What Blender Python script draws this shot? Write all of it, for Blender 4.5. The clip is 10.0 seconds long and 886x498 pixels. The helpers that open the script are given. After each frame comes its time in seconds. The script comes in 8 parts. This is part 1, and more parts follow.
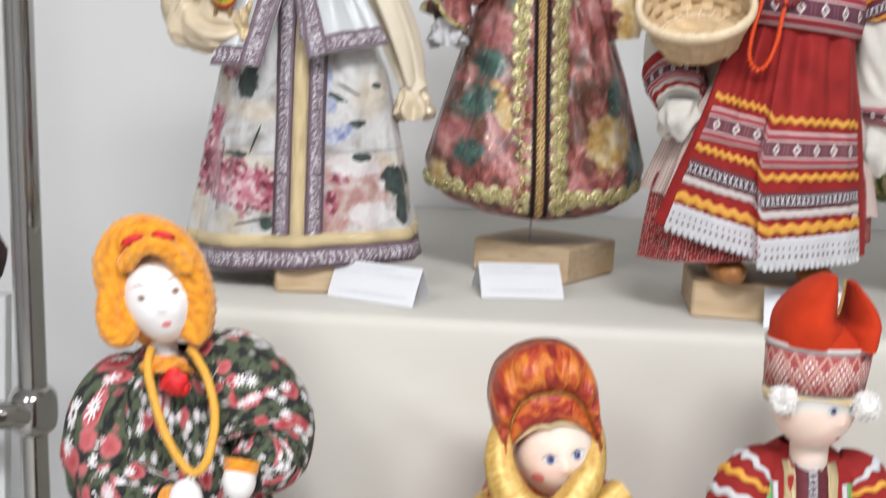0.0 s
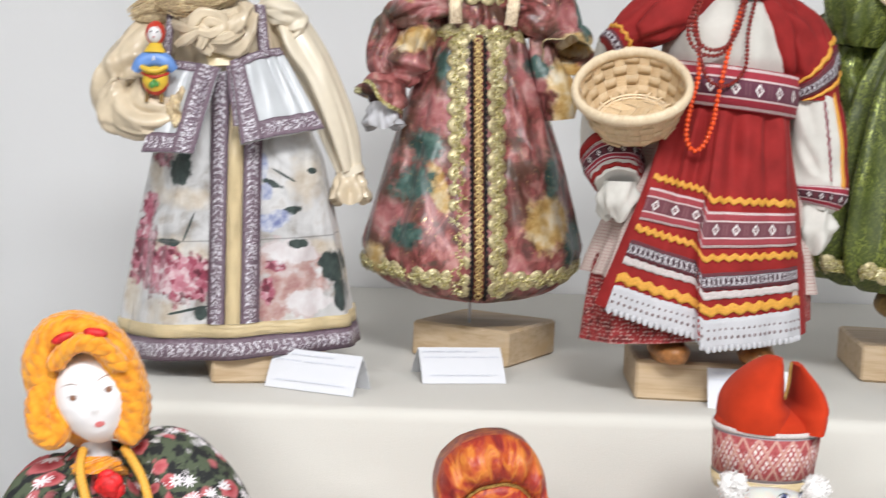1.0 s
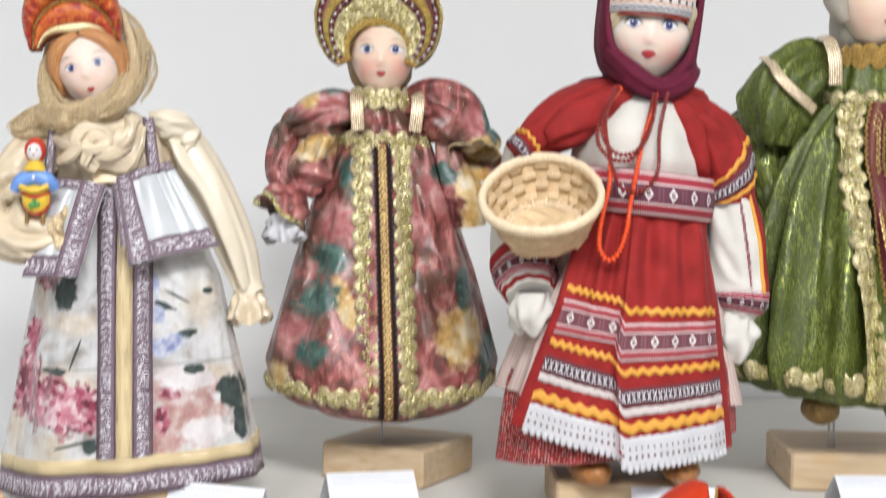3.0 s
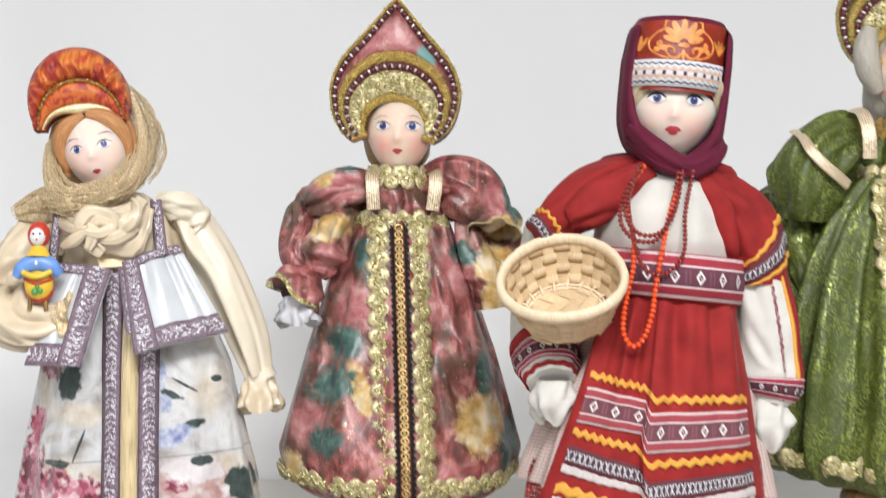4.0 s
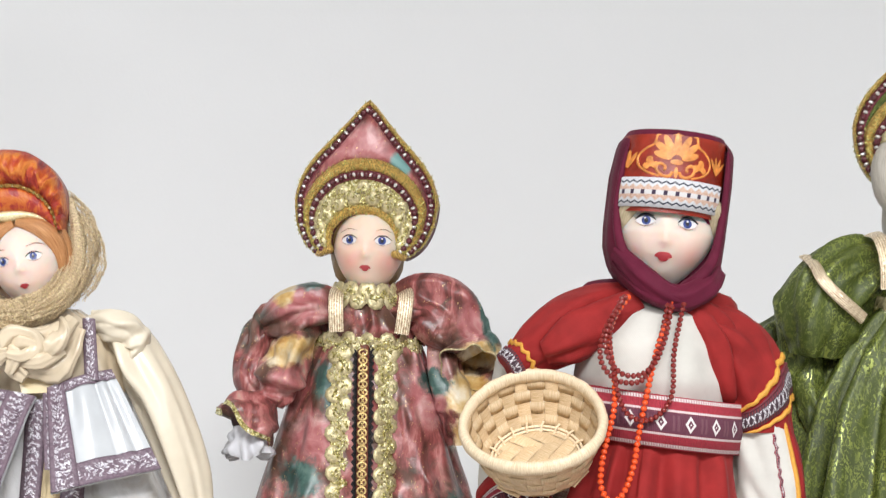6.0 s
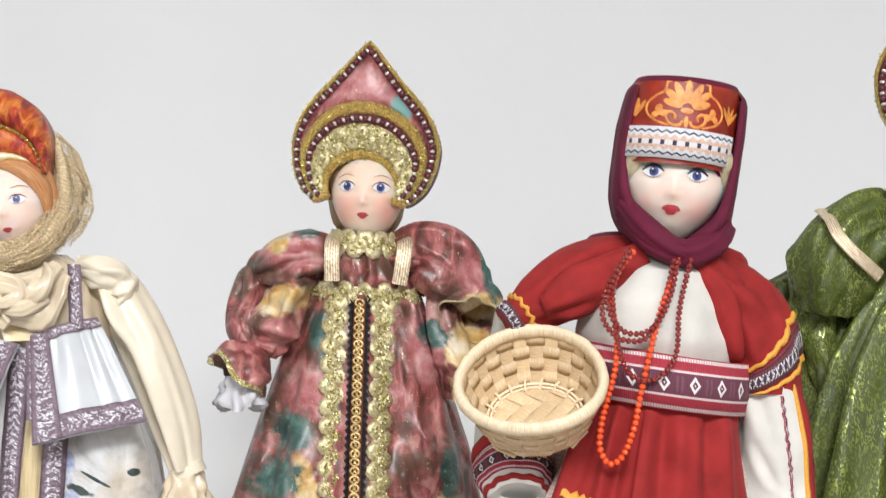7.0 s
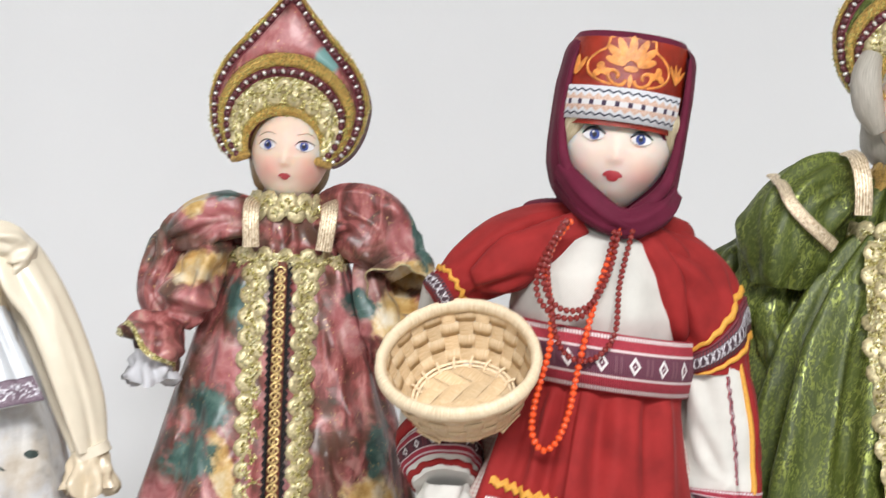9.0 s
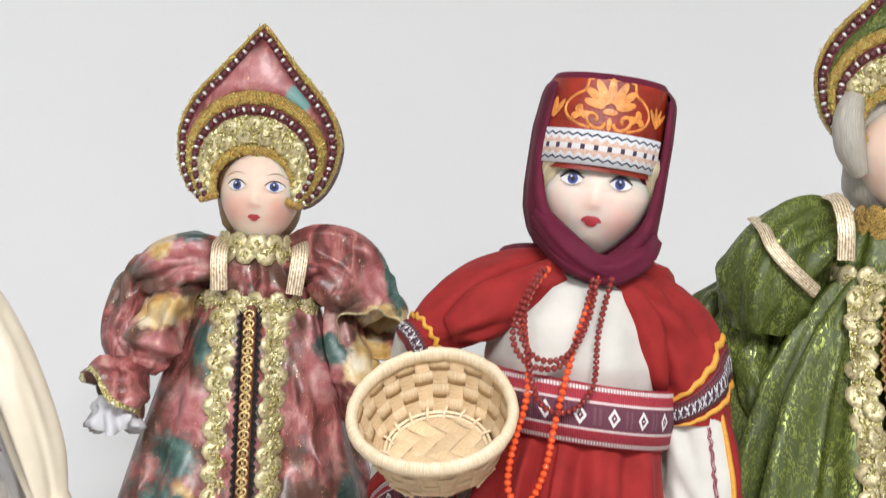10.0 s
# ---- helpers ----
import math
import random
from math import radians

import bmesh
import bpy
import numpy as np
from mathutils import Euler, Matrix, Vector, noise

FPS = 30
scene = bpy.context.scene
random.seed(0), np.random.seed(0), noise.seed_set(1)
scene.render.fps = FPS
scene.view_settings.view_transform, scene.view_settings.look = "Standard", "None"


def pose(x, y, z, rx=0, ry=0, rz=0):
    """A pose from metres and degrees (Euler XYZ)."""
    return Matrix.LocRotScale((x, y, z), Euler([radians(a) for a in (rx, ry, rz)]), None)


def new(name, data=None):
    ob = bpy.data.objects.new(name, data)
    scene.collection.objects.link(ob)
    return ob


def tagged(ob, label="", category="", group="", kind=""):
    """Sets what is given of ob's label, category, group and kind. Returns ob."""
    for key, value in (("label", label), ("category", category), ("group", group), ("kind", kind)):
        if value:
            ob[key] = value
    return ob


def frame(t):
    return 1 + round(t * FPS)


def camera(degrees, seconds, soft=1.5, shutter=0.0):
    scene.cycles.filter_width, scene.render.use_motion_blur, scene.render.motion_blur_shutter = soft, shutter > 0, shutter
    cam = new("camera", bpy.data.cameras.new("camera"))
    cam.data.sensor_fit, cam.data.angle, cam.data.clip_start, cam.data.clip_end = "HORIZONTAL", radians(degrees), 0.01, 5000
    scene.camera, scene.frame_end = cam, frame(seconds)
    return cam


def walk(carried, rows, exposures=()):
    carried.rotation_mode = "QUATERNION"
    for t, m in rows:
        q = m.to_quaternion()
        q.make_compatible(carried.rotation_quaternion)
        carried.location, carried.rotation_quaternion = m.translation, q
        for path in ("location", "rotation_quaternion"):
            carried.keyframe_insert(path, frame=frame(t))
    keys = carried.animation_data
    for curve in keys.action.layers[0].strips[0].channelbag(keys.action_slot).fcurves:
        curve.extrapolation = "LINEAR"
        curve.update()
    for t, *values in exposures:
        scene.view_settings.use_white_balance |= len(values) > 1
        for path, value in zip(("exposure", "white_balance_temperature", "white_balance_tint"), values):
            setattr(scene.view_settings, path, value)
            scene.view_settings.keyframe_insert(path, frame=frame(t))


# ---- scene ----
cam = camera(36.5, 10.0, soft=1.25, shutter=1.0)
# seconds, x, y, z, yaw, pitch, roll
PATH_ROWS = [
    (0.0, 0.0000, 0.0209, 1.3993, -0.513, -8.947, -3.113),
    (0.5, -0.0031, 0.0331, 1.4073, -1.789, -6.773, -2.886),
    (1.0, -0.0083, 0.0422, 1.4121, -3.595, -5.886, -2.435),
    (1.5, -0.0090, 0.0527, 1.4162, -5.321, -5.663, -2.168),
    (2.0, -0.0000, 0.0681, 1.4211, -6.539, -5.364, -1.427),
    (2.5, 0.0090, 0.0864, 1.4287, -6.799, -4.067, -0.960),
    (3.0, 0.0186, 0.1079, 1.4394, -6.666, -2.326, -1.005),
    (3.2, 0.0225, 0.1150, 1.4451, -6.538, -1.517, -0.980),
    (4.3, 0.0498, 0.1712, 1.4642, -4.483, 0.917, -0.647),
    (4.5, 0.0567, 0.1841, 1.4705, -4.206, 1.481, -0.738),
    (5.0, 0.0755, 0.2101, 1.4834, -3.988, 2.680, -1.093),
    (5.5, 0.0952, 0.2356, 1.4913, -3.952, 3.841, -1.556),
    (5.7, 0.1019, 0.2477, 1.4940, -3.740, 4.090, -1.754),
    (7.0, 0.1282, 0.3034, 1.5096, -2.565, 1.118, -3.025),
    (7.5, 0.1378, 0.3208, 1.5130, -2.861, 0.155, -3.237),
    (8.0, 0.1462, 0.3419, 1.5163, -3.157, -1.456, -3.250),
    (8.5, 0.1508, 0.3589, 1.5226, -3.474, -1.571, -3.274),
    (9.0, 0.1539, 0.3754, 1.5281, -4.357, -1.160, -3.481),
    (9.5, 0.1555, 0.3902, 1.5364, -5.136, -0.703, -3.541),
    (10.0, 0.1553, 0.4022, 1.5435, -5.457, -0.131, -3.691),
]
walk(cam, [(t, pose(x, y, z, 90 + pitch, roll, yaw)) for t, x, y, z, yaw, pitch, roll in PATH_ROWS],
     exposures=[(0.0, 0.63), (0.5, 0.68), (1.0, 0.73), (2.0, 0.83), (4.5, 0.93), (10.0, 0.91)])

SHELF = 1.15        # height of the upper tier
WALL_Y = 2.0        # back wall

# ---------------------------------------------------------------- light
world = bpy.data.worlds.new("world")
scene.world = world
world.use_nodes = True
world.node_tree.nodes["Background"].inputs[0].default_value = (0.9, 0.95, 1.0, 1)
world.node_tree.nodes["Background"].inputs[1].default_value = 0.025


def ceiling_lamp(x, y, w, d, watts):
    lamp = bpy.data.lights.new("ceiling_panel_light", "AREA")
    lamp.shape, lamp.size, lamp.size_y, lamp.energy = "RECTANGLE", w, d, watts
    lamp.color = (0.965, 0.974, 1.0)
    ob = new("ceiling_panel_light", lamp)
    ob.matrix_world = pose(x, y, 2.74)
    return ob


ceiling_lamp(0.3, -0.72, 0.9, 0.5, 50)
ceiling_lamp(-1.3, -1.4, 0.8, 1.3, 36)
ceiling_lamp(1.7, -1.3, 0.6, 1.2, 14)

# ---------------------------------------------------------------- material tools


class Nodes:
    """Short hand for node materials."""

    def __init__(self, name, color=(0.8, 0.8, 0.8), rough=0.7, metal=0.0):
        self.mat = bpy.data.materials.new(name)
        self.mat.use_nodes = True
        self.nt = self.mat.node_tree
        self.bsdf = self.nt.nodes["Principled BSDF"]
        self.set("Base Color", (*color, 1))
        self.set("Roughness", rough)
        self.set("Metallic", metal)

    def set(self, key, value):
        s = self.bsdf.inputs[key]
        if isinstance(value, bpy.types.NodeSocket):
            self.nt.links.new(value, s)
        else:
            s.default_value = value
        return self

    def feed(self, socket, value):
        if isinstance(value, bpy.types.NodeSocket):
            self.nt.links.new(value, socket)
        elif value is not None:
            if socket.type == "RGBA" and len(value) == 3:
                value = (*value, 1)
            socket.default_value = value

    def coord(self, which="Object"):
        return self.nt.nodes.new("ShaderNodeTexCoord").outputs[which]

    def uv(self):
        n = self.nt.nodes.new("ShaderNodeSeparateXYZ")
        self.feed(n.inputs[0], self.coord("UV"))
        return n.outputs[0], n.outputs[1]

    def xyz(self, which="Object"):
        n = self.nt.nodes.new("ShaderNodeSeparateXYZ")
        self.feed(n.inputs[0], self.coord(which))
        return n.outputs

    def join(self, x, y, z=0.0):
        n = self.nt.nodes.new("ShaderNodeCombineXYZ")
        for s, v in zip(n.inputs, (x, y, z)):
            self.feed(s, v)
        return n.outputs[0]

    def m(self, op, a, b=0.0, c=0.0):
        n = self.nt.nodes.new("ShaderNodeMath")
        n.operation = op
        for s, v in zip(n.inputs, (a, b, c)):
            self.feed(s, v)
        return n.outputs[0]

    def noise(self, scale, detail=3.0, vec=None, rough=0.55, out=0, distortion=0.0):
        n = self.nt.nodes.new("ShaderNodeTexNoise")
        self.feed(n.inputs["Vector"], vec if vec is not None else self.coord())
        n.inputs["Scale"].default_value, n.inputs["Detail"].default_value = scale, detail
        n.inputs["Roughness"].default_value, n.inputs["Distortion"].default_value = rough, distortion
        return n.outputs[out]

    def voronoi(self, scale, vec=None, out="Distance", feature="F1", rnd=1.0):
        n = self.nt.nodes.new("ShaderNodeTexVoronoi")
        n.feature = feature
        self.feed(n.inputs["Vector"], vec if vec is not None else self.coord())
        n.inputs["Scale"].default_value = scale
        n.inputs["Randomness"].default_value = rnd
        return n.outputs[out]

    def wave(self, scale, vec=None, distortion=0.0, dscale=1.0, axis="X"):
        n = self.nt.nodes.new("ShaderNodeTexWave")
        n.bands_direction = axis
        self.feed(n.inputs["Vector"], vec if vec is not None else self.coord())
        n.inputs["Scale"].default_value = scale
        n.inputs["Distortion"].default_value = distortion
        n.inputs["Detail Scale"].default_value = dscale
        return n.outputs["Fac"]

    def ramp(self, fac, stops, hard=False):
        n = self.nt.nodes.new("ShaderNodeValToRGB")
        self.feed(n.inputs[0], fac)
        cr = n.color_ramp
        if hard:
            cr.interpolation = "CONSTANT"
        while len(cr.elements) < len(stops):
            cr.elements.new(0.5)
        for e, (p, c) in zip(cr.elements, stops):
            e.position, e.color = p, (*c, 1)
        return n.outputs[0]

    def step(self, fac, a, b):
        """0 below a, 1 above b."""
        n = self.nt.nodes.new("ShaderNodeMapRange")
        self.feed(n.inputs[0], fac)
        n.inputs[1].default_value, n.inputs[2].default_value = a, b
        return n.outputs[0]

    def mix(self, fac, a, b, kind="MIX"):
        n = self.nt.nodes.new("ShaderNodeMix")
        n.data_type, n.blend_type = "RGBA", kind
        self.feed(n.inputs[0], fac)
        self.feed(n.inputs[6], a)
        self.feed(n.inputs[7], b)
        return n.outputs[2]

    def bump(self, height, strength=0.4, dist=0.001):
        n = self.nt.nodes.new("ShaderNodeBump")
        self.feed(n.inputs["Height"], height)
        n.inputs["Strength"].default_value, n.inputs["Distance"].default_value = strength, dist
        self.set("Normal", n.outputs[0])
        return self

    def cloth(self, per_m=1100, strength=0.25, dist=0.0006, extra=None):
        """Fine woven relief in the UV, which is in metres."""
        u, v = self.uv()
        s = self.m("MULTIPLY", self.m("SINE", self.m("MULTIPLY", u, per_m * 3.14)), self.m("SINE", self.m("MULTIPLY", v, per_m * 3.14)))
        if extra is not None:
            s = self.m("ADD", s, extra)
        return self.bump(s, strength, dist)

    def wrinkle(self, across=55.0, along=16.0, seed=0.0):
        """Sharp-crested creases in the UV, long along v; 0 to about 1."""
        u, v = self.uv()
        n = self.nt.nodes.new("ShaderNodeTexNoise")
        n.noise_type = "RIDGED_MULTIFRACTAL"
        n.normalize = True
        drift = self.noise(9.0, 2.0, self.join(u, v, seed), out=1)
        mv = self.nt.nodes.new("ShaderNodeVectorMath")
        mv.operation = "MULTIPLY_ADD"
        self.feed(mv.inputs[0], drift)
        mv.inputs[1].default_value = (1.4, 1.4, 0)
        self.feed(mv.inputs[2], self.join(self.m("MULTIPLY", u, across), self.m("MULTIPLY", v, along), seed))
        self.feed(n.inputs["Vector"], mv.outputs[0])
        n.inputs["Scale"].default_value, n.inputs["Detail"].default_value, n.inputs["Roughness"].default_value = 1.0, 2.0, 0.4
        return n.outputs[0]

    def blob(self, cx, cz, rx, rz, wob, soft=0.12, turn=0.0, rag=0.55):
        """A ragged spot of print at x, z of the garment; 1 inside."""
        xs = self.P
        dx, dz = self.m("SUBTRACT", xs[0], cx), self.m("SUBTRACT", xs[2], cz)
        if turn:
            c, s = math.cos(turn), math.sin(turn)
            dx, dz = (self.m("ADD", self.m("MULTIPLY", dx, c), self.m("MULTIPLY", dz, s)),
                      self.m("SUBTRACT", self.m("MULTIPLY", dz, c), self.m("MULTIPLY", dx, s)))
        d = self.m("SQRT", self.m("ADD", self.m("POWER", self.m("DIVIDE", dx, rx), 2.0), self.m("POWER", self.m("DIVIDE", dz, rz), 2.0)))
        d = self.m("ADD", d, self.m("MULTIPLY", self.m("SUBTRACT", wob, 0.5), rag * 2))
        return self.step(d, 1.0 + soft, 1.0 - soft)


def plain(name, color, rough=0.7, metal=0.0, vary=0.12, scale=60, bump=0.0, bscale=400, sheen=0.0):
    k = Nodes(name, color, rough, metal)
    dark = tuple(c * (1 - vary) for c in color)
    lite = tuple(min(1, c * (1 + vary)) for c in color)
    k.set("Base Color", k.ramp(k.noise(scale, 4), [(0.3, dark), (0.7, lite)]))
    if bump:
        k.bump(k.noise(bscale, 3), bump, 0.001)
    if sheen:
        k.set("Sheen Weight", sheen)
    return k.mat


def fabric(name, color, rough=0.8, vary=0.1, per_m=1100, strength=0.12, sheen=0.03, scale=45):
    k = Nodes(name, color, rough)
    dark = tuple(c * (1 - vary) for c in color)
    lite = tuple(min(1, c * (1 + vary)) for c in color)
    k.set("Base Color", k.ramp(k.noise(scale, 5), [(0.3, dark), (0.7, lite)]))
    k.set("Sheen Weight", sheen)
    k.set("Specular IOR Level", 0.15)
    k.cloth(per_m, strength, extra=k.m("ADD", k.m("MULTIPLY", k.noise(140, 3), 1.6), k.m("MULTIPLY", k.wrinkle(40.0, 14.0), 7.0)))
    return k.mat


def satin(name, color, rough=0.38, vary=0.12, creased=1.0):
    k = Nodes(name, color, rough)
    k.set("Base Color", k.ramp(k.noise(35, 4), [(0.3, tuple(c * (1 - vary) for c in color)), (0.7, tuple(min(1, c * (1 + vary)) for c in color))]))
    k.set("Sheen Weight", 0.05)
    k.set("Specular IOR Level", 0.55)
    x, y, z = k.xyz()
    pull = k.join(k.m("ADD", x, k.m("MULTIPLY", z, 0.5)), y, k.m("MULTIPLY", k.m("SUBTRACT", z, k.m("MULTIPLY", x, 0.5)), 0.45))
    crease = k.m("ADD", k.m("MULTIPLY", k.noise(26, 1.0, pull), 0.4 + 0.6 * creased), k.m("MULTIPLY", k.wrinkle(48.0, 20.0), 0.8 * creased))
    k.bump(crease, 0.75, 0.012)
    return k.mat


# ---------------------------------------------------------------- materials of the place
def make_wall():
    k = Nodes("wall_paint", (0.7, 0.7, 0.7), 0.85)
    k.set("Base Color", k.ramp(k.noise(1.6, 4), [(0.3, (0.845, 0.845, 0.845)), (0.7, (0.875, 0.875, 0.875))]))
    k.bump(k.noise(260, 4), 0.12, 0.001)
    return k.mat


def make_cover():
    k = Nodes("cream_cover_cloth", (0.6, 0.57, 0.5), 0.85)
    big = k.noise(3.0, 3)
    k.set("Base Color", k.ramp(big, [(0.3, (0.6, 0.58, 0.525)), (0.7, (0.65, 0.63, 0.575))]))
    k.set("Sheen Weight", 0.25)
    k.bump(k.m("ADD", k.noise(900, 2), k.m("MULTIPLY", k.noise(14, 3), 2.0)), 0.18, 0.002)
    return k.mat


def make_pine():
    k = Nodes("planed_pine", (0.6, 0.42, 0.24), 0.6)
    x, y, z = k.xyz()
    vec = k.join(k.m("MULTIPLY", x, 3.0), k.m("MULTIPLY", y, 40.0), k.m("MULTIPLY", z, 90.0))
    g = k.noise(2.2, 5, vec, distortion=0.4)
    col = k.ramp(g, [(0.25, (0.42, 0.29, 0.16)), (0.5, (0.55, 0.41, 0.26)), (0.8, (0.62, 0.49, 0.34))])
    k.set("Base Color", k.mix(k.step(k.noise(24, 2), 0.55, 0.8), col, (0.55, 0.38, 0.2)))
    k.bump(g, 0.15, 0.001)
    return k.mat


M = {}
M["wall"] = make_wall()
M["cover"] = make_cover()
M["pine"] = make_pine()
# ceiling, floor and far walls are unseen; their tones set the bounced light
M["ceiling"] = plain("ceiling_paint", (0.8, 0.8, 0.79), 0.9, vary=0.03, scale=3)
M["floor"] = plain("grey_brown_floor", (0.5, 0.495, 0.48), 0.5, vary=0.15, scale=6)
M["far_wall"] = plain("unseen_wall_grey", (0.42, 0.42, 0.42), 0.85, vary=0.05, scale=2)
M["panel"] = plain("white_panel", (0.75, 0.76, 0.77), 0.5, vary=0.03, scale=5)
M["chrome"] = plain("chrome", (0.45, 0.44, 0.42), 0.1, 1.0, vary=0.05, scale=20)
M["card"] = plain("white_card", (0.68, 0.69, 0.72), 0.6, vary=0.02, scale=30)
M["ink"] = plain("grey_print", (0.6, 0.62, 0.68), 0.7, vary=0.25, scale=900)
M["steel"] = plain("steel_wire", (0.5, 0.5, 0.5), 0.3, 1.0, vary=0.1)
M["dark"] = plain("dark_cloth_and_shade", (0.05, 0.025, 0.025), 0.8, vary=0.3)

# ---------------------------------------------------------------- garments


def make_skin(name, base, blush, cheeks=()):
    """Glazed porcelain, with rouge on the cheeks (x, z, radius)."""
    k = Nodes(name, base, 0.42)
    col = k.mix(k.m("MULTIPLY", k.step(k.noise(30, 2), 0.45, 0.75), 0.5), base, blush)
    x, y, z = k.xyz()
    for cx, cz, r in cheeks:
        d = k.m("SQRT", k.m("ADD", k.m("POWER", k.m("SUBTRACT", x, cx), 2.0), k.m("POWER", k.m("SUBTRACT", z, cz), 2.0)))
        col = k.mix(k.m("MULTIPLY", k.step(d, r, 0.0), 0.75), col, (0.76, 0.36, 0.3))
    k.set("Base Color", col)
    k.set("Subsurface Weight", 0.6)
    k.set("Subsurface Scale", 0.014)
    k.set("Subsurface Radius", (1.0, 0.45, 0.3))
    k.set("Specular IOR Level", 0.22)
    return k.mat


M["skin"] = make_skin("porcelain_skin", (0.76, 0.58, 0.47), (0.78, 0.5, 0.4), ((-0.023, 0.411, 0.014), (0.011, 0.411, 0.014)))
M["skin_pale"] = make_skin("pale_porcelain_skin", (0.75, 0.61, 0.53), (0.77, 0.54, 0.46), ((-0.02, 0.416, 0.017), (0.031, 0.414, 0.017)))
M["skin_pink"] = make_skin("pink_porcelain_skin", (0.82, 0.65, 0.57), (0.82, 0.52, 0.45))
M["felt_white"] = plain("white_stocking", (0.82, 0.8, 0.8), 0.8, vary=0.03)
M["blush"] = plain("blush_paint", (0.72, 0.2, 0.2), 0.5, vary=0.1)
M["eye_white"] = plain("eye_white", (0.72, 0.7, 0.7), 0.25, vary=0.02)
M["iris"] = plain("blue_iris", (0.06, 0.085, 0.26), 0.2, vary=0.5, scale=500)
M["black"] = plain("black_paint", (0.012, 0.01, 0.015), 0.4, vary=0.3)
M["lips"] = plain("red_lips", (0.42, 0.045, 0.055), 0.35, vary=0.15)
M["brow"] = plain("brown_brow", (0.25, 0.12, 0.07), 0.7, vary=0.2)


def make_hair(name, a, b):
    k = Nodes(name, a, 0.45)
    u, v = k.uv()
    w = k.noise(14, 4, k.join(k.m("MULTIPLY", u, 120.0), k.m("MULTIPLY", v, 6.0)))
    k.set("Base Color", k.ramp(w, [(0.3, a), (0.7, b)]))
    k.bump(w, 0.6, 0.0015)
    return k.mat


M["auburn"] = make_hair("auburn_hair", (0.34, 0.12, 0.035), (0.66, 0.34, 0.14))
M["blond"] = make_hair("ash_blond_hair", (0.34, 0.27, 0.15), (0.62, 0.53, 0.36))
M["honey"] = make_hair("honey_hair", (0.2, 0.105, 0.035), (0.46, 0.29, 0.12))
M["grey_hair"] = make_hair("grey_blond_hair", (0.3, 0.27, 0.22), (0.55, 0.51, 0.44))


def make_yarn():
    k = Nodes("orange_yarn", (0.85, 0.4, 0.03), 0.9)
    u, v = k.uv()
    t = k.m("SINE", k.m("ADD", k.m("MULTIPLY", u, 700.0), k.m("MULTIPLY", v, 1400.0)))
    k.set("Base Color", k.ramp(k.m("ADD", k.m("MULTIPLY", t, 0.08), k.noise(120, 4)), [(0.25, (0.6, 0.17, 0.004)), (0.5, (0.78, 0.3, 0.01)), (0.8, (0.85, 0.4, 0.03))]))
    k.set("Sheen Weight", 0.4)
    k.bump(k.m("ADD", k.m("MULTIPLY", t, 0.6), k.noise(400, 3)), 0.5, 0.0014)
    return k.mat


M["yarn"] = make_yarn()
M["gold_knit"] = plain("gold_knit_cord", (0.72, 0.38, 0.05), 0.6, vary=0.25, scale=700, bump=0.6, bscale=900)

# one cream cloth in two tones: darker for shaded folds, lighter for the lit sleeve
M["cream_satin"] = satin("cream_satin", (0.65, 0.54, 0.385), 0.25)
M["smooth_lit_satin"] = satin("smooth_lit_cream_satin", (0.72, 0.64, 0.5), 0.27, 0.06, 0.1)
M["white_satin"] = satin("white_satin", (0.55, 0.57, 0.585), 0.26, 0.06, 0.1)
M["red_cotton"] = fabric("red_cotton", (0.268, 0.0205, 0.0195), 0.75, 0.2)
M["lace_eye"] = plain("lace_eyelet_shade", (0.22, 0.16, 0.16), 0.8)
M["white_linen"] = fabric("white_linen", (0.6, 0.58, 0.53), 0.85, 0.08)
M["maroon"] = fabric("maroon_voile", (0.11, 0.011, 0.03), 0.7, 0.2)
M["yellow_braid"] = plain("yellow_braid", (0.68, 0.33, 0.045), 0.6, vary=0.15, scale=500, bump=0.4, bscale=1200)
M["white_lace"] = plain("white_cotton_lace", (0.55, 0.55, 0.57), 0.85, vary=0.05, bump=0.8, bscale=700)
M["net"] = plain("white_net_edging", (0.55, 0.55, 0.57), 0.7, vary=0.1)
M["bast"] = plain("varnished_bast", (0.36, 0.15, 0.045), 0.4, vary=0.45, scale=110, bump=0.5, bscale=250)
M["coral"] = plain("orange_glass_bead", (0.75, 0.085, 0.02), 0.18, vary=0.15, scale=300)
M["garnet"] = plain("dark_red_glass_bead", (0.2, 0.022, 0.018), 0.14, vary=0.2, scale=300)
M["pearl"] = plain("silver_bead", (0.85, 0.82, 0.78), 0.16, 0.6, vary=0.1, scale=300)
M["bead_dark"] = plain("maroon_bead", (0.09, 0.02, 0.025), 0.2, vary=0.3, scale=300)
M["white_fur"] = plain("white_fluff", (0.82, 0.8, 0.78), 0.95, vary=0.06, bump=0.8, bscale=350)
M["felt_orange"] = fabric("orange_felt", (0.45, 0.034, 0.009), 0.9, 0.15, strength=0.15)
M["rose"] = plain("red_satin_rose", (0.6, 0.012, 0.015), 0.55, vary=0.35, scale=240)
M["brown_fur"] = plain("brown_leather_shoe", (0.22, 0.13, 0.035), 0.55, vary=0.55, scale=130)


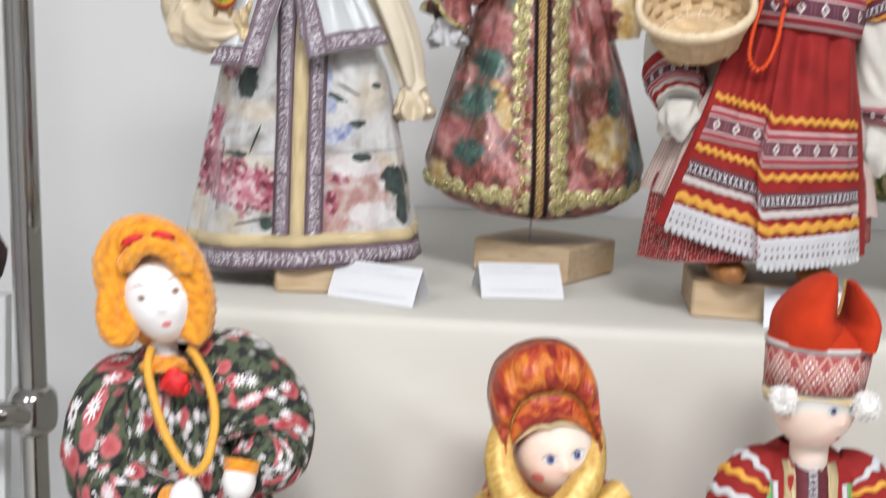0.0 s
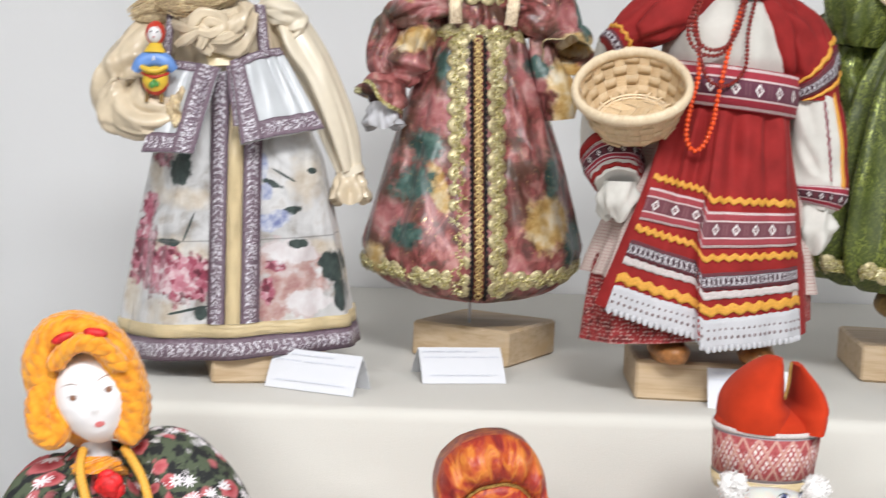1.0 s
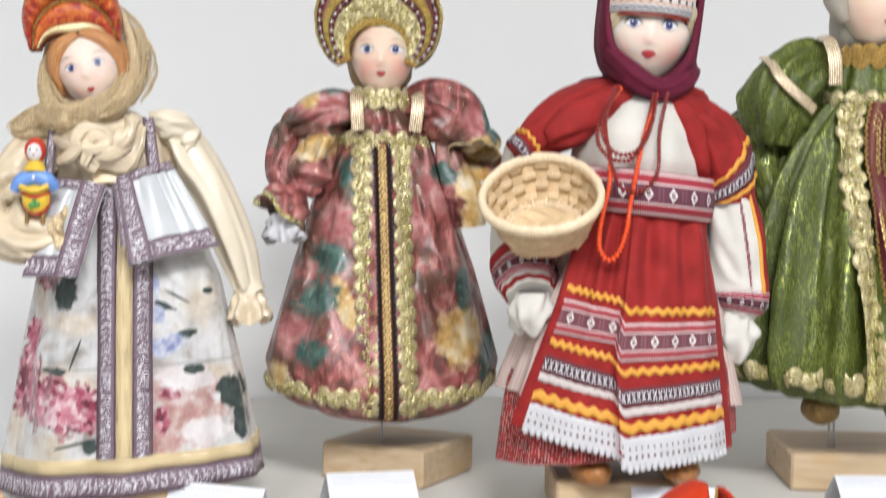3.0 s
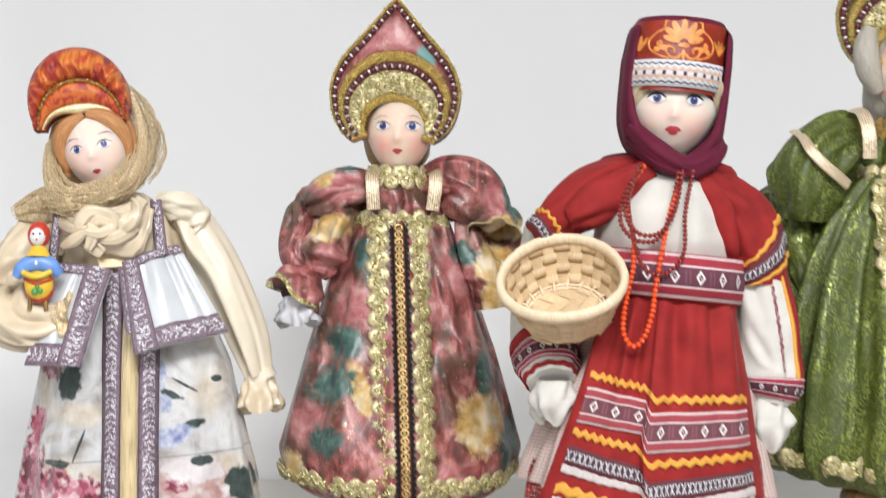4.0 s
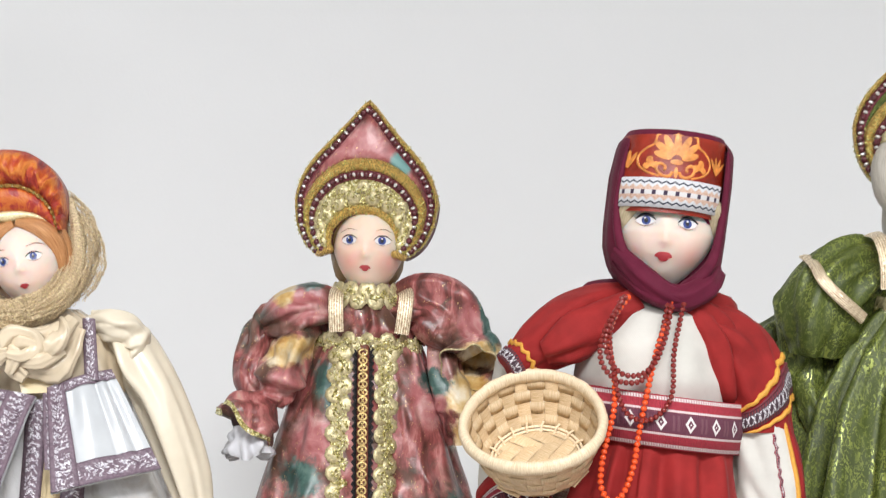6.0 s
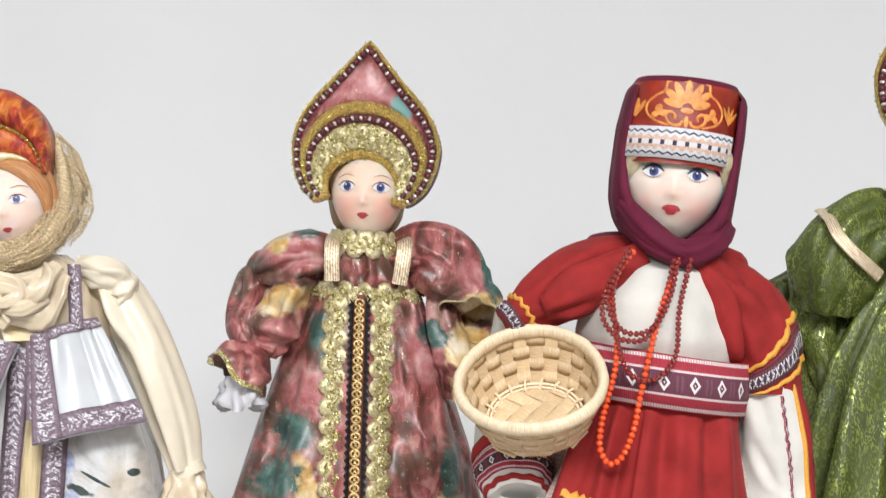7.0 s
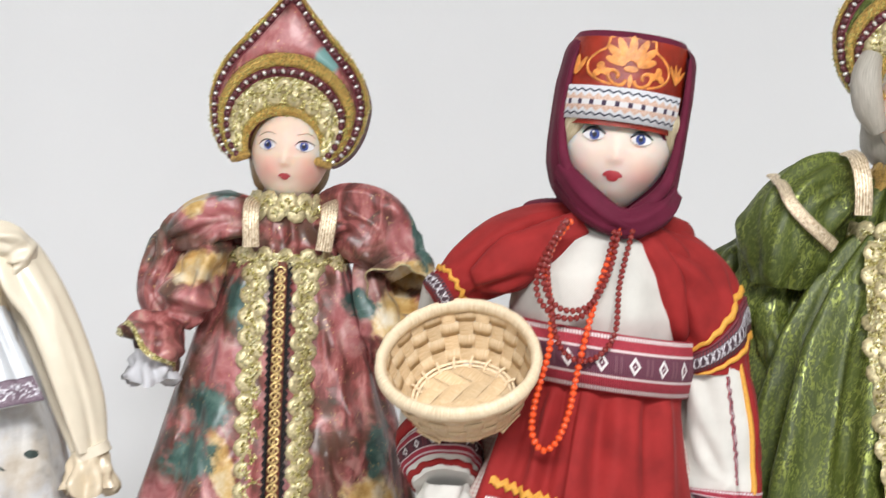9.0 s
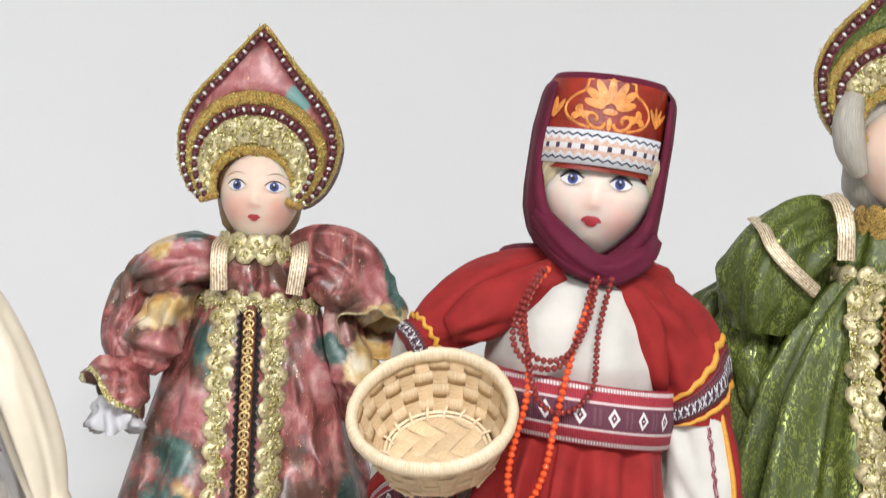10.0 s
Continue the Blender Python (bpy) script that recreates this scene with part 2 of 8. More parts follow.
def make_gold_lace():
    k = Nodes("gold_thread_lace", (0.62, 0.55, 0.26), 0.35, 0.55)
    n = k.noise(330, 3, rough=0.65)
    # near-white stops put the glints of the threads into the colour
    k.set("Base Color", k.ramp(n, [(0.32, (0.2, 0.16, 0.04)), (0.43, (0.45, 0.38, 0.12)), (0.52, (0.72, 0.64, 0.25)), (0.6, (1.0, 0.95, 0.62))]))
    k.set("Metallic", 0.45)
    k.set("Specular IOR Level", 0.9)
    k.set("Roughness", k.m("ADD", 0.12, k.m("MULTIPLY", k.noise(700, 2), 0.3)))
    k.bump(k.m("ADD", n, k.m("MULTIPLY", k.voronoi(420), 1.2)), 0.9, 0.002)
    return k.mat


def make_cord(name, a, b, per_m=900):
    k = Nodes(name, a, 0.28, 0.25)
    u, v = k.uv()
    s = k.m("SINE", k.m("ADD", k.m("MULTIPLY", u, per_m * 3.14), k.m("MULTIPLY", v, 5.0)))
    # rough thread relief, which also paints irregular sparkle into the colour
    sparkle_grit = k.noise(520, 3, rough=0.85)
    k.set("Base Color", k.ramp(k.m("ADD", k.m("MULTIPLY", s, 0.1), sparkle_grit), [(0.34, a), (0.62, b)]))
    k.bump(k.m("ADD", k.m("MULTIPLY", s, 0.6), k.m("MULTIPLY", sparkle_grit, 3.5)), 0.9, 0.0009)
    return k.mat


M["gold_lace"] = make_gold_lace()
M["pale_lace"] = plain("pale_gold_picot", (0.47, 0.4, 0.22), 0.3, 0.3, vary=0.45, scale=420, bump=0.35, bscale=900)
M["gold_cord"] = make_cord("gold_cord", (0.28, 0.12, 0.016), (1.0, 0.68, 0.21), 1900)
M["brim_gold"] = plain("pale_gold_brim", (0.92, 0.76, 0.45), 0.25, 0.35, vary=0.25, scale=500, bump=0.5, bscale=900)
M["gold_ribbon"] = satin("gold_satin_ribbon", (0.68, 0.54, 0.31), 0.25, 0.12, 0.25)


def make_metal_ribbon():
    """Pale metal ribbon of threads that run along it."""
    k = Nodes("pale_metal_ribbon", (0.7, 0.6, 0.45), 0.3, 0.15)
    u, v = k.uv()
    n = k.noise(1.0, 3, k.join(k.m("MULTIPLY", u, 420.0), k.m("MULTIPLY", v, 6.0)), rough=0.7)
    line = k.m("SINE", k.m("MULTIPLY", v, 56.0))
    n = k.m("ADD", k.m("MULTIPLY", n, 0.7), k.m("ADD", 0.15, k.m("MULTIPLY", line, 0.1)))
    k.set("Base Color", k.ramp(n, [(0.36, (0.36, 0.24, 0.13)), (0.5, (0.7, 0.55, 0.36)), (0.64, (1.0, 0.9, 0.7))]))
    k.set("Metallic", 0.45)
    k.bump(n, 0.7, 0.0015)
    return k.mat


M["silver_gold"] = make_metal_ribbon()
M["chain"] = plain("gold_chain_thread", (0.5, 0.36, 0.15), 0.28, 0.6, vary=0.5, scale=500)
M["gold_thread"] = plain("gold_loop_thread", (0.95, 0.66, 0.22), 0.25, 0.5, vary=0.5, scale=700)
M["chain_core"] = plain("red_brown_core", (0.14, 0.035, 0.018), 0.6, vary=0.4, scale=400)
M["black_ribbon"] = plain("black_velvet_ribbon", (0.012, 0.009, 0.009), 0.8, vary=0.3, scale=300)
M["maroon_band"] = plain("maroon_velvet_band", (0.13, 0.018, 0.028), 0.7, vary=0.25, scale=300)


def make_rose_brocade(name="rose_brocade", creased=True):
    """Dusty rose brocade with printed yellow roses, teal leaves and gold flecks."""
    k = Nodes(name, (0.4, 0.12, 0.12), 0.34)
    k.P = k.xyz()
    wob = k.noise(85, 6, rough=0.7)
    x, y, z = k.P
    streak = k.noise(1.0, 5, k.join(k.m("MULTIPLY", x, 52.0), k.m("MULTIPLY", y, 52.0), k.m("MULTIPLY", z, 24.0)), distortion=1.2, rough=0.6)
    base = k.ramp(streak, [(0.3, (0.045, 0.014, 0.01)), (0.42, (0.15, 0.042, 0.036)), (0.52, (0.31, 0.085, 0.08)), (0.62, (0.48, 0.2, 0.18)), (0.74, (0.42, 0.33, 0.25))])
    base = k.mix(k.m("MULTIPLY", k.step(k.noise(17, 5, distortion=1.0), 0.49, 0.59), 0.82), base, (0.085, 0.048, 0.03))
    base = k.mix(k.m("MULTIPLY", k.step(k.noise(21, 4, distortion=1.3), 0.4, 0.33), 0.5), base, (0.47, 0.24, 0.21))
    base = k.mix(k.m("MULTIPLY", k.step(k.noise(27, 5, distortion=1.6), 0.58, 0.66), 0.6), base, (0.05, 0.06, 0.04))
    petals = k.ramp(k.noise(60, 4), [(0.3, (0.36, 0.18, 0.04)), (0.45, (0.58, 0.38, 0.14)), (0.58, (0.7, 0.56, 0.34)), (0.72, (0.75, 0.68, 0.54))])
    teal = k.ramp(k.noise(70, 5, distortion=1.0), [(0.3, (0.02, 0.035, 0.03)), (0.5, (0.045, 0.1, 0.085)), (0.7, (0.12, 0.2, 0.17))])
    pink = k.ramp(k.noise(46, 5, distortion=1.0), [(0.35, (0.3, 0.075, 0.075)), (0.5, (0.45, 0.17, 0.17)), (0.66, (0.55, 0.33, 0.3))])
    for cx, cz, rx, rz in ((0.05, 0.305, 0.018, 0.03), (-0.045, 0.26, 0.02, 0.02), (0.03, 0.1, 0.02, 0.015), (-0.09, 0.15, 0.018, 0.02), (-0.02, 0.51, 0.03, 0.02), (-0.066, 0.372, 0.026, 0.014), (0.086, 0.362, 0.012, 0.02), (-0.074, 0.308, 0.012, 0.012)):
        base = k.mix(k.blob(cx, cz, rx, rz, wob, 0.3), base, pink)
    for cx, cz, rx, rz, a in ((0.071, 0.152, 0.024, 0.028, 0), (-0.043, 0.185, 0.009, 0.026, 0.3), (0.088, 0.268, 0.016, 0.022, 0), (-0.069, 0.332, 0.022, 0.012, 0.3), (-0.115, 0.262, 0.01, 0.01, 0),
                          (-0.078, 0.385, 0.01, 0.014, 0), (0.096, 0.335, 0.02, 0.012, 0), (-0.106, 0.105, 0.012, 0.02, 0), (0.084, 0.3, 0.02, 0.02, 0)):
        base = k.mix(k.blob(cx, cz, rx, rz, wob, 0.16, a, 0.7), base, petals)
    for cx, cz, rx, rz, a in ((-0.056, 0.227, 0.016, 0.015, 0.4), (-0.068, 0.187, 0.022, 0.014, 0.5), (-0.075, 0.137, 0.016, 0.012, 0), (0.1, 0.13, 0.01, 0.022, -0.2), (0.075, 0.2, 0.008, 0.02, 0),
                          (0.055, 0.31, 0.013, 0.01, -0.5), (-0.035, 0.305, 0.012, 0.02, 0.3), (-0.054, 0.395, 0.012, 0.008, 0), (0.098, 0.37, 0.008, 0.03, 0.3), (-0.118, 0.35, 0.006, 0.01, 0)):
        base = k.mix(k.blob(cx, cz, rx * 1.05, rz * 1.05, wob, 0.22, a, 1.15), base, teal)
    base = k.mix(k.blob(0.019, 0.497, 0.008, 0.011, wob, 0.16, 0.6, 0.5), base, (0.16, 0.31, 0.29))
    fleck = k.step(k.m("MULTIPLY", k.step(k.noise(900, 2, k.join(x, y, k.m("MULTIPLY", z, 0.45))), 0.6, 0.68), k.step(k.noise(60, 4, distortion=2.5), 0.54, 0.62)), 0.2, 0.6)
    k.set("Base Color", k.mix(k.m("MULTIPLY", fleck, 0.8), base, (0.8, 0.56, 0.26)))
    k.set("Metallic", k.m("MULTIPLY", fleck, 0.8))
    k.set("Sheen Weight", 0.04)
    pull = k.join(k.m("ADD", x, k.m("MULTIPLY", z, 0.5)), y, k.m("MULTIPLY", k.m("SUBTRACT", z, k.m("MULTIPLY", x, 0.5)), 0.45))
    if not creased:
        k.bump(k.m("ADD", k.noise(60, 1.0, pull), k.m("MULTIPLY", k.noise(700, 2), 0.1)), 0.3, 0.004)
        return k.mat
    crease = k.m("ADD", k.noise(40, 1.0, pull), k.m("MULTIPLY", k.wrinkle(46.0, 22.0), 1.3))
    k.bump(k.m("ADD", crease, k.m("MULTIPLY", k.noise(700, 2), 0.02)), 0.75, 0.012)
    return k.mat


def make_white_floral():
    """White satin printed with wine-red blossoms, blue sprigs and dark leaves."""
    k = Nodes("white_floral_satin", (0.7, 0.7, 0.68), 0.34)
    k.P = k.xyz()
    wob = k.m("ADD", k.m("MULTIPLY", k.noise(70, 5, rough=0.65), 0.85), k.m("MULTIPLY", k.voronoi(120), 0.22))
    # grey and tan mottling puts the shade of the folds into the white
    base = k.ramp(k.noise(26, 5, distortion=0.8), [(0.32, (0.27, 0.24, 0.21)), (0.44, (0.48, 0.475, 0.47)), (0.58, (0.6, 0.595, 0.59)), (0.74, (0.38, 0.33, 0.28))])
    petal = k.voronoi(170, out="Color")
    tone = k.nt.nodes.new("ShaderNodeSeparateColor")
    k.feed(tone.inputs[0], petal)
    wine = k.ramp(k.m("ADD", k.m("MULTIPLY", tone.outputs[0], 0.5), k.m("MULTIPLY", k.noise(150, 4), 0.55)), [(0.28, (0.1, 0.012, 0.025)), (0.5, (0.27, 0.04, 0.075)), (0.7, (0.46, 0.17, 0.22)), (0.85, (0.6, 0.5, 0.5))])
    mauve = k.ramp(k.noise(80, 4), [(0.3, (0.32, 0.13, 0.13)), (0.5, (0.46, 0.3, 0.27)), (0.75, (0.6, 0.56, 0.56))])
    tan = k.ramp(k.noise(60, 3), [(0.3, (0.42, 0.34, 0.25)), (0.5, (0.55, 0.49, 0.41)), (0.7, (0.63, 0.6, 0.55))])
    leaf = k.ramp(k.noise(120, 3), [(0.3, (0.014, 0.022, 0.022)), (0.7, (0.05, 0.075, 0.065))])
    pinkish = k.ramp(k.m("ADD", k.m("MULTIPLY", tone.outputs[1], 0.5), k.m("MULTIPLY", k.noise(150, 4), 0.5)), [(0.3, (0.3, 0.05, 0.09)), (0.5, (0.5, 0.2, 0.25)), (0.7, (0.66, 0.52, 0.54))])
    pale = k.ramp(k.noise(70, 3), [(0.35, (0.58, 0.52, 0.52)), (0.65, (0.68, 0.66, 0.66))])
    blue = k.ramp(k.noise(120, 4), [(0.35, (0.16, 0.19, 0.36)), (0.52, (0.36, 0.39, 0.52)), (0.65, (0.56, 0.57, 0.6))])
    for cx, cz, rx, rz, a, c, w in (
            (-0.055, 0.123, 0.0183, 0.0070, 0, tan, 0), (-0.026, 0.112, 0.0110, 0.0097, 0, tan, 0), (-0.058, 0.064, 0.0118, 0.0076, 0, tan, 0), (-0.094, 0.076, 0.0067, 0.0162, 0, tan, 0), (0.070, 0.192, 0.0090, 0.0140, 0, tan, 0), (0.105, 0.152, 0.0037, 0.0408, 0.1, tan, 0),
            (-0.037, 0.170, 0.0183, 0.0059, 0, tan, 0), (0.087, 0.129, 0.0134, 0.0049, 0, tan, 0), (-0.071, 0.188, 0.0052, 0.0159, 0, tan, 0), (-0.083, 0.129, 0.0078, 0.0123, 0, wine, 1), (-0.079, 0.160, 0.0057, 0.0091, 0, wine, 1), (-0.070, 0.103, 0.0222, 0.0140, -0.2, wine, 1),
            (-0.047, 0.098, 0.0184, 0.0140, 0, wine, 1), (-0.026, 0.098, 0.0095, 0.0108, 0, wine, 1), (-0.064, 0.207, 0.0078, 0.0059, 0, wine, 1), (-0.055, 0.095, 0.0152, 0.0108, 0, pinkish, 1), (-0.079, 0.134, 0.0046, 0.0059, 0, pinkish, 1), (-0.037, 0.109, 0.0063, 0.0065, 0, pinkish, 1),
            (0.056, 0.113, 0.0214, 0.0136, 0, mauve, 1), (0.045, 0.080, 0.0134, 0.0131, 0, mauve, 1), (0.071, 0.089, 0.0160, 0.0164, 0, mauve, 1), (0.038, 0.088, 0.0042, 0.0071, 0, wine, 1), (0.045, 0.112, 0.0069, 0.0033, 0, wine, 1), (0.058, 0.124, 0.0160, 0.0081, 0, pale, 1),
            (0.077, 0.078, 0.0161, 0.0082, 0, pale, 1), (-0.047, 0.199, 0.0083, 0.0133, -0.2, leaf, 0), (-0.037, 0.144, 0.0010, 0.0124, -0.35, leaf, 0), (-0.055, 0.129, 0.0099, 0.0027, 0, leaf, 0), (0.040, 0.187, 0.0080, 0.0027, -0.4, leaf, 0), (0.058, 0.163, 0.0069, 0.0035, 0.3, leaf, 0),
            (0.049, 0.196, 0.0105, 0.0010, -0.5, leaf, 0), (0.098, 0.111, 0.0102, 0.0125, 0.3, leaf, 0), (0.106, 0.084, 0.0054, 0.0137, 0.12, leaf, 0), (0.065, 0.132, 0.0070, 0.0041, 0, leaf, 0), (-0.034, 0.067, 0.0164, 0.0011, 0.25, leaf, 0), (-0.023, 0.064, 0.0053, 0.0054, 0, leaf, 0),
            (0.075, 0.200, 0.0037, 0.0022, 0, leaf, 0), (0.030, 0.204, 0.0034, 0.0075, 0, blue, 0), (0.033, 0.179, 0.0058, 0.0049, 0, blue, 0), (0.043, 0.155, 0.0106, 0.0054, 0.1, blue, 0), (0.038, 0.148, 0.0058, 0.0043, 0, blue, 0)):
        g = 1.25 if c is leaf else 1.5 if c is blue else 1.75 if c is wine else 1.6
        base = k.mix(k.blob(cx, cz, rx * g, rz * g, wob, 0.14 if w else 0.35 if c is tan else 0.1, a, 1.15 if w else 0.8), base, c)
    # the print is broken by a thin seam
    x, y, z = k.P
    low = k.m("ABSOLUTE", k.m("SUBTRACT", z, k.m("ADD", 0.1331, k.m("MULTIPLY", x, 0.0675))))
    base = k.mix(k.m("MULTIPLY", k.step(low, 0.0009, 0.0004), 0.55), base, (0.12, 0.12, 0.11))
    k.set("Base Color", base)
    k.set("Sheen Weight", 0.25)
    fx, fy, fz = k.xyz()
    fold = k.noise(1.0, 1.5, k.join(k.m("MULTIPLY", fx, 42.0), k.m("MULTIPLY", fy, 42.0), k.m("MULTIPLY", fz, 13.0)), distortion=0.5)
    k.bump(k.m("ADD", k.m("MULTIPLY", k.noise(600, 2), 0.03), k.m("ADD", fold, k.m("MULTIPLY", k.wrinkle(26.0, 12.0), 0.35))), 0.6, 0.012)
    return k.mat


def make_purple_trim():
    """Purple ribbon with a running silver leaf."""
    k = Nodes("purple_silver_ribbon", (0.2, 0.12, 0.17), 0.4)
    u, v = k.uv()
    p = 0.0098
    vec = k.join(k.m("MULTIPLY", u, 260.0), k.m("MULTIPLY", v, 4.0))
    n = k.noise(1.0, 3, vec, distortion=1.2)
    off = k.m("ABSOLUTE", k.m("SUBTRACT", v, 0.5))
    leaf = k.m("FRACT", k.m("ADD", k.m("ADD", k.m("DIVIDE", u, p * 0.62), k.m("MULTIPLY", off, 1.7)), k.m("MULTIPLY", n, 2.6)))
    stroke = k.m("MULTIPLY", k.step(k.m("ABSOLUTE", k.m("SUBTRACT", leaf, 0.5)), 0.24, 0.15), k.step(k.noise(700, 2), 0.36, 0.46))
    silver = k.m("MULTIPLY", stroke, k.step(off, 0.34, 0.26))
    edge = k.step(k.m("ABSOLUTE", k.m("SUBTRACT", v, 0.5)), 0.43, 0.45)
    ground = k.ramp(k.noise(400, 3), [(0.3, (0.11, 0.07, 0.095)), (0.7, (0.24, 0.17, 0.21))])
    ground = k.mix(k.m("MULTIPLY", edge, 0.5), ground, (0.05, 0.02, 0.035))
    k.set("Base Color", k.mix(silver, ground, k.ramp(k.noise(600, 2), [(0.35, (0.42, 0.38, 0.45)), (0.55, (0.9, 0.88, 0.92))])))
    k.set("Metallic", k.m("MULTIPLY", silver, 0.15))
    k.bump(k.m("ADD", silver, k.noise(900, 2)), 0.6, 0.0014)
    return k.mat


def make_woven(name, ground, edge, motif, period, rows=1, fine=0.35, core=None):
    """Woven band: coloured edge lines and a row of diamonds."""
    k = Nodes(name, ground, 0.8)
    u, v = k.uv()
    w = k.m("ABSOLUTE", k.m("SUBTRACT", k.m("FRACT", k.m("DIVIDE", u, period)), 0.5))
    h = k.m("ABSOLUTE", k.m("SUBTRACT", v, 0.5))
    d = k.m("ADD", k.m("MULTIPLY", w, 5.5), k.m("MULTIPLY", h, 6.4))
    ring = k.m("MULTIPLY", k.step(d, 1.12, 1.0), k.step(d, 0.5, 0.62))
    dot = k.m("GREATER_THAN", k.m("SUBTRACT", 0.16, d), 0.0)
    col = k.ramp(k.noise(500, 3), [(0.3, tuple(c * 0.75 for c in ground)), (0.7, ground)])
    if core:
        col = k.mix(k.step(h, 0.21, 0.19), col, core)
    dash = k.step(k.m("SINE", k.m("ADD", k.m("MULTIPLY", u, 3100.0), k.m("MULTIPLY", v, 9.0))), -0.3, 0.2)
    line = k.m("MULTIPLY", k.step(h, 0.2, 0.21), k.step(h, 0.255, 0.24))
    col = k.mix(k.m("MULTIPLY", line, 0.75), col, motif)
    rim = k.m("MULTIPLY", k.step(h, 0.405, 0.42), k.step(h, 0.485, 0.475))
    col = k.mix(k.m("MULTIPLY", rim, k.m("ADD", 0.35, k.m("MULTIPLY", dash, 0.6))), col, motif)
    bar = k.m("MULTIPLY", k.step(k.m("ABSOLUTE", k.m("SUBTRACT", w, 0.42)), 0.05, 0.03), k.step(h, 0.16, 0.13))
    col = k.mix(k.m("MULTIPLY", bar, fine), col, edge)
    col = k.mix(k.m("MAXIMUM", ring, dot), col, motif)
    k.set("Base Color", col)
    k.bump(k.m("ADD", k.m("SINE", k.m("MULTIPLY", u, 4200.0)), k.noise(600, 2)), 0.4, 0.0008)
    return k.mat


def make_cross_band(name, dark, light, period):
    """Dark woven band with a row of light crosses."""
    k = Nodes(name, dark, 0.85)
    u, v = k.uv()
    w = k.m("ABSOLUTE", k.m("SUBTRACT", k.m("FRACT", k.m("DIVIDE", u, period)), 0.5))
    h = k.m("ABSOLUTE", k.m("SUBTRACT", v, 0.5))
    diag = k.m("ABSOLUTE", k.m("SUBTRACT", k.m("MULTIPLY", w, 0.9), h))
    cross = k.m("MULTIPLY", k.step(diag, 0.15, 0.1), k.step(h, 0.3, 0.27))
    mid = k.m("MULTIPLY", k.step(k.m("ADD", w, h), 0.16, 0.12), 1.0)
    speck = k.step(k.noise(1100, 2), 0.42, 0.5)
    dash = k.m("MULTIPLY", k.step(h, 0.3, 0.33), k.step(k.m("SINE", k.m("MULTIPLY", u, 2600.0)), 0.0, 0.3))
    ground = k.mix(k.m("MULTIPLY", dash, 0.6), dark, (0.3, 0.03, 0.035))
    k.set("Base Color", k.mix(k.m("MULTIPLY", k.m("MAXIMUM", cross, mid), speck), ground, light))
    k.bump(k.noise(900, 2), 0.5, 0.001)
    return k.mat


def make_checks():
    k = Nodes("pale_checked_cotton", (0.66, 0.56, 0.52), 0.85)
    u, v = k.uv()
    a = k.step(k.m("SINE", k.m("MULTIPLY", u, 1900.0)), 0.75, 0.95)
    b = k.step(k.m("SINE", k.m("MULTIPLY", v, 1900.0)), 0.75, 0.95)
    k.set("Base Color", k.mix(k.m("MULTIPLY", k.m("MAXIMUM", a, b), 0.7), (0.56, 0.48, 0.43), (0.36, 0.12, 0.12)))
    k.cloth()
    return k.mat


def make_red_print(name, ground, spots, scale):
    k = Nodes(name, ground, 0.8)
    u, v = k.uv()
    vec = k.join(k.m("MULTIPLY", u, 1.0), k.m("MULTIPLY", v, 1.0))
    d = k.voronoi(scale, vec, rnd=0.35)
    k.set("Base Color", k.mix(k.step(d, 0.34, 0.28), k.mix(k.step(k.noise(scale * 0.4, 3), 0.5, 0.56), ground, tuple(c * 0.45 for c in ground)), spots))
    k.bump(k.noise(700, 2), 0.5, 0.001)
    return k.mat


def make_leaf_brocade():
    """Red and orange leaf brocade."""
    k = Nodes("red_orange_brocade", (0.5, 0.08, 0.03), 0.42)
    n = k.noise(75, 5, distortion=1.6)
    k.set("Base Color", k.ramp(n, [(0.3, (0.2, 0.01, 0.012)), (0.48, (0.36, 0.026, 0.016)), (0.54, (0.5, 0.1, 0.014)), (0.75, (0.62, 0.2, 0.035))]))
    k.set("Sheen Weight", 0.02)
    k.bump(k.m("ADD", n, k.noise(600, 2)), 0.4, 0.0015)
    return k.mat


def make_pleated():
    """Gathered red brocade with orange streaks that run from the band to the edge."""
    k = Nodes("gathered_red_orange_brocade", (0.4, 0.05, 0.02), 0.42)
    u, v = k.uv()
    n = k.noise(1.0, 4, k.join(k.m("MULTIPLY", u, 85.0), k.m("MULTIPLY", v, 2.6)), distortion=1.3)
    k.set("Base Color", k.ramp(n, [(0.3, (0.2, 0.012, 0.014)), (0.45, (0.36, 0.03, 0.018)), (0.54, (0.5, 0.085, 0.016)), (0.64, (0.66, 0.22, 0.035)), (0.75, (0.45, 0.05, 0.02))]))
    k.bump(n, 0.8, 0.006)
    return k.mat


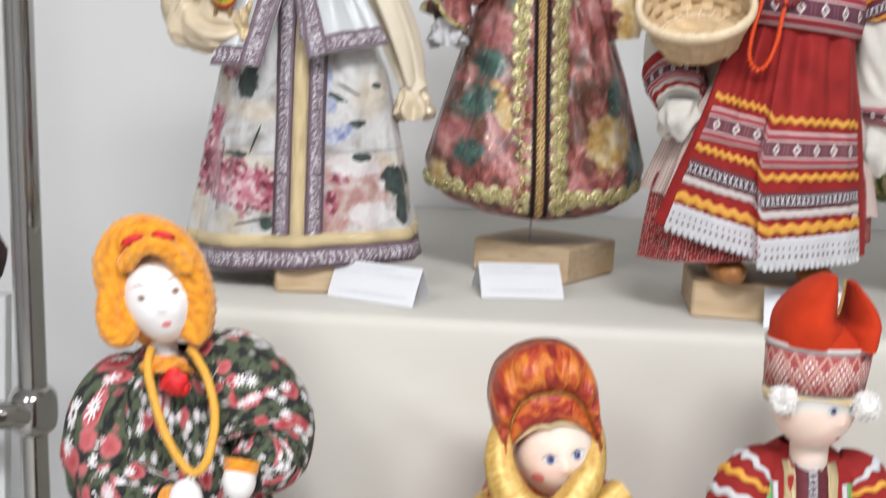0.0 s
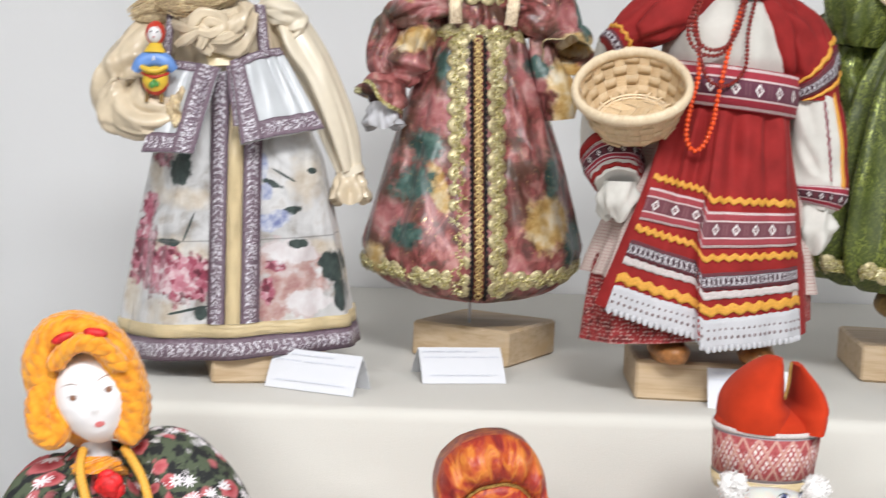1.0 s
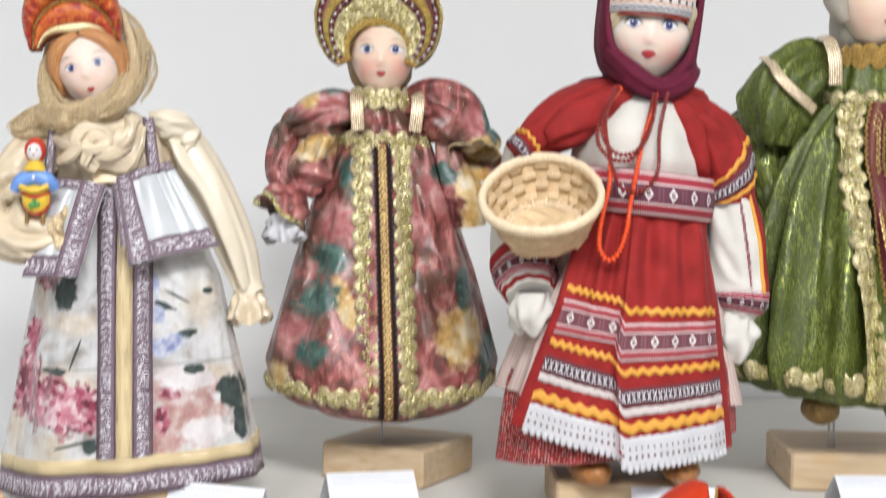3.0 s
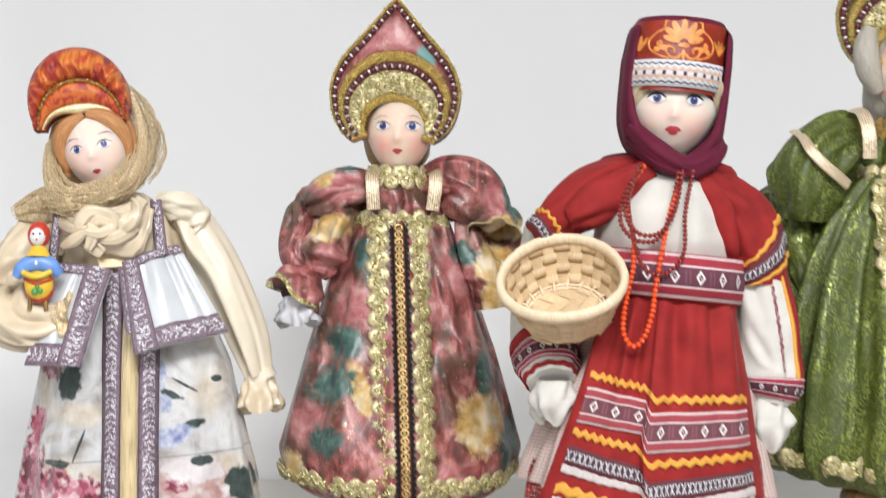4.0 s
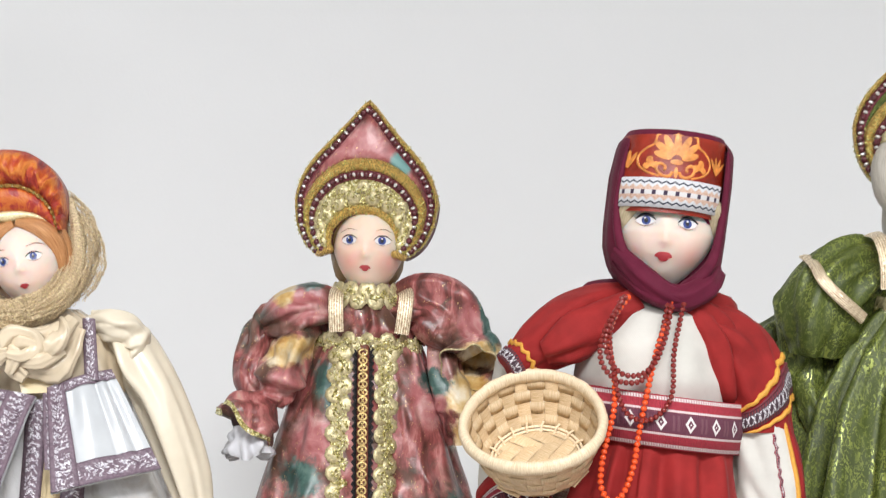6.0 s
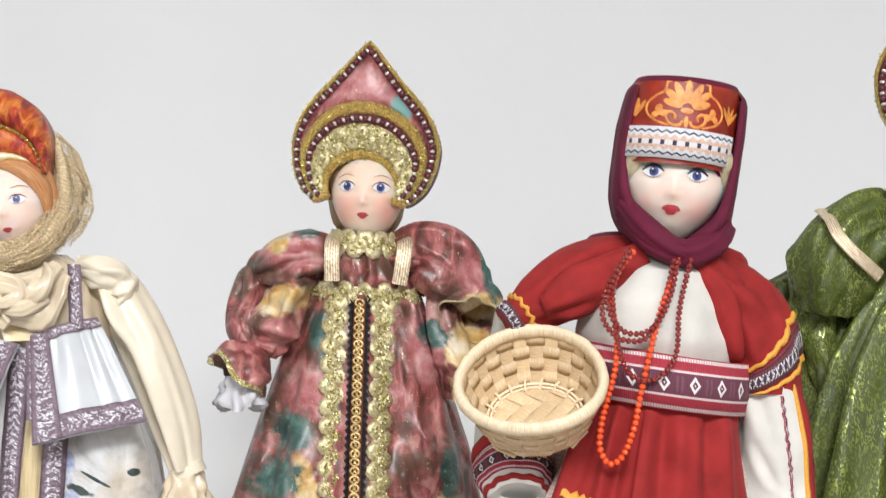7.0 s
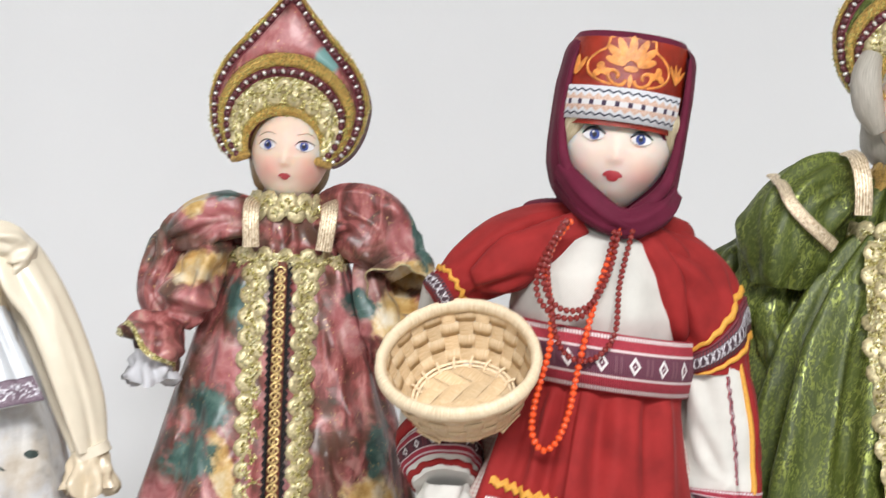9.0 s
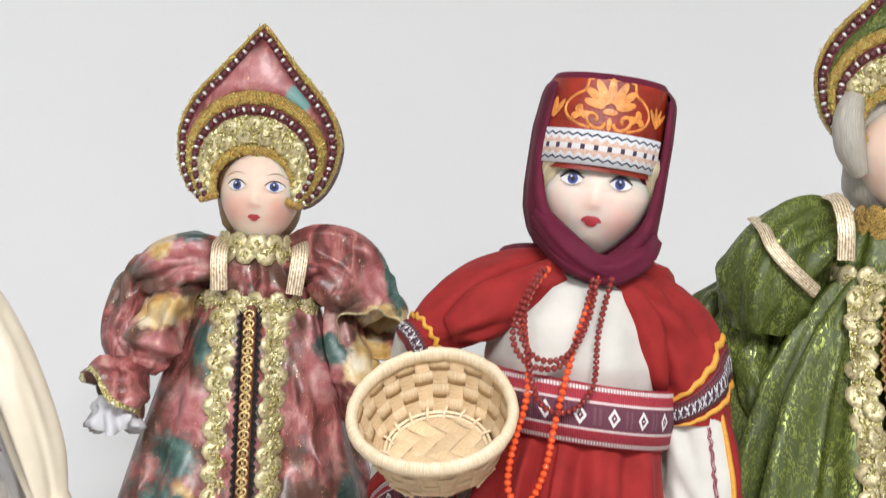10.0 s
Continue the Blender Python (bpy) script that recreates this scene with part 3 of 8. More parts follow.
def make_green_brocade():
    k = Nodes("green_brocade", (0.12, 0.2, 0.03), 0.32)
    px, py, pz = k.xyz()
    squeezed = k.join(px, py, k.m("MULTIPLY", pz, 0.5))
    spark = k.m("MULTIPLY", k.step(k.noise(320, 1.5, squeezed, distortion=1.8), 0.51, 0.56), k.m("ADD", 0.25, k.m("MULTIPLY", k.step(k.noise(60, 2, squeezed), 0.42, 0.6), 0.75)))
    base = k.ramp(k.noise(26, 4), [(0.3, (0.038, 0.053, 0.006)), (0.7, (0.072, 0.096, 0.012))])
    k.set("Base Color", k.mix(k.m("MULTIPLY", spark, 0.9), base, (0.27, 0.31, 0.07)))
    k.set("Metallic", k.m("MULTIPLY", spark, 0.5))
    k.set("Roughness", k.m("SUBTRACT", 0.5, k.m("MULTIPLY", spark, 0.22)))
    x, y, z = k.xyz()
    pull = k.noise(1.0, 1.0, k.join(k.m("MULTIPLY", x, 55.0), k.m("MULTIPLY", y, 55.0), k.m("MULTIPLY", z, 11.0)), distortion=0.4)
    k.bump(k.m("ADD", k.m("MULTIPLY", spark, 0.08), k.m("ADD", k.m("MULTIPLY", pull, 0.5), k.m("MULTIPLY", k.wrinkle(50.0, 14.0), 0.7))), 0.55, 0.009)
    return k.mat


def make_gauze():
    k = Nodes("tan_gold_gauze", (0.5, 0.36, 0.18), 0.5)
    u, v = k.uv()
    n = k.noise(3.2, 5, k.join(k.m("MULTIPLY", u, 40.0), k.m("MULTIPLY", v, 220.0)))
    glit = k.step(k.noise(620, 2), 0.56, 0.62)
    k.set("Base Color", k.mix(glit, k.ramp(n, [(0.3, (0.46, 0.32, 0.16)), (0.5, (0.76, 0.58, 0.35)), (0.68, (1.0, 0.84, 0.58))]), (1.0, 0.88, 0.55)))
    k.set("Metallic", k.m("MULTIPLY", glit, 0.7))
    k.bump(n, 0.9, 0.003)
    return k.mat


def make_gold_scarf():
    k = Nodes("yellow_gold_silk", (0.68, 0.42, 0.1), 0.35)
    u, v = k.uv()
    n = k.noise(2.0, 4, k.join(k.m("MULTIPLY", u, 40.0), k.m("MULTIPLY", v, 160.0)))
    k.set("Base Color", k.ramp(n, [(0.3, (0.5, 0.27, 0.045)), (0.7, (0.8, 0.56, 0.2))]))
    k.set("Metallic", 0.15)
    k.bump(n, 0.7, 0.002)
    return k.mat


def make_dark_floral():
    """Black cotton printed with coral roses, white daisies and green leaves."""
    k = Nodes("black_floral_cotton", (0.05, 0.06, 0.05), 0.85)
    vec = k.coord("UV")
    w = k.noise(160, 4, vec, out=1)
    n = k.nt.nodes.new("ShaderNodeVectorMath")
    n.operation = "MULTIPLY_ADD"
    k.feed(n.inputs[0], w)
    n.inputs[1].default_value = (0.008, 0.008, 0)
    k.feed(n.inputs[2], vec)
    vec2 = n.outputs[0]
    leaf = k.step(k.noise(95, 4, vec), 0.46, 0.53)
    col = k.mix(leaf, (0.012, 0.013, 0.014), (0.075, 0.095, 0.055))
    d = k.voronoi(54, vec2)
    rnd = k.voronoi(54, vec2, "Color")
    sep = k.nt.nodes.new("ShaderNodeSeparateColor")
    k.feed(sep.inputs[0], rnd)
    red = k.m("MULTIPLY", k.step(d, 0.56, 0.46), k.m("GREATER_THAN", sep.outputs[0], 0.38))
    redcol = k.ramp(k.m("ADD", d, k.m("MULTIPLY", k.noise(240, 3, vec), 0.3)), [(0.15, (0.13, 0.01, 0.014)), (0.35, (0.38, 0.045, 0.055)), (0.6, (0.5, 0.13, 0.14))])
    col = k.mix(red, col, redcol)
    scale2 = 74
    rnd2 = k.voronoi(scale2, vec, "Color")
    sep2 = k.nt.nodes.new("ShaderNodeSeparateColor")
    k.feed(sep2.inputs[0], rnd2)
    diff = k.nt.nodes.new("ShaderNodeVectorMath")
    diff.operation = "SUBTRACT"
    k.feed(diff.inputs[0], vec)
    k.feed(diff.inputs[1], k.voronoi(scale2, vec, "Position"))
    parts = k.nt.nodes.new("ShaderNodeSeparateXYZ")
    k.feed(parts.inputs[0], diff.outputs[0])
    ang = k.m("ARCTAN2", parts.outputs[1], parts.outputs[0])
    d2 = k.voronoi(scale2, vec)
    rad = k.m("ADD", 0.4, k.m("MULTIPLY", k.m("SINE", k.m("MULTIPLY", ang, 9.0)), 0.13))
    white = k.m("MULTIPLY", k.m("GREATER_THAN", rad, d2), k.m("GREATER_THAN", sep2.outputs[1], 0.34))
    col = k.mix(k.m("MULTIPLY", white, k.m("GREATER_THAN", 0.1, d2)), col, (0.1, 0.06, 0.03))
    white = k.m("MULTIPLY", white, k.m("GREATER_THAN", d2, 0.1))
    k.set("Base Color", k.mix(white, col, (0.74, 0.7, 0.72)))
    k.cloth(1300, 0.25)
    return k.mat


def make_hat_net():
    """Red woven band with white lozenges in a lattice."""
    k = Nodes("red_white_lattice_band", (0.3, 0.03, 0.04), 0.75)
    u, v = k.uv()
    p = 0.0125
    a = k.m("FRACT", k.m("ADD", k.m("DIVIDE", u, p), k.m("MULTIPLY", v, 1.6)))
    b = k.m("FRACT", k.m("SUBTRACT", k.m("DIVIDE", u, p), k.m("MULTIPLY", v, 1.6)))
    la = k.step(k.m("ABSOLUTE", k.m("SUBTRACT", a, 0.5)), 0.12, 0.07)
    lb = k.step(k.m("ABSOLUTE", k.m("SUBTRACT", b, 0.5)), 0.12, 0.07)
    net = k.m("MAXIMUM", la, lb)
    w = k.m("ABSOLUTE", k.m("SUBTRACT", k.m("FRACT", k.m("DIVIDE", u, p * 2)), 0.5))
    h = k.m("ABSOLUTE", k.m("SUBTRACT", v, 0.5))
    q = p * 0.36
    c1 = k.m("ABSOLUTE", k.m("SUBTRACT", k.m("FRACT", k.m("ADD", k.m("DIVIDE", u, q), k.m("MULTIPLY", v, 4.6))), 0.5))
    c2 = k.m("ABSOLUTE", k.m("SUBTRACT", k.m("FRACT", k.m("SUBTRACT", k.m("DIVIDE", u, q), k.m("MULTIPLY", v, 4.6))), 0.5))
    small = k.m("MULTIPLY", k.step(c1, 0.36, 0.3), k.step(c2, 0.36, 0.3))
    loz = k.m("MULTIPLY", k.step(k.m("ADD", k.m("MULTIPLY", w, 1.7), k.m("MULTIPLY", h, 2.0)), 1.0, 0.9), small)
    col = k.mix(k.m("MULTIPLY", net, 0.6), k.ramp(k.noise(500, 3), [(0.3, (0.25, 0.025, 0.03)), (0.7, (0.42, 0.09, 0.09))]), (0.62, 0.4, 0.32))
    col = k.mix(k.m("MULTIPLY", k.m("MULTIPLY", loz, k.m("SUBTRACT", 1.0, net)), 0.9), col, (0.74, 0.66, 0.62))
    col = k.mix(k.step(h, 0.43, 0.45), col, (0.3, 0.26, 0.28))
    k.set("Base Color", col)
    k.bump(k.m("ADD", net, k.noise(700, 2)), 0.5, 0.001)
    return k.mat


def make_straw(name, a, b):
    k = Nodes(name, a, 0.5)
    u, v = k.uv()
    n = k.noise(2.0, 4, k.join(k.m("MULTIPLY", u, 60.0), k.m("MULTIPLY", v, 900.0)))
    oi = k.nt.nodes.new("ShaderNodeObjectInfo")
    col = k.ramp(n, [(0.3, a), (0.7, b)])
    hsv = k.nt.nodes.new("ShaderNodeHueSaturation")
    k.feed(hsv.inputs["Color"], col)
    k.feed(hsv.inputs["Value"], k.m("ADD", 0.88, k.m("MULTIPLY", oi.outputs["Random"], 0.24)))
    k.set("Base Color", hsv.outputs[0])
    k.set("Specular IOR Level", 0.4)
    k.bump(n, 0.4, 0.0008)
    return k.mat


M["rose_brocade"] = make_rose_brocade()
M["crest_brocade"] = make_rose_brocade("stretched_rose_brocade", False)
M["white_floral"] = make_white_floral()
M["purple_trim"] = make_purple_trim()
M["belt_band"] = make_woven("red_woven_belt", (0.4, 0.03, 0.05), (0.62, 0.42, 0.4), (0.78, 0.74, 0.72), 0.022, fine=0.08, core=(0.13, 0.035, 0.06))
M["pink_band"] = make_woven("pink_woven_band", (0.4, 0.06, 0.075), (0.6, 0.32, 0.32), (0.76, 0.72, 0.7), 0.02, fine=0.15, core=(0.16, 0.05, 0.065))
M["cuff_band"] = make_woven("red_dark_woven_cuff", (0.36, 0.025, 0.05), (0.55, 0.08, 0.1), (0.74, 0.7, 0.7), 0.012, fine=0.2, core=(0.06, 0.015, 0.025))
M["black_band"] = make_cross_band("black_white_woven_band", (0.05, 0.025, 0.035), (0.68, 0.66, 0.68), 0.005)
M["grey_band"] = plain("grey_white_braid", (0.58, 0.52, 0.5), 0.85, vary=0.2, scale=700, bump=0.6, bscale=1200)
M["checks"] = make_checks()
M["red_print"] = make_red_print("red_white_print", (0.3, 0.024, 0.025), (0.5, 0.3, 0.27), 330)
M["leaf_brocade"] = make_leaf_brocade()
M["pleated"] = make_pleated()
M["hat_satin"] = plain("rust_red_satin", (0.24, 0.02, 0.008), 0.33, vary=0.4, scale=70, bump=0.25, bscale=900)
M["hat_orange"] = plain("orange_satin_weave", (0.66, 0.24, 0.05), 0.3, vary=0.4, scale=160, bump=0.4, bscale=900)
M["green_brocade"] = make_green_brocade()
M["gauze"] = make_gauze()
M["gold_silk"] = make_gold_scarf()
M["dark_floral"] = make_dark_floral()
M["hat_net"] = make_hat_net()
M["straw"] = make_straw("pale_straw", (0.54, 0.37, 0.19), (0.78, 0.61, 0.4))
M["straw_rim"] = make_straw("wrapped_straw", (0.62, 0.46, 0.27), (0.9, 0.77, 0.57))
M["mint"] = plain("blue_paint", (0.14, 0.28, 0.62), 0.35, vary=0.2)
M["paint_yellow"] = plain("yellow_paint", (0.75, 0.5, 0.05), 0.35, vary=0.2)
M["paint_green"] = plain("green_paint", (0.08, 0.28, 0.06), 0.35, vary=0.2)
M["paint_red"] = plain("red_paint", (0.5, 0.04, 0.02), 0.35, vary=0.2)

# ---------------------------------------------------------------- mesh tools


def hash_noise(p, f, seed=0.0):
    return noise.noise(Vector((p[0] * f + seed, p[1] * f - seed, p[2] * f + 2 * seed)))


class Shape:
    """Collects grids of points, in metres, into one mesh with several materials."""

    def __init__(self, origin=(0, 0, 0)):
        self.o = Vector(origin)
        self.v, self.f, self.fm, self.uv, self.mats = [], [], [], [], []

    def slot(self, mat):
        if mat not in self.mats:
            self.mats.append(mat)
        return self.mats.index(mat)

    def grid(self, rows, mat, loop=False, uv=None, flip=False):
        """rows: lists of points of one length. loop: each row closes on itself. uv(i, j) or metres along the rows."""
        k, base, n = self.slot(mat), len(self.v), len(rows[0])
        for r in rows:
            self.v.extend(Vector(p) for p in r)
        mid = rows[len(rows) // 2]
        us = [0.0]
        for j in range(n):
            us.append(us[-1] + (Vector(mid[(j + 1) % n]) - Vector(mid[j])).length)
        vs = [0.0]
        for a, b in zip(rows, rows[1:]):
            vs.append(vs[-1] + (Vector(b[n // 3]) - Vector(a[n // 3])).length)
        fun = uv or (lambda i, j: (us[j], vs[i]))
        for i in range(len(rows) - 1):
            for j in range(n if loop else n - 1):
                j2 = (j + 1) % n
                q = [base + i * n + j, base + i * n + j2, base + (i + 1) * n + j2, base + (i + 1) * n + j]
                t = [fun(i, j), fun(i, j + 1), fun(i + 1, j + 1), fun(i + 1, j)]
                if flip:
                    q.reverse(), t.reverse()
                self.f.append(q), self.fm.append(k), self.uv.append(t)

    def fan(self, ring, centre, mat, flip=False):
        k, base = self.slot(mat), len(self.v)
        self.v.extend(Vector(p) for p in ring)
        self.v.append(Vector(centre))
        n = len(ring)
        for j in range(n):
            q = [base + j, base + (j + 1) % n, base + n]
            if flip:
                q.reverse()
            self.f.append(q), self.fm.append(k), self.uv.append([(0, 0), (0.01, 0), (0.005, 0.01)])

    def ball(self, c, r, mat, nu=16, nv=10, turn=None, wob=0.0, freq=60.0):
        """An ellipsoid; wob: uneven by that share."""
        c, t = Vector(c), turn or Matrix.Identity(3)
        rx, ry, rz = (r, r, r) if isinstance(r, (int, float)) else r
        rows = []
        for i in range(nv + 1):
            a = math.pi * i / nv
            row = []
            for j in range(nu):
                b = 2 * math.pi * j / nu
                d = Vector((math.sin(a) * math.sin(b), -math.sin(a) * math.cos(b), -math.cos(a)))
                k = 1 + (wob * hash_noise(c + d * rx, freq) if wob else 0)
                row.append(c + t @ Vector((d.x * rx * k, d.y * ry * k, d.z * rz * k)))
            rows.append(row)
        self.grid(rows, mat, loop=True)

    def tube(self, path, radii, mat, n=14, cap=True, pleats=0, deep=0.0, wob=0.0, freq=50.0, up=(0, 1, 0), steps=4, uv=None):
        """A round or flat limb along a path. radii: one per point, a number or (across, along up). pleats: folds along the limb."""
        pts, rad = smooth_path([Vector(p) for p in path], [((r, r) if isinstance(r, (int, float)) else r) for r in radii], steps)
        rows = []
        for i, p in enumerate(pts):
            d = (pts[min(i + 1, len(pts) - 1)] - pts[max(i - 1, 0)]).normalized()
            side = d.cross(Vector(up))
            side = side.normalized() if side.length > 1e-4 else Vector((1, 0, 0))
            high = side.cross(d).normalized()
            row = []
            for j in range(n):
                a = 2 * math.pi * j / n
                k = 1.0
                if pleats:
                    k += deep * math.sin(pleats * a + 0.7 * math.sin(i * 0.5))
                q = p + side * rad[i][0] * math.cos(a) + high * rad[i][1] * math.sin(a)
                if wob:
                    k += wob * hash_noise(q, freq)
                row.append(p + (q - p) * k)
            rows.append(row)
        self.grid(rows, mat, loop=True, uv=uv)
        if cap:
            self.fan(rows[0], pts[0], mat, flip=True)
            self.fan(rows[-1], pts[-1], mat)
        return rows

    def beads(self, path, r, mat, gap=2.0, mat2=None, squash=1.0, every=2):
        pts, _ = smooth_path([Vector(p) for p in path], [(0, 0)] * len(path), 10)
        left, k = 0.0, 0
        for a, b in zip(pts, pts[1:]):
            d = (b - a).length
            while left < d:
                self.ball(a.lerp(b, left / d), (r, r, r * squash), mat2 if mat2 and k % every else mat, 7, 5)
                left += r * gap
                k += 1
            left -= d

    def mesh(self, name):
        me = bpy.data.meshes.new(name)
        me.from_pydata([p - self.o for p in self.v], [], self.f)
        for m in self.mats:
            me.materials.append(m)
        me.polygons.foreach_set("material_index", self.fm)
        me.polygons.foreach_set("use_smooth", [True] * len(self.f))
        lay = me.uv_layers.new(name="UVMap")
        lay.data.foreach_set("uv", [c for t in self.uv for q in t for c in q])
        me.update()
        return me

    def made(self, name, label="", category="", group="", kind="", parent=None, sharp=None):
        me = self.mesh(name)
        if sharp:
            me.set_sharp_from_angle(angle=radians(sharp))
        ob = new(name, me)
        ob.location = self.o
        if parent is not None:
            ob.parent = parent
            ob.location = self.o - parent_place(parent)
        return tagged(ob, label, category, group, kind)


def parent_place(ob):
    p = Vector(ob.location)
    while ob.parent:
        ob = ob.parent
        p += Vector(ob.location)
    return p


def smooth_path(pts, rad, steps):
    """Catmull-Rom through the points, and through the radii."""
    out, ro = [], []
    n = len(pts)
    for i in range(n - 1):
        p0, p1, p2, p3 = pts[max(i - 1, 0)], pts[i], pts[i + 1], pts[min(i + 2, n - 1)]
        r0, r1, r2, r3 = rad[max(i - 1, 0)], rad[i], rad[i + 1], rad[min(i + 2, n - 1)]
        for s in range(steps):
            t = s / steps
            w = (-0.5 * t + t * t - 0.5 * t ** 3, 1 - 2.5 * t * t + 1.5 * t ** 3, 0.5 * t + 2 * t * t - 1.5 * t ** 3, -0.5 * t * t + 0.5 * t ** 3)
            out.append(p0 * w[0] + p1 * w[1] + p2 * w[2] + p3 * w[3])
            ro.append(tuple(max(1e-4, a * w[0] + b * w[1] + c * w[2] + d * w[3]) for a, b, c, d in zip(r0, r1, r2, r3)))
    out.append(pts[-1])
    ro.append(rad[-1])
    return out, ro


def lerp_table(table, x):
    """Linear look-up: table of (x, value, ...), rising in x."""
    if x <= table[0][0]:
        return table[0][1:]
    for a, b in zip(table, table[1:]):
        if x <= b[0]:
            t = (x - a[0]) / (b[0] - a[0])
            t = t * t * (3 - 2 * t) if len(a) > 9 else t
            return tuple(p + (q - p) * t for p, q in zip(a[1:], b[1:]))
    return table[-1][1:]


class Skirt:
    """The surface of a skirt: s runs from 0 (hem) to 1 (waist), a is the angle from the front."""

    def __init__(self, x, y, base, profile, hem=lambda a: 0.0, folds=9, deep=0.03, seed=0.0, sharp=False):
        self.sharp = sharp
        self.x, self.y, self.base, self.profile, self.hem, self.folds, self.deep, self.seed = x, y, base, profile, hem, folds, deep, seed

    def at(self, a, z, out=0.0):
        """The point at the angle a and the height z above the shelf."""
        cx, rx, ry = lerp_table(self.profile, z)
        top = self.profile[-1][0]
        low = self.profile[0][0]
        t = (z - low) / (top - low)
        f = self.deep * (0.5 + 0.8 * t * (1 - t) * 2 + 0.35 * (1 - t))
        w = math.sin(self.folds * a + self.seed + 1.3 * math.sin(2 * a + self.seed)) + 0.5 * math.sin(self.folds * 1.7 * a + 2 * self.seed)
        if self.sharp:
            # round ridges and narrow valleys that fade in from the waist
            q = 0.5 * self.folds * a + self.seed + 0.7 * math.sin(2.3 * a + self.seed) + 0.5 * noise.noise(Vector((a * 1.3, z * 6, self.seed)))
            w = 2.6 * (abs(math.sin(q)) ** 0.75 - 0.66) + 0.5 * math.sin(self.folds * 1.7 * a + 2 * self.seed)
        k = 1 + f * w + self.deep * 0.5 * (0.3 - 2.0 * abs(noise.noise(Vector((3.2 * math.cos(a) + self.seed, 3.2 * math.sin(a), z * 9)))))
        lift = self.hem(a) * max(0.0, 1 - t * 1.6)
        return Vector((self.x + cx + (rx * k + out) * math.sin(a), self.y - (ry * k + out) * math.cos(a), SHELF + z + lift))

    def angle(self, x, z):
        """The angle on the front half at which the skirt has this x, from its own middle."""
        cx, rx, ry = lerp_table(self.profile, z)
        return math.asin(max(-0.98, min(0.98, (x - cx) / rx)))

    def front(self, x, z, out=0.0):
        p = self.at(self.angle(x, z), z, out)
        return p

    def body(self, sh, mat, nu=120, nv=36, low=None, high=None):
        z0 = self.profile[0][0] if low is None else low
        z1 = self.profile[-1][0] if high is None else high
        rows = [[self.at(2 * math.pi * j / nu, z0 + (z1 - z0) * i / nv) for j in range(nu)] for i in range(nv + 1)]
        sh.grid(rows, mat, loop=True)
        inner = [[self.at(2 * math.pi * j / nu, z, -0.002) for j in range(nu)] for z in (z0, z0 + 0.02)]
        sh.grid([rows[0], inner[0], inner[1]], mat, loop=True, flip=True)
        # near-black cap in place of the shade inside the skirt
        sh.fan(inner[1], (self.x, self.y, SHELF + z0 + 0.03), M["dark"], flip=True)

    def band(self, sh, z0, z1, mat, out=0.0012, a0=-math.pi, a1=math.pi, n=140, wave=0.0, count=0):
        """A ribbon round the skirt between two heights."""
        rows = []
        ends = ((z0, 0.0), (z0, out), ((z0 + z1) / 2, out * 1.2), (z1, out), (z1, 0.0))
        for z, o in ends:
            rows.append([self.at(a0 + (a1 - a0) * j / n, z + (wave * math.sin(count * (a0 + (a1 - a0) * j / n))), o) for j in range(n + 1)])
        length = sum((rows[2][j + 1] - rows[2][j]).length for j in range(n))
        sh.grid(rows, mat, uv=lambda i, j: (length * j / n, (0, 0, 0.5, 1, 1)[i]))

    def strip(self, sh, x0, x1, z0, z1, mat, out=0.0015, n=40):
        """A ribbon down the front. x0, x1: functions of z."""
        rows = []
        for i in range(n + 1):
            z = z0 + (z1 - z0) * i / n
            a, b = x0(z), x1(z)
            rows.append([self.front(a, z, 0), self.front(a, z, out), self.front((a + b) / 2, z, out * 1.25), self.front(b, z, out), self.front(b, z, 0)])
        sh.grid(rows, mat, uv=lambda i, j: ((z1 - z0) * i / n, (0, 0, 0.5, 1, 1)[j]))


def shell(sh, c, along, across, nrm, r, mat):
    """A flat, ridged scallop of thread."""
    n, rows = 18, []
    for k, h in ((1.0, -0.0006), (0.95, 0.0004), (0.55, 0.0011), (0.12, 0.0013)):
        rows.append([c + (along * math.cos(2 * math.pi * j / n) + across * math.sin(2 * math.pi * j / n)) * r * k * (1.04 if j % 2 else 0.97) + nrm * (h + (0.0005 if j % 2 else 0) * k) for j in range(n)])
    sh.grid(rows, mat, loop=True)


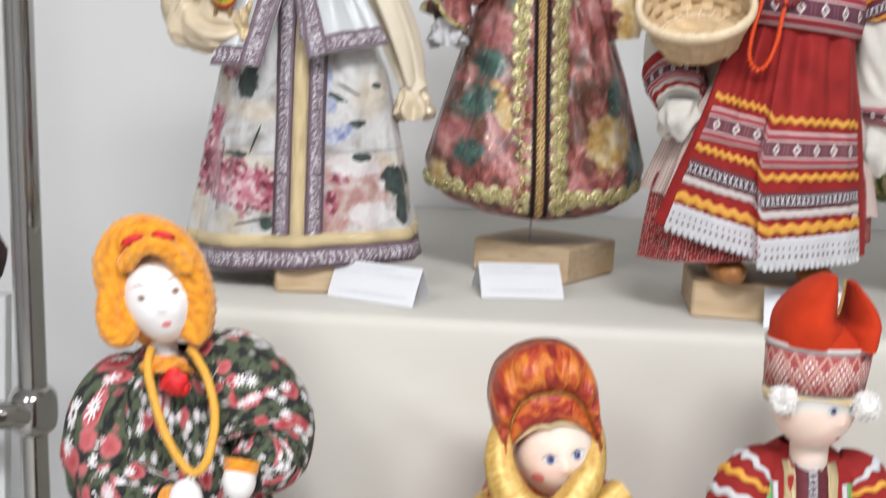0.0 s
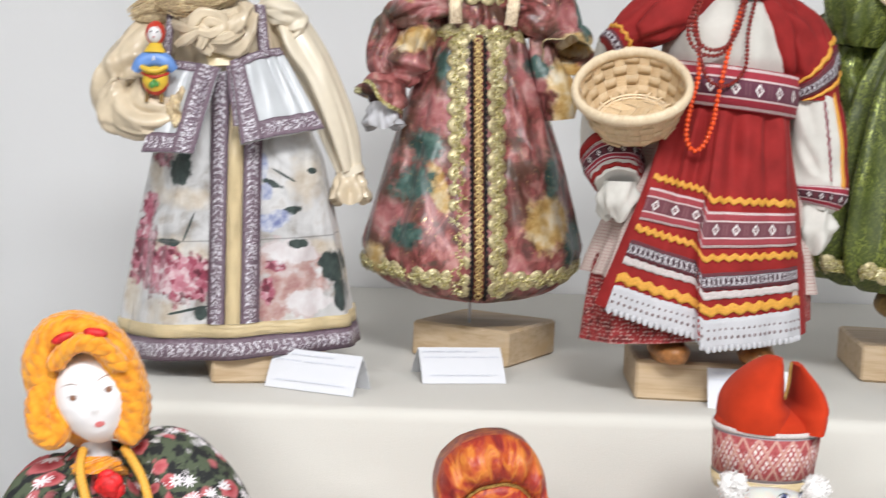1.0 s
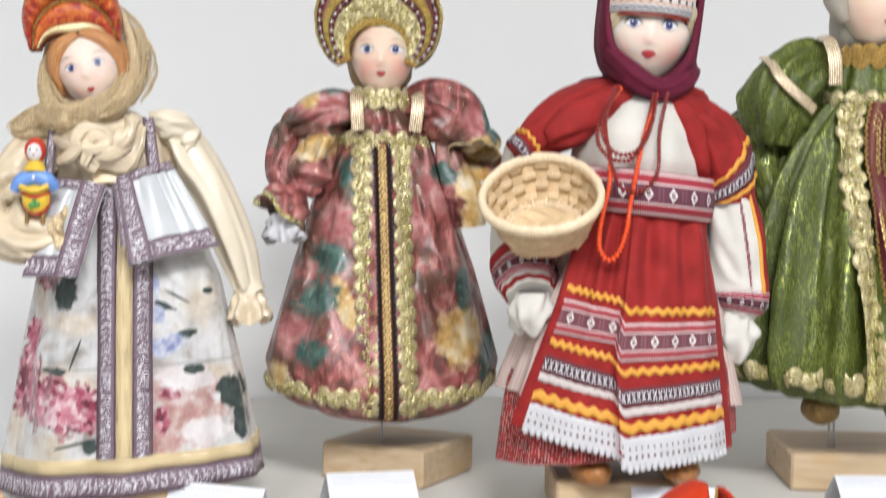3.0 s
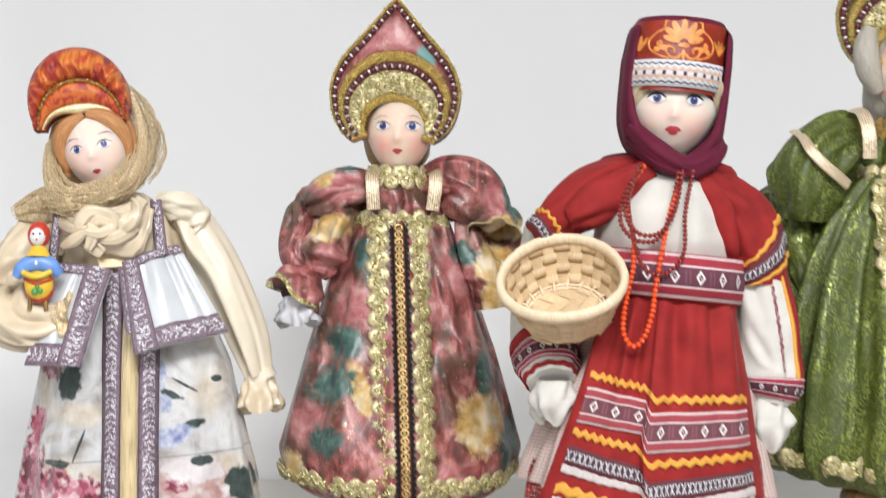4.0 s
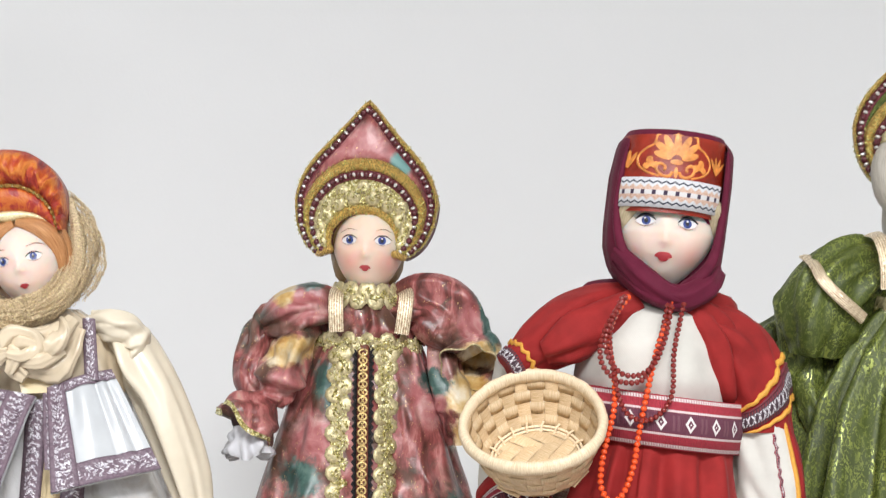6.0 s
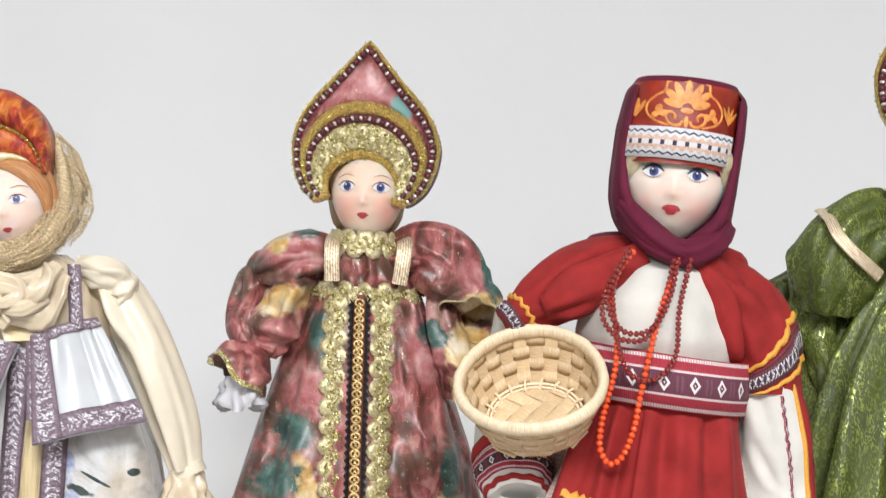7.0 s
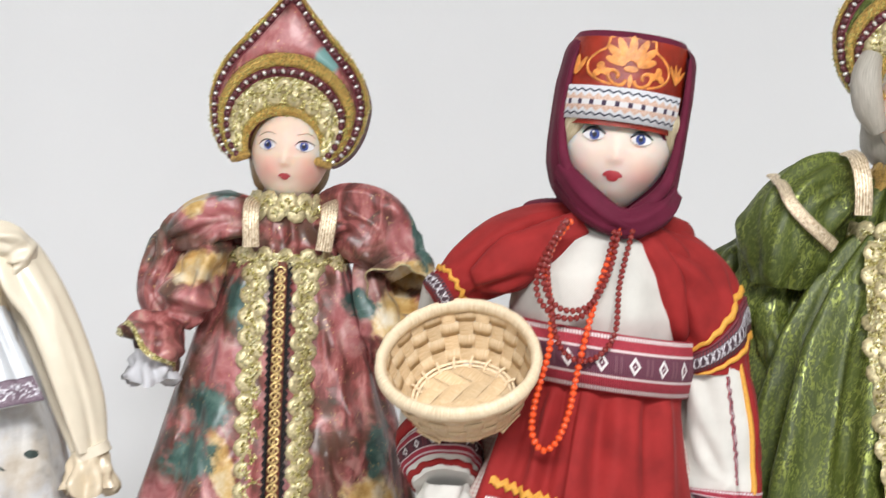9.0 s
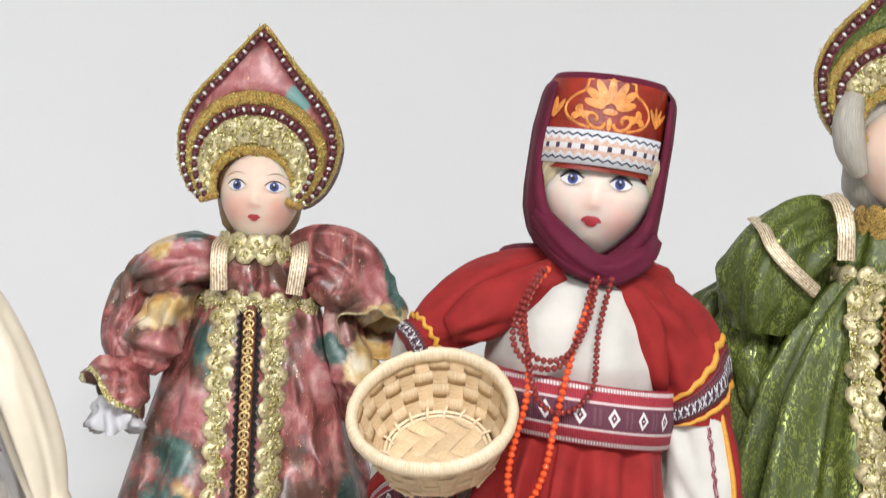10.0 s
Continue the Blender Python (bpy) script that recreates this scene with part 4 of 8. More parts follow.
def lace_ribbon(sh, at, s0, s1, half, mat, edge, step=0.0165, edges=(-1, 1), seed=1):
    """Metal lace: gauzy ridged scallops along its edges, staggered, and a glittering plait of thread between them.
    at(s, w, out): s runs along it and w across it, in metres."""
    rng = random.Random(seed)
    n = max(2, int(round((s1 - s0) / step)))
    step = (s1 - s0) / n
    rows = [[at(s0 + (s1 - s0) * j / (4 * n), half * w, 0.0012 if abs(w) < 0.6 else 0.0) for j in range(4 * n + 1)] for w in (-0.66, -0.55, 0.0, 0.55, 0.66)]
    sh.grid(rows, mat)

    def axes(s, w):
        p = at(s, w, 0.001)
        a, b = (at(s + 0.002, w, 0.001) - p).normalized(), (at(s, w + 0.002, 0.001) - p).normalized()
        nrm = a.cross(b).normalized()
        return p, a, b, (nrm if nrm.y < 0.2 else -nrm)

    r = min(half * 0.72, step * 0.52)
    for e in edges:
        for i in range(n + (1 if e > 0 else 0)):
            s = s0 + (i + (0.5 if e < 0 else 0.0) + 0.05 * rng.uniform(-1, 1)) * step
            p, a, b, nrm = axes(min(max(s, s0 + r * 0.6), s1 - r * 0.6), (half * 1.1 - r) * e)
            shell(sh, p - nrm * 0.0002, a, b, nrm, r * rng.uniform(0.95, 1.06), edge)
    # threads wander from edge to edge in a zigzag
    m = int((s1 - s0) / 0.0021)
    for i in range(m):
        f = (i + 0.5) / m
        tri = abs(((s1 - s0) * f / step) % 1.0 - 0.5) * 4 - 1
        for q in range(2):
            w = half * (0.42 * tri + rng.uniform(-0.3, 0.3))
            p, a, b, nrm = axes(s0 + (s1 - s0) * f + rng.uniform(-0.001, 0.001), w)
            t = rng.uniform(-1.2, 1.2)
            u, v = a * math.cos(t) + b * math.sin(t), b * math.cos(t) - a * math.sin(t)
            tip = rng.uniform(-0.5, 0.5)
            nn = (nrm + u * tip).normalized()
            m3 = Matrix((u, -nn, v)).transposed()
            sh.ball(p + nrm * 0.0014, (half * rng.uniform(0.16, 0.3), 0.0008 + 0.0006 * rng.random(), half * 0.1), mat, 6, 4, turn=m3)


def strands(sh, path, r, mat, count, seed, thick=0.0004, spread=1.0):
    """Loose fibres along a roll of cloth."""
    rng = random.Random(seed)
    pts, rad = smooth_path([Vector(p) for p in path], [(q, q) for q in r], 6)
    n = len(pts)
    for _ in range(count):
        i0 = rng.randrange(0, n - 5)
        ln = rng.randrange(4, max(5, n // 2))
        a, turn = rng.uniform(0, 2 * math.pi), rng.uniform(-0.5, 0.5)
        line = []
        for q, i in enumerate(range(i0, min(n, i0 + ln))):
            d = (pts[min(i + 1, n - 1)] - pts[max(i - 1, 0)]).normalized()
            side = d.cross(Vector((0, 1, 0.1))).normalized()
            high = side.cross(d)
            b = a + turn * q * 0.3
            line.append(pts[i] + (side * math.cos(b) + high * math.sin(b)) * rad[i][0] * rng.uniform(0.98, 1.02 + 0.16 * spread))
        if len(line) > 2:
            sh.tube(line, [thick * rng.uniform(0.7, 1.6)] * len(line), mat, n=4, steps=2, cap=False)


def chain_links(sh, pts, nrm, size, mat):
    """Flat oval links, turn by turn, along points a step apart."""
    for i, p in enumerate(pts[:-1]):
        d = (pts[i + 1] - p).normalized()
        side = d.cross(nrm).normalized()
        n = 9
        rows = []
        for q in range(5):
            b = 2 * math.pi * q / 4
            row = []
            for j in range(n):
                a = 2 * math.pi * j / n
                o = d * math.cos(a) * size * 0.44 + side * math.sin(a) * size * (0.52 if i % 2 else 0.22)
                o2 = o * (1 + 0.27 * math.cos(b))
                row.append(p + o2 + nrm * (0.0012 + 0.0009 * math.sin(b) + (0.0006 if i % 2 else 0)))
            rows.append(row)
        sh.grid(rows, mat, loop=True)


class Head:
    """An egg-shaped head that can be painted on: x, z from its middle."""

    def __init__(self, c, r, yaw=0.0, nod=0.0, tilt=0.0, taper=0.16, nose=(0.0, -0.006, 0.0035), lips=-0.018):
        self.c, self.r, self.taper, self.nose, self.lips = Vector(c), r, taper, nose, lips
        self.t = (Matrix.Rotation(radians(yaw), 3, "Z") @ Matrix.Rotation(radians(tilt), 3, "Y") @ Matrix.Rotation(radians(nod), 3, "X"))

    def relief(self, x, z):
        """Nose, cheeks, chin and the hollows of the eyes."""
        nx, nz, s = self.nose
        dx = x - nx
        low = 0.85 * s if z < nz else 2.3 * s
        h = 1.0 * s * math.exp(-(dx / (0.95 * s)) ** 2 - ((z - nz) / low) ** 2)
        for q in (-1, 1):
            h += 0.22 * s * math.exp(-((dx - q * 0.95 * s) / (0.5 * s)) ** 2 - ((z - nz + 0.25 * s) / (0.5 * s)) ** 2)
            h += 0.4 * s * math.exp(-((dx - q * 4.6 * s) / (2.6 * s)) ** 2 - ((z - nz + 2.2 * s) / (2.6 * s)) ** 2)
            h -= 0.45 * s * math.exp(-((dx - q * 3.4 * s) / (2.0 * s)) ** 2 - ((z - nz - 2.9 * s) / (1.5 * s)) ** 2)
        h += 0.3 * s * math.exp(-(dx / (1.7 * s)) ** 2 - ((z - self.lips) / (1.1 * s)) ** 2)
        h += 0.45 * s * math.exp(-(dx / (2.3 * s)) ** 2 - ((z - self.lips + 3.0 * s) / (1.5 * s)) ** 2)
        return h

    def at(self, x, z, out=0.0):
        rx, ry, rz = self.r
        narrow = 1 - self.taper * max(0.0, -z / rz)
        k = max(0.02, 1 - (x / (rx * narrow)) ** 2 - (z / rz) ** 2)
        return self.c + self.t @ Vector((x, -ry * narrow * math.sqrt(k) - self.relief(x, z) - out, z))

    def body(self, sh, mat, nu=96, nv=64):
        rx, ry, rz = self.r
        rows = []
        for i in range(nv + 1):
            a = math.pi * i / nv
            z = -math.cos(a)
            row = []
            for j in range(nu):
                b = 2 * math.pi * j / nu
                narrow = 1 - self.taper * max(0.0, -z)
                x, y = rx * narrow * math.sin(a) * math.sin(b), -ry * narrow * math.sin(a) * math.cos(b)
                if y < 0:
                    y -= self.relief(x, rz * z) * min(1.0, -y / (0.3 * ry))
                row.append(self.c + self.t @ Vector((x, y, rz * z)))
            rows.append(row)
        sh.grid(rows, mat, loop=True)

    def spot(self, sh, x, z, a, b, mat, out=0.0004, turn=0.0, n=14, lens=0.0):
        """A painted oval; lens above 0 gives it pointed corners."""
        ct, st = math.cos(radians(turn)), math.sin(radians(turn))
        ring = []
        for j in range(n):
            q = 2 * math.pi * j / n
            u, v = a * math.cos(q), b * math.sin(q)
            if lens:
                v *= abs(math.sin(q)) ** lens
            ring.append(self.at(x + u * ct - v * st, z + u * st + v * ct, out))
        sh.fan(ring, self.at(x, z, out + 0.0002), mat)

    def stroke(self, sh, pts, w, mat, out=0.0007):
        path = [self.at(x, z, out) for x, z in pts]
        k = len(path)
        sh.tube(path, [w * (0.35 if i in (0, k - 1) else 1) for i in range(k)], mat, n=5, steps=3)

    def eye(self, sh, x, z, s, iris="iris", side=1, lash=0.09):
        self.spot(sh, x, z, 1.28 * s, 0.74 * s, M["eye_white"], 0.0003, lens=0.3)
        self.spot(sh, x + 0.1 * s * side, z + 0.05 * s, 0.64 * s, 0.68 * s, M[iris], 0.0006)
        self.spot(sh, x + 0.1 * s * side, z + 0.05 * s, 0.3 * s, 0.34 * s, M["black"], 0.0009)
        # small white dot painted as the glint of the eye
        self.spot(sh, x - 0.1 * s, z + 0.35 * s, 0.14 * s, 0.14 * s, M["eye_white"], 0.0012, n=7)
        if lash:
            self.stroke(sh, [(x - 1.4 * s, z + 0.1 * s), (x - 0.6 * s, z + 0.78 * s), (x + 0.5 * s, z + 0.8 * s), (x + 1.45 * s, z + 0.2 * s)], lash * s, M["black"])
            self.stroke(sh, [(x - 1.2 * s, z - 0.35 * s), (x, z - 0.8 * s), (x + 1.2 * s, z - 0.3 * s)], 0.05 * s, M["brow"])
            if lash > 0.12:
                for q in range(9):
                    f = -1.3 + 2.6 * q / 8
                    self.stroke(sh, [(x + f * s, z + (0.88 - 0.42 * f * f) * s), (x + f * 1.2 * s, z + (1.2 - 0.42 * f * f) * s)], 0.045 * s, M["black"])
                    self.stroke(sh, [(x + f * s, z - (0.8 - 0.36 * f * f) * s), (x + f * 1.12 * s, z - (1.05 - 0.4 * f * f) * s)], 0.035 * s, M["black"])

    def mouth(self, sh, x, z, s):
        self.spot(sh, x - 0.42 * s, z + 0.18 * s, 0.62 * s, 0.3 * s, M["lips"], 0.0005, 18, lens=0.3)
        self.spot(sh, x + 0.42 * s, z + 0.18 * s, 0.62 * s, 0.3 * s, M["lips"], 0.0005, -18, lens=0.3)
        self.spot(sh, x, z - 0.15 * s, 0.62 * s, 0.42 * s, M["lips"], 0.0007)


def box_shape(sh, c, size, turn, mat, bevel=0.0025):
    """A block with softened edges, resting at z of c."""
    w, d, h = size
    t = Matrix.Rotation(radians(turn), 3, "Z")
    prof = ((bevel, 0), (0, bevel), (0, h - bevel), (bevel, h))
    rows = []
    for inset, z in prof:
        ring = []
        for sx, sy in ((-1, -1), (1, -1), (1, 1), (-1, 1)):
            x, y = sx * (w / 2 - inset), sy * (d / 2 - inset)
            b = bevel
            if sx * sy > 0:
                ring += [Vector((x - sx * b * 0, y - sy * b, z)), Vector((x - sx * b, y, z))] if sx > 0 else [Vector((x, y - sy * b, z)), Vector((x - sx * b, y, z))]
            else:
                ring += [Vector((x - sx * b, y, z)), Vector((x, y - sy * b, z))]
        rows.append([Vector(c) + t @ p for p in ring])
    sh.grid(rows, mat, loop=True)
    sh.fan(rows[-1], Vector(c) + Vector((0, 0, h)), mat)
    sh.fan(rows[0], Vector(c), mat, flip=True)


def slab(name, lo, hi, mat, label="", category="", kind="structure"):
    sh = Shape(((lo[0] + hi[0]) / 2, (lo[1] + hi[1]) / 2, lo[2]))
    box_shape(sh, ((lo[0] + hi[0]) / 2, (lo[1] + hi[1]) / 2, lo[2]), (hi[0] - lo[0], hi[1] - lo[1], hi[2] - lo[2]), 0, mat, 0.001)
    return sh.made(name, label, category, kind=kind, sharp=35)


# ---------------------------------------------------------------- the room
# all but the north wall is added out of view to close the room
slab("floor", (-3.0, -3.2, -0.05), (3.4, WALL_Y, 0.0), M["floor"], "grey floor of the exhibition room", "floor")
slab("ceiling", (-3.0, -3.2, 2.8), (3.4, WALL_Y, 2.86), M["ceiling"], "plain white ceiling", "ceiling")
slab("wall_north", (-3.1, WALL_Y, -0.05), (3.5, WALL_Y + 0.12, 2.86), M["wall"], "plain pale grey painted wall behind the dolls", "wall")
slab("wall_south", (-3.1, -3.32, -0.05), (3.5, -3.2, 2.86), M["far_wall"], "unseen mid-grey wall, toned to limit bounced light", "wall")
slab("wall_west", (-3.12, -3.2, -0.05), (-3.0, WALL_Y, 2.86), M["far_wall"], "unseen mid-grey wall, toned to limit bounced light", "wall")
slab("wall_east", (3.4, -3.2, -0.05), (3.52, WALL_Y, 2.86), M["far_wall"], "unseen mid-grey wall, toned to limit bounced light", "wall")


def tier(name, x0, x1, y0, y1, z0, z1, label):
    """A display step under a cloth: rounded front edge and a loosely hanging front with shallow folds."""
    sh = Shape(((x0 + x1) / 2, (y0 + y1) / 2, z0))
    nx = 160
    rows = []
    r = 0.012
    prof = [(y1, z1), (y1 - 0.2, z1), (y0 + 0.12, z1), (y0 + 0.05, z1), (y0 + r, z1)]
    prof += [(y0 + r - r * math.sin(a), z1 - r + r * math.cos(a)) for a in (0.4, 0.8, 1.2, 1.57)]
    prof += [(y0, z1 - r - (z1 - z0 - r) * k / 24) for k in range(1, 25)]
    for y, z in prof:
        row = []
        for i in range(nx + 1):
            x = x0 + (x1 - x0) * i / nx
            d = 0.0
            if z < z1 - r:
                h = (z1 - z) / (z1 - z0)
                d = -0.010 * h * (1 + math.sin(x * 9.0 + 1.0)) - 0.006 * h * math.sin(x * 23 + 2 + 3 * h)
                # the long slanting drag fold
                u = (x + 0.02) * 0.47 + (z - z1 + 0.07)
                d -= 0.006 * math.exp(-(u / 0.012) ** 2) * math.exp(-((x - 0.03) / 0.07) ** 2)
                u = (x - 0.47) * -0.35 + (z - z1 + 0.06)
                d -= 0.005 * math.exp(-(u / 0.014) ** 2) * math.exp(-((x - 0.48) / 0.06) ** 2)
            rise = 0.0012 * noise.noise(Vector((x * 7, y * 7, 0))) if z >= z1 - 1e-6 and y < y1 - 0.01 else 0
            row.append((x, y + d, z + rise))
        rows.append(row)
    sh.grid(rows, M["cover"], flip=True)
    # both ends and the back
    for x, fl in ((x0, False), (x1, True)):
        side = [[(x, p[1], p[2]) for p in (r_[0 if x == x0 else -1] for r_ in rows)], [(x, p[1], z0) for p in (r_[0 if x == x0 else -1] for r_ in rows)]]
        sh.grid(side, M["cover"], flip=fl)
    sh.grid([[(x0, y1, z1), (x1, y1, z1)], [(x0, y1, z0), (x1, y1, z0)]], M["cover"])
    return sh.made(name, label, "display step", kind="structure")


tier("display_step_upper", -0.25, 1.5, 1.2, WALL_Y - 0.004, 0.72, SHELF, "upper display step covered with plain cream cloth")
tier("display_step_lower", -0.38, 1.5, 0.72, WALL_Y - 0.004, 0.0, 0.72, "lower display step covered with plain cream cloth")


class Limb:
    """A sleeve: a puffed tube along a path that ribbons can be laid on. t runs along it, a round it (0 faces the room).
    pleats: gathers that are deepest at both ends; crumple: (count, depth) of loose folds thrown over it, running mostly along it."""

    def __init__(self, path, radii, pleats=0, deep=0.0, wob=0.0, freq=45.0, steps=8, crumple=(0, 0.0), wide=0.006, along=0.75, folds=()):
        rad = [((r, r) if isinstance(r, (int, float)) else r) for r in radii]
        self.p, self.r = smooth_path([Vector(q) for q in path], rad, steps)
        self.pleats, self.deep, self.wob, self.freq = pleats, deep, wob, freq
        self.length = sum((b - a).length for a, b in zip(self.p, self.p[1:]))
        self.thick = sum(r[0] for r in self.r) / len(self.r)
        rng = random.Random(int(freq * 10) + crumple[0])
        self.creases = []
        for t0, a0, t1, a1, w, d in folds:
            self.creases.append((t0 * self.length, a0 * self.thick, t1 * self.length, a1 * self.thick, w, d))
        for _ in range(crumple[0]):
            t, a = rng.uniform(0.02, 0.95), rng.uniform(-2.0, 2.0)
            turn = rng.gauss(0, 1.0 - along) * 1.6
            ln = self.length * rng.uniform(0.18, 0.5)
            x, y = t * self.length, a * self.thick
            self.creases.append((x - ln * 0.5 * math.cos(turn), y - ln * 0.5 * math.sin(turn), x + ln * 0.5 * math.cos(turn), y + ln * 0.5 * math.sin(turn), wide * rng.uniform(0.6, 1.5), crumple[1] * rng.choice((-1, 1)) * rng.uniform(0.5, 1.2)))

    def fold(self, t, a):
        """The height of the loose folds: each rises on one side of its line and dips on the other."""
        a = (a + math.pi) % (2 * math.pi) - math.pi
        x, y, h = t * self.length, a * self.thick, 0.0
        for x0, y0, x1, y1, w, d in self.creases:
            ux, uy = x1 - x0, y1 - y0
            ln2 = ux * ux + uy * uy
            f = ((x - x0) * ux + (y - y0) * uy) / ln2
            if f < -0.3 or f > 1.3:
                continue
            off = ((x - x0) * uy - (y - y0) * ux) / math.sqrt(ln2) / w
            if abs(off) > 3:
                continue
            end = 1.45 * max(0.0, 1 - (abs(f - 0.5) / 0.8) ** 2)
            h += d * end * (1.9 * off if off < 0 else 1.1 * off) * math.exp(-off * off)
        return h

    def at(self, t, a, out=0.0):
        s = max(0.0, min(1.0, t)) * (len(self.p) - 1)
        i = min(int(s), len(self.p) - 2)
        k = s - i
        p = self.p[i].lerp(self.p[i + 1], k)
        d = (self.p[min(i + 2, len(self.p) - 1)] - self.p[max(i - 1, 0)]).normalized()
        rx = self.r[i][0] * (1 - k) + self.r[i + 1][0] * k
        ry = self.r[i][1] * (1 - k) + self.r[i + 1][1] * k
        side = d.cross(Vector((0, 1, 0)))
        side = side.normalized() if side.length > 1e-4 else Vector((1, 0, 0))
        if self.p[-1].z > self.p[0].z:
            side = -side
        front = d.cross(side)
        front = front.normalized() if front.y < 0 else -front.normalized()
        q = side * math.sin(a) * rx + front * math.cos(a) * ry
        g = 1.0
        if self.pleats:
            ph = 0.5 * self.pleats * a + 1.1 * math.sin(3 * t + self.freq) + 0.8 * noise.noise(Vector((math.cos(a) * 1.5, math.sin(a) * 1.5 + self.freq, 2.5 * t)))
            g += self.deep * 2.0 * (abs(math.sin(ph)) ** 0.8 - 0.62) * (0.2 + 0.8 * abs(2 * t - 1) ** 1.5)
        if self.wob:
            g += self.wob * 0.9 * noise.noise(Vector((1.3 * math.cos(a) + self.freq, 1.3 * math.sin(a), 2.6 * t + self.freq)))
        if self.creases:
            out += self.fold(t, a)
        return p + q * g + q.normalized() * out

    def body(self, sh, mat, t0=0.0, t1=1.0, n=64, m=48, cap=True):
        rows = [[self.at(t0 + (t1 - t0) * i / m, 2 * math.pi * j / n) for j in range(n)] for i in range(m + 1)]
        # keep the faces turned outward
        d, s = rows[1][0] - rows[0][0], rows[0][1] - rows[0][0]
        o = rows[0][0] - self.p[0]
        sh.grid(rows, mat, loop=True, flip=s.cross(d).dot(o) < 0)
        if cap:
            for row in (rows[0], rows[-1]):
                c = sum(row, Vector()) / n
                sh.fan(row, c, mat)

    def band(self, sh, t0, t1, mat, out=0.0012, a0=0.0, a1=2 * math.pi, n=66, wave=0.0, count=0, slant=0.0):
        rows = []
        for f, o in ((0, 0), (0, out), (0.5, out * 1.3), (1, out), (1, 0)):
            rows.append([self.at(t0 + (t1 - t0) * f + wave * math.sin(count * 2 * math.pi * j / n) - slant * math.sin(a0 + (a1 - a0) * j / n), a0 + (a1 - a0) * j / n, o) for j in range(n + 1)])
        length = sum((rows[2][j + 1] - rows[2][j]).length for j in range(n))
        sh.grid(rows, mat, uv=lambda i, j: (length * j / n, (0, 0, 0.5, 1, 1)[i]))

    def strip(self, sh, a0, a1, t0, t1, mat, out=0.001, n=24, wave=0.0, count=0):
        rows = []
        for i in range(n + 1):
            t, w = t0 + (t1 - t0) * i / n, wave * math.sin(count * 2 * math.pi * i / n)
            rows.append([self.at(t, a0 + w, 0), self.at(t, a0 + w, out), self.at(t, (a0 + a1) / 2 + w, out * 1.3), self.at(t, a1 + w, out), self.at(t, a1 + w, 0)])
        sh.grid(rows, mat, uv=lambda i, j: (0.06 * i / n, (0, 0, 0.5, 1, 1)[j]))


def frill(sh, c, axis, r0, r1, length, mat, waves=9, deep=0.3, n=54, close=0.0, hem=None):
    """A gathered cuff that opens along axis; close: how far its end draws in again."""
    c, axis = Vector(c), Vector(axis).normalized()
    side = axis.cross(Vector((0, 1, 0.2))).normalized()
    high = side.cross(axis).normalized()
    rows = []
    for i in range(9):
        f = i / 8
        r = r0 + (r1 - r0) * math.sin(min(1, f * 1.15) * math.pi / 2) - close * r1 * max(0, f - 0.6) / 0.4
        row = []
        for j in range(n):
            a = 2 * math.pi * j / n
            k = 1 + deep * f * math.sin(waves * a + 1.5 * math.sin(2 * a)) + 0.12 * math.sin(5 * a + 9 * f) + 0.3 * f * noise.noise(Vector((2 * math.cos(a) + c.x * 50, 2 * math.sin(a), 3 * f)))
            row.append(c + axis * length * f * (1 + 0.12 * math.sin(3 * a)) + (side * math.cos(a) + high * math.sin(a)) * r * k)
        rows.append(row)
    sh.grid(rows[:8] if hem else rows, mat, loop=True)
    if hem:
        sh.grid(rows[7:], hem, loop=True)
    sh.grid([rows[-1], [p.lerp(c + axis * length * 0.8, 0.5) for p in rows[-1]], [c + axis * length * 0.6] * n], mat, loop=True)


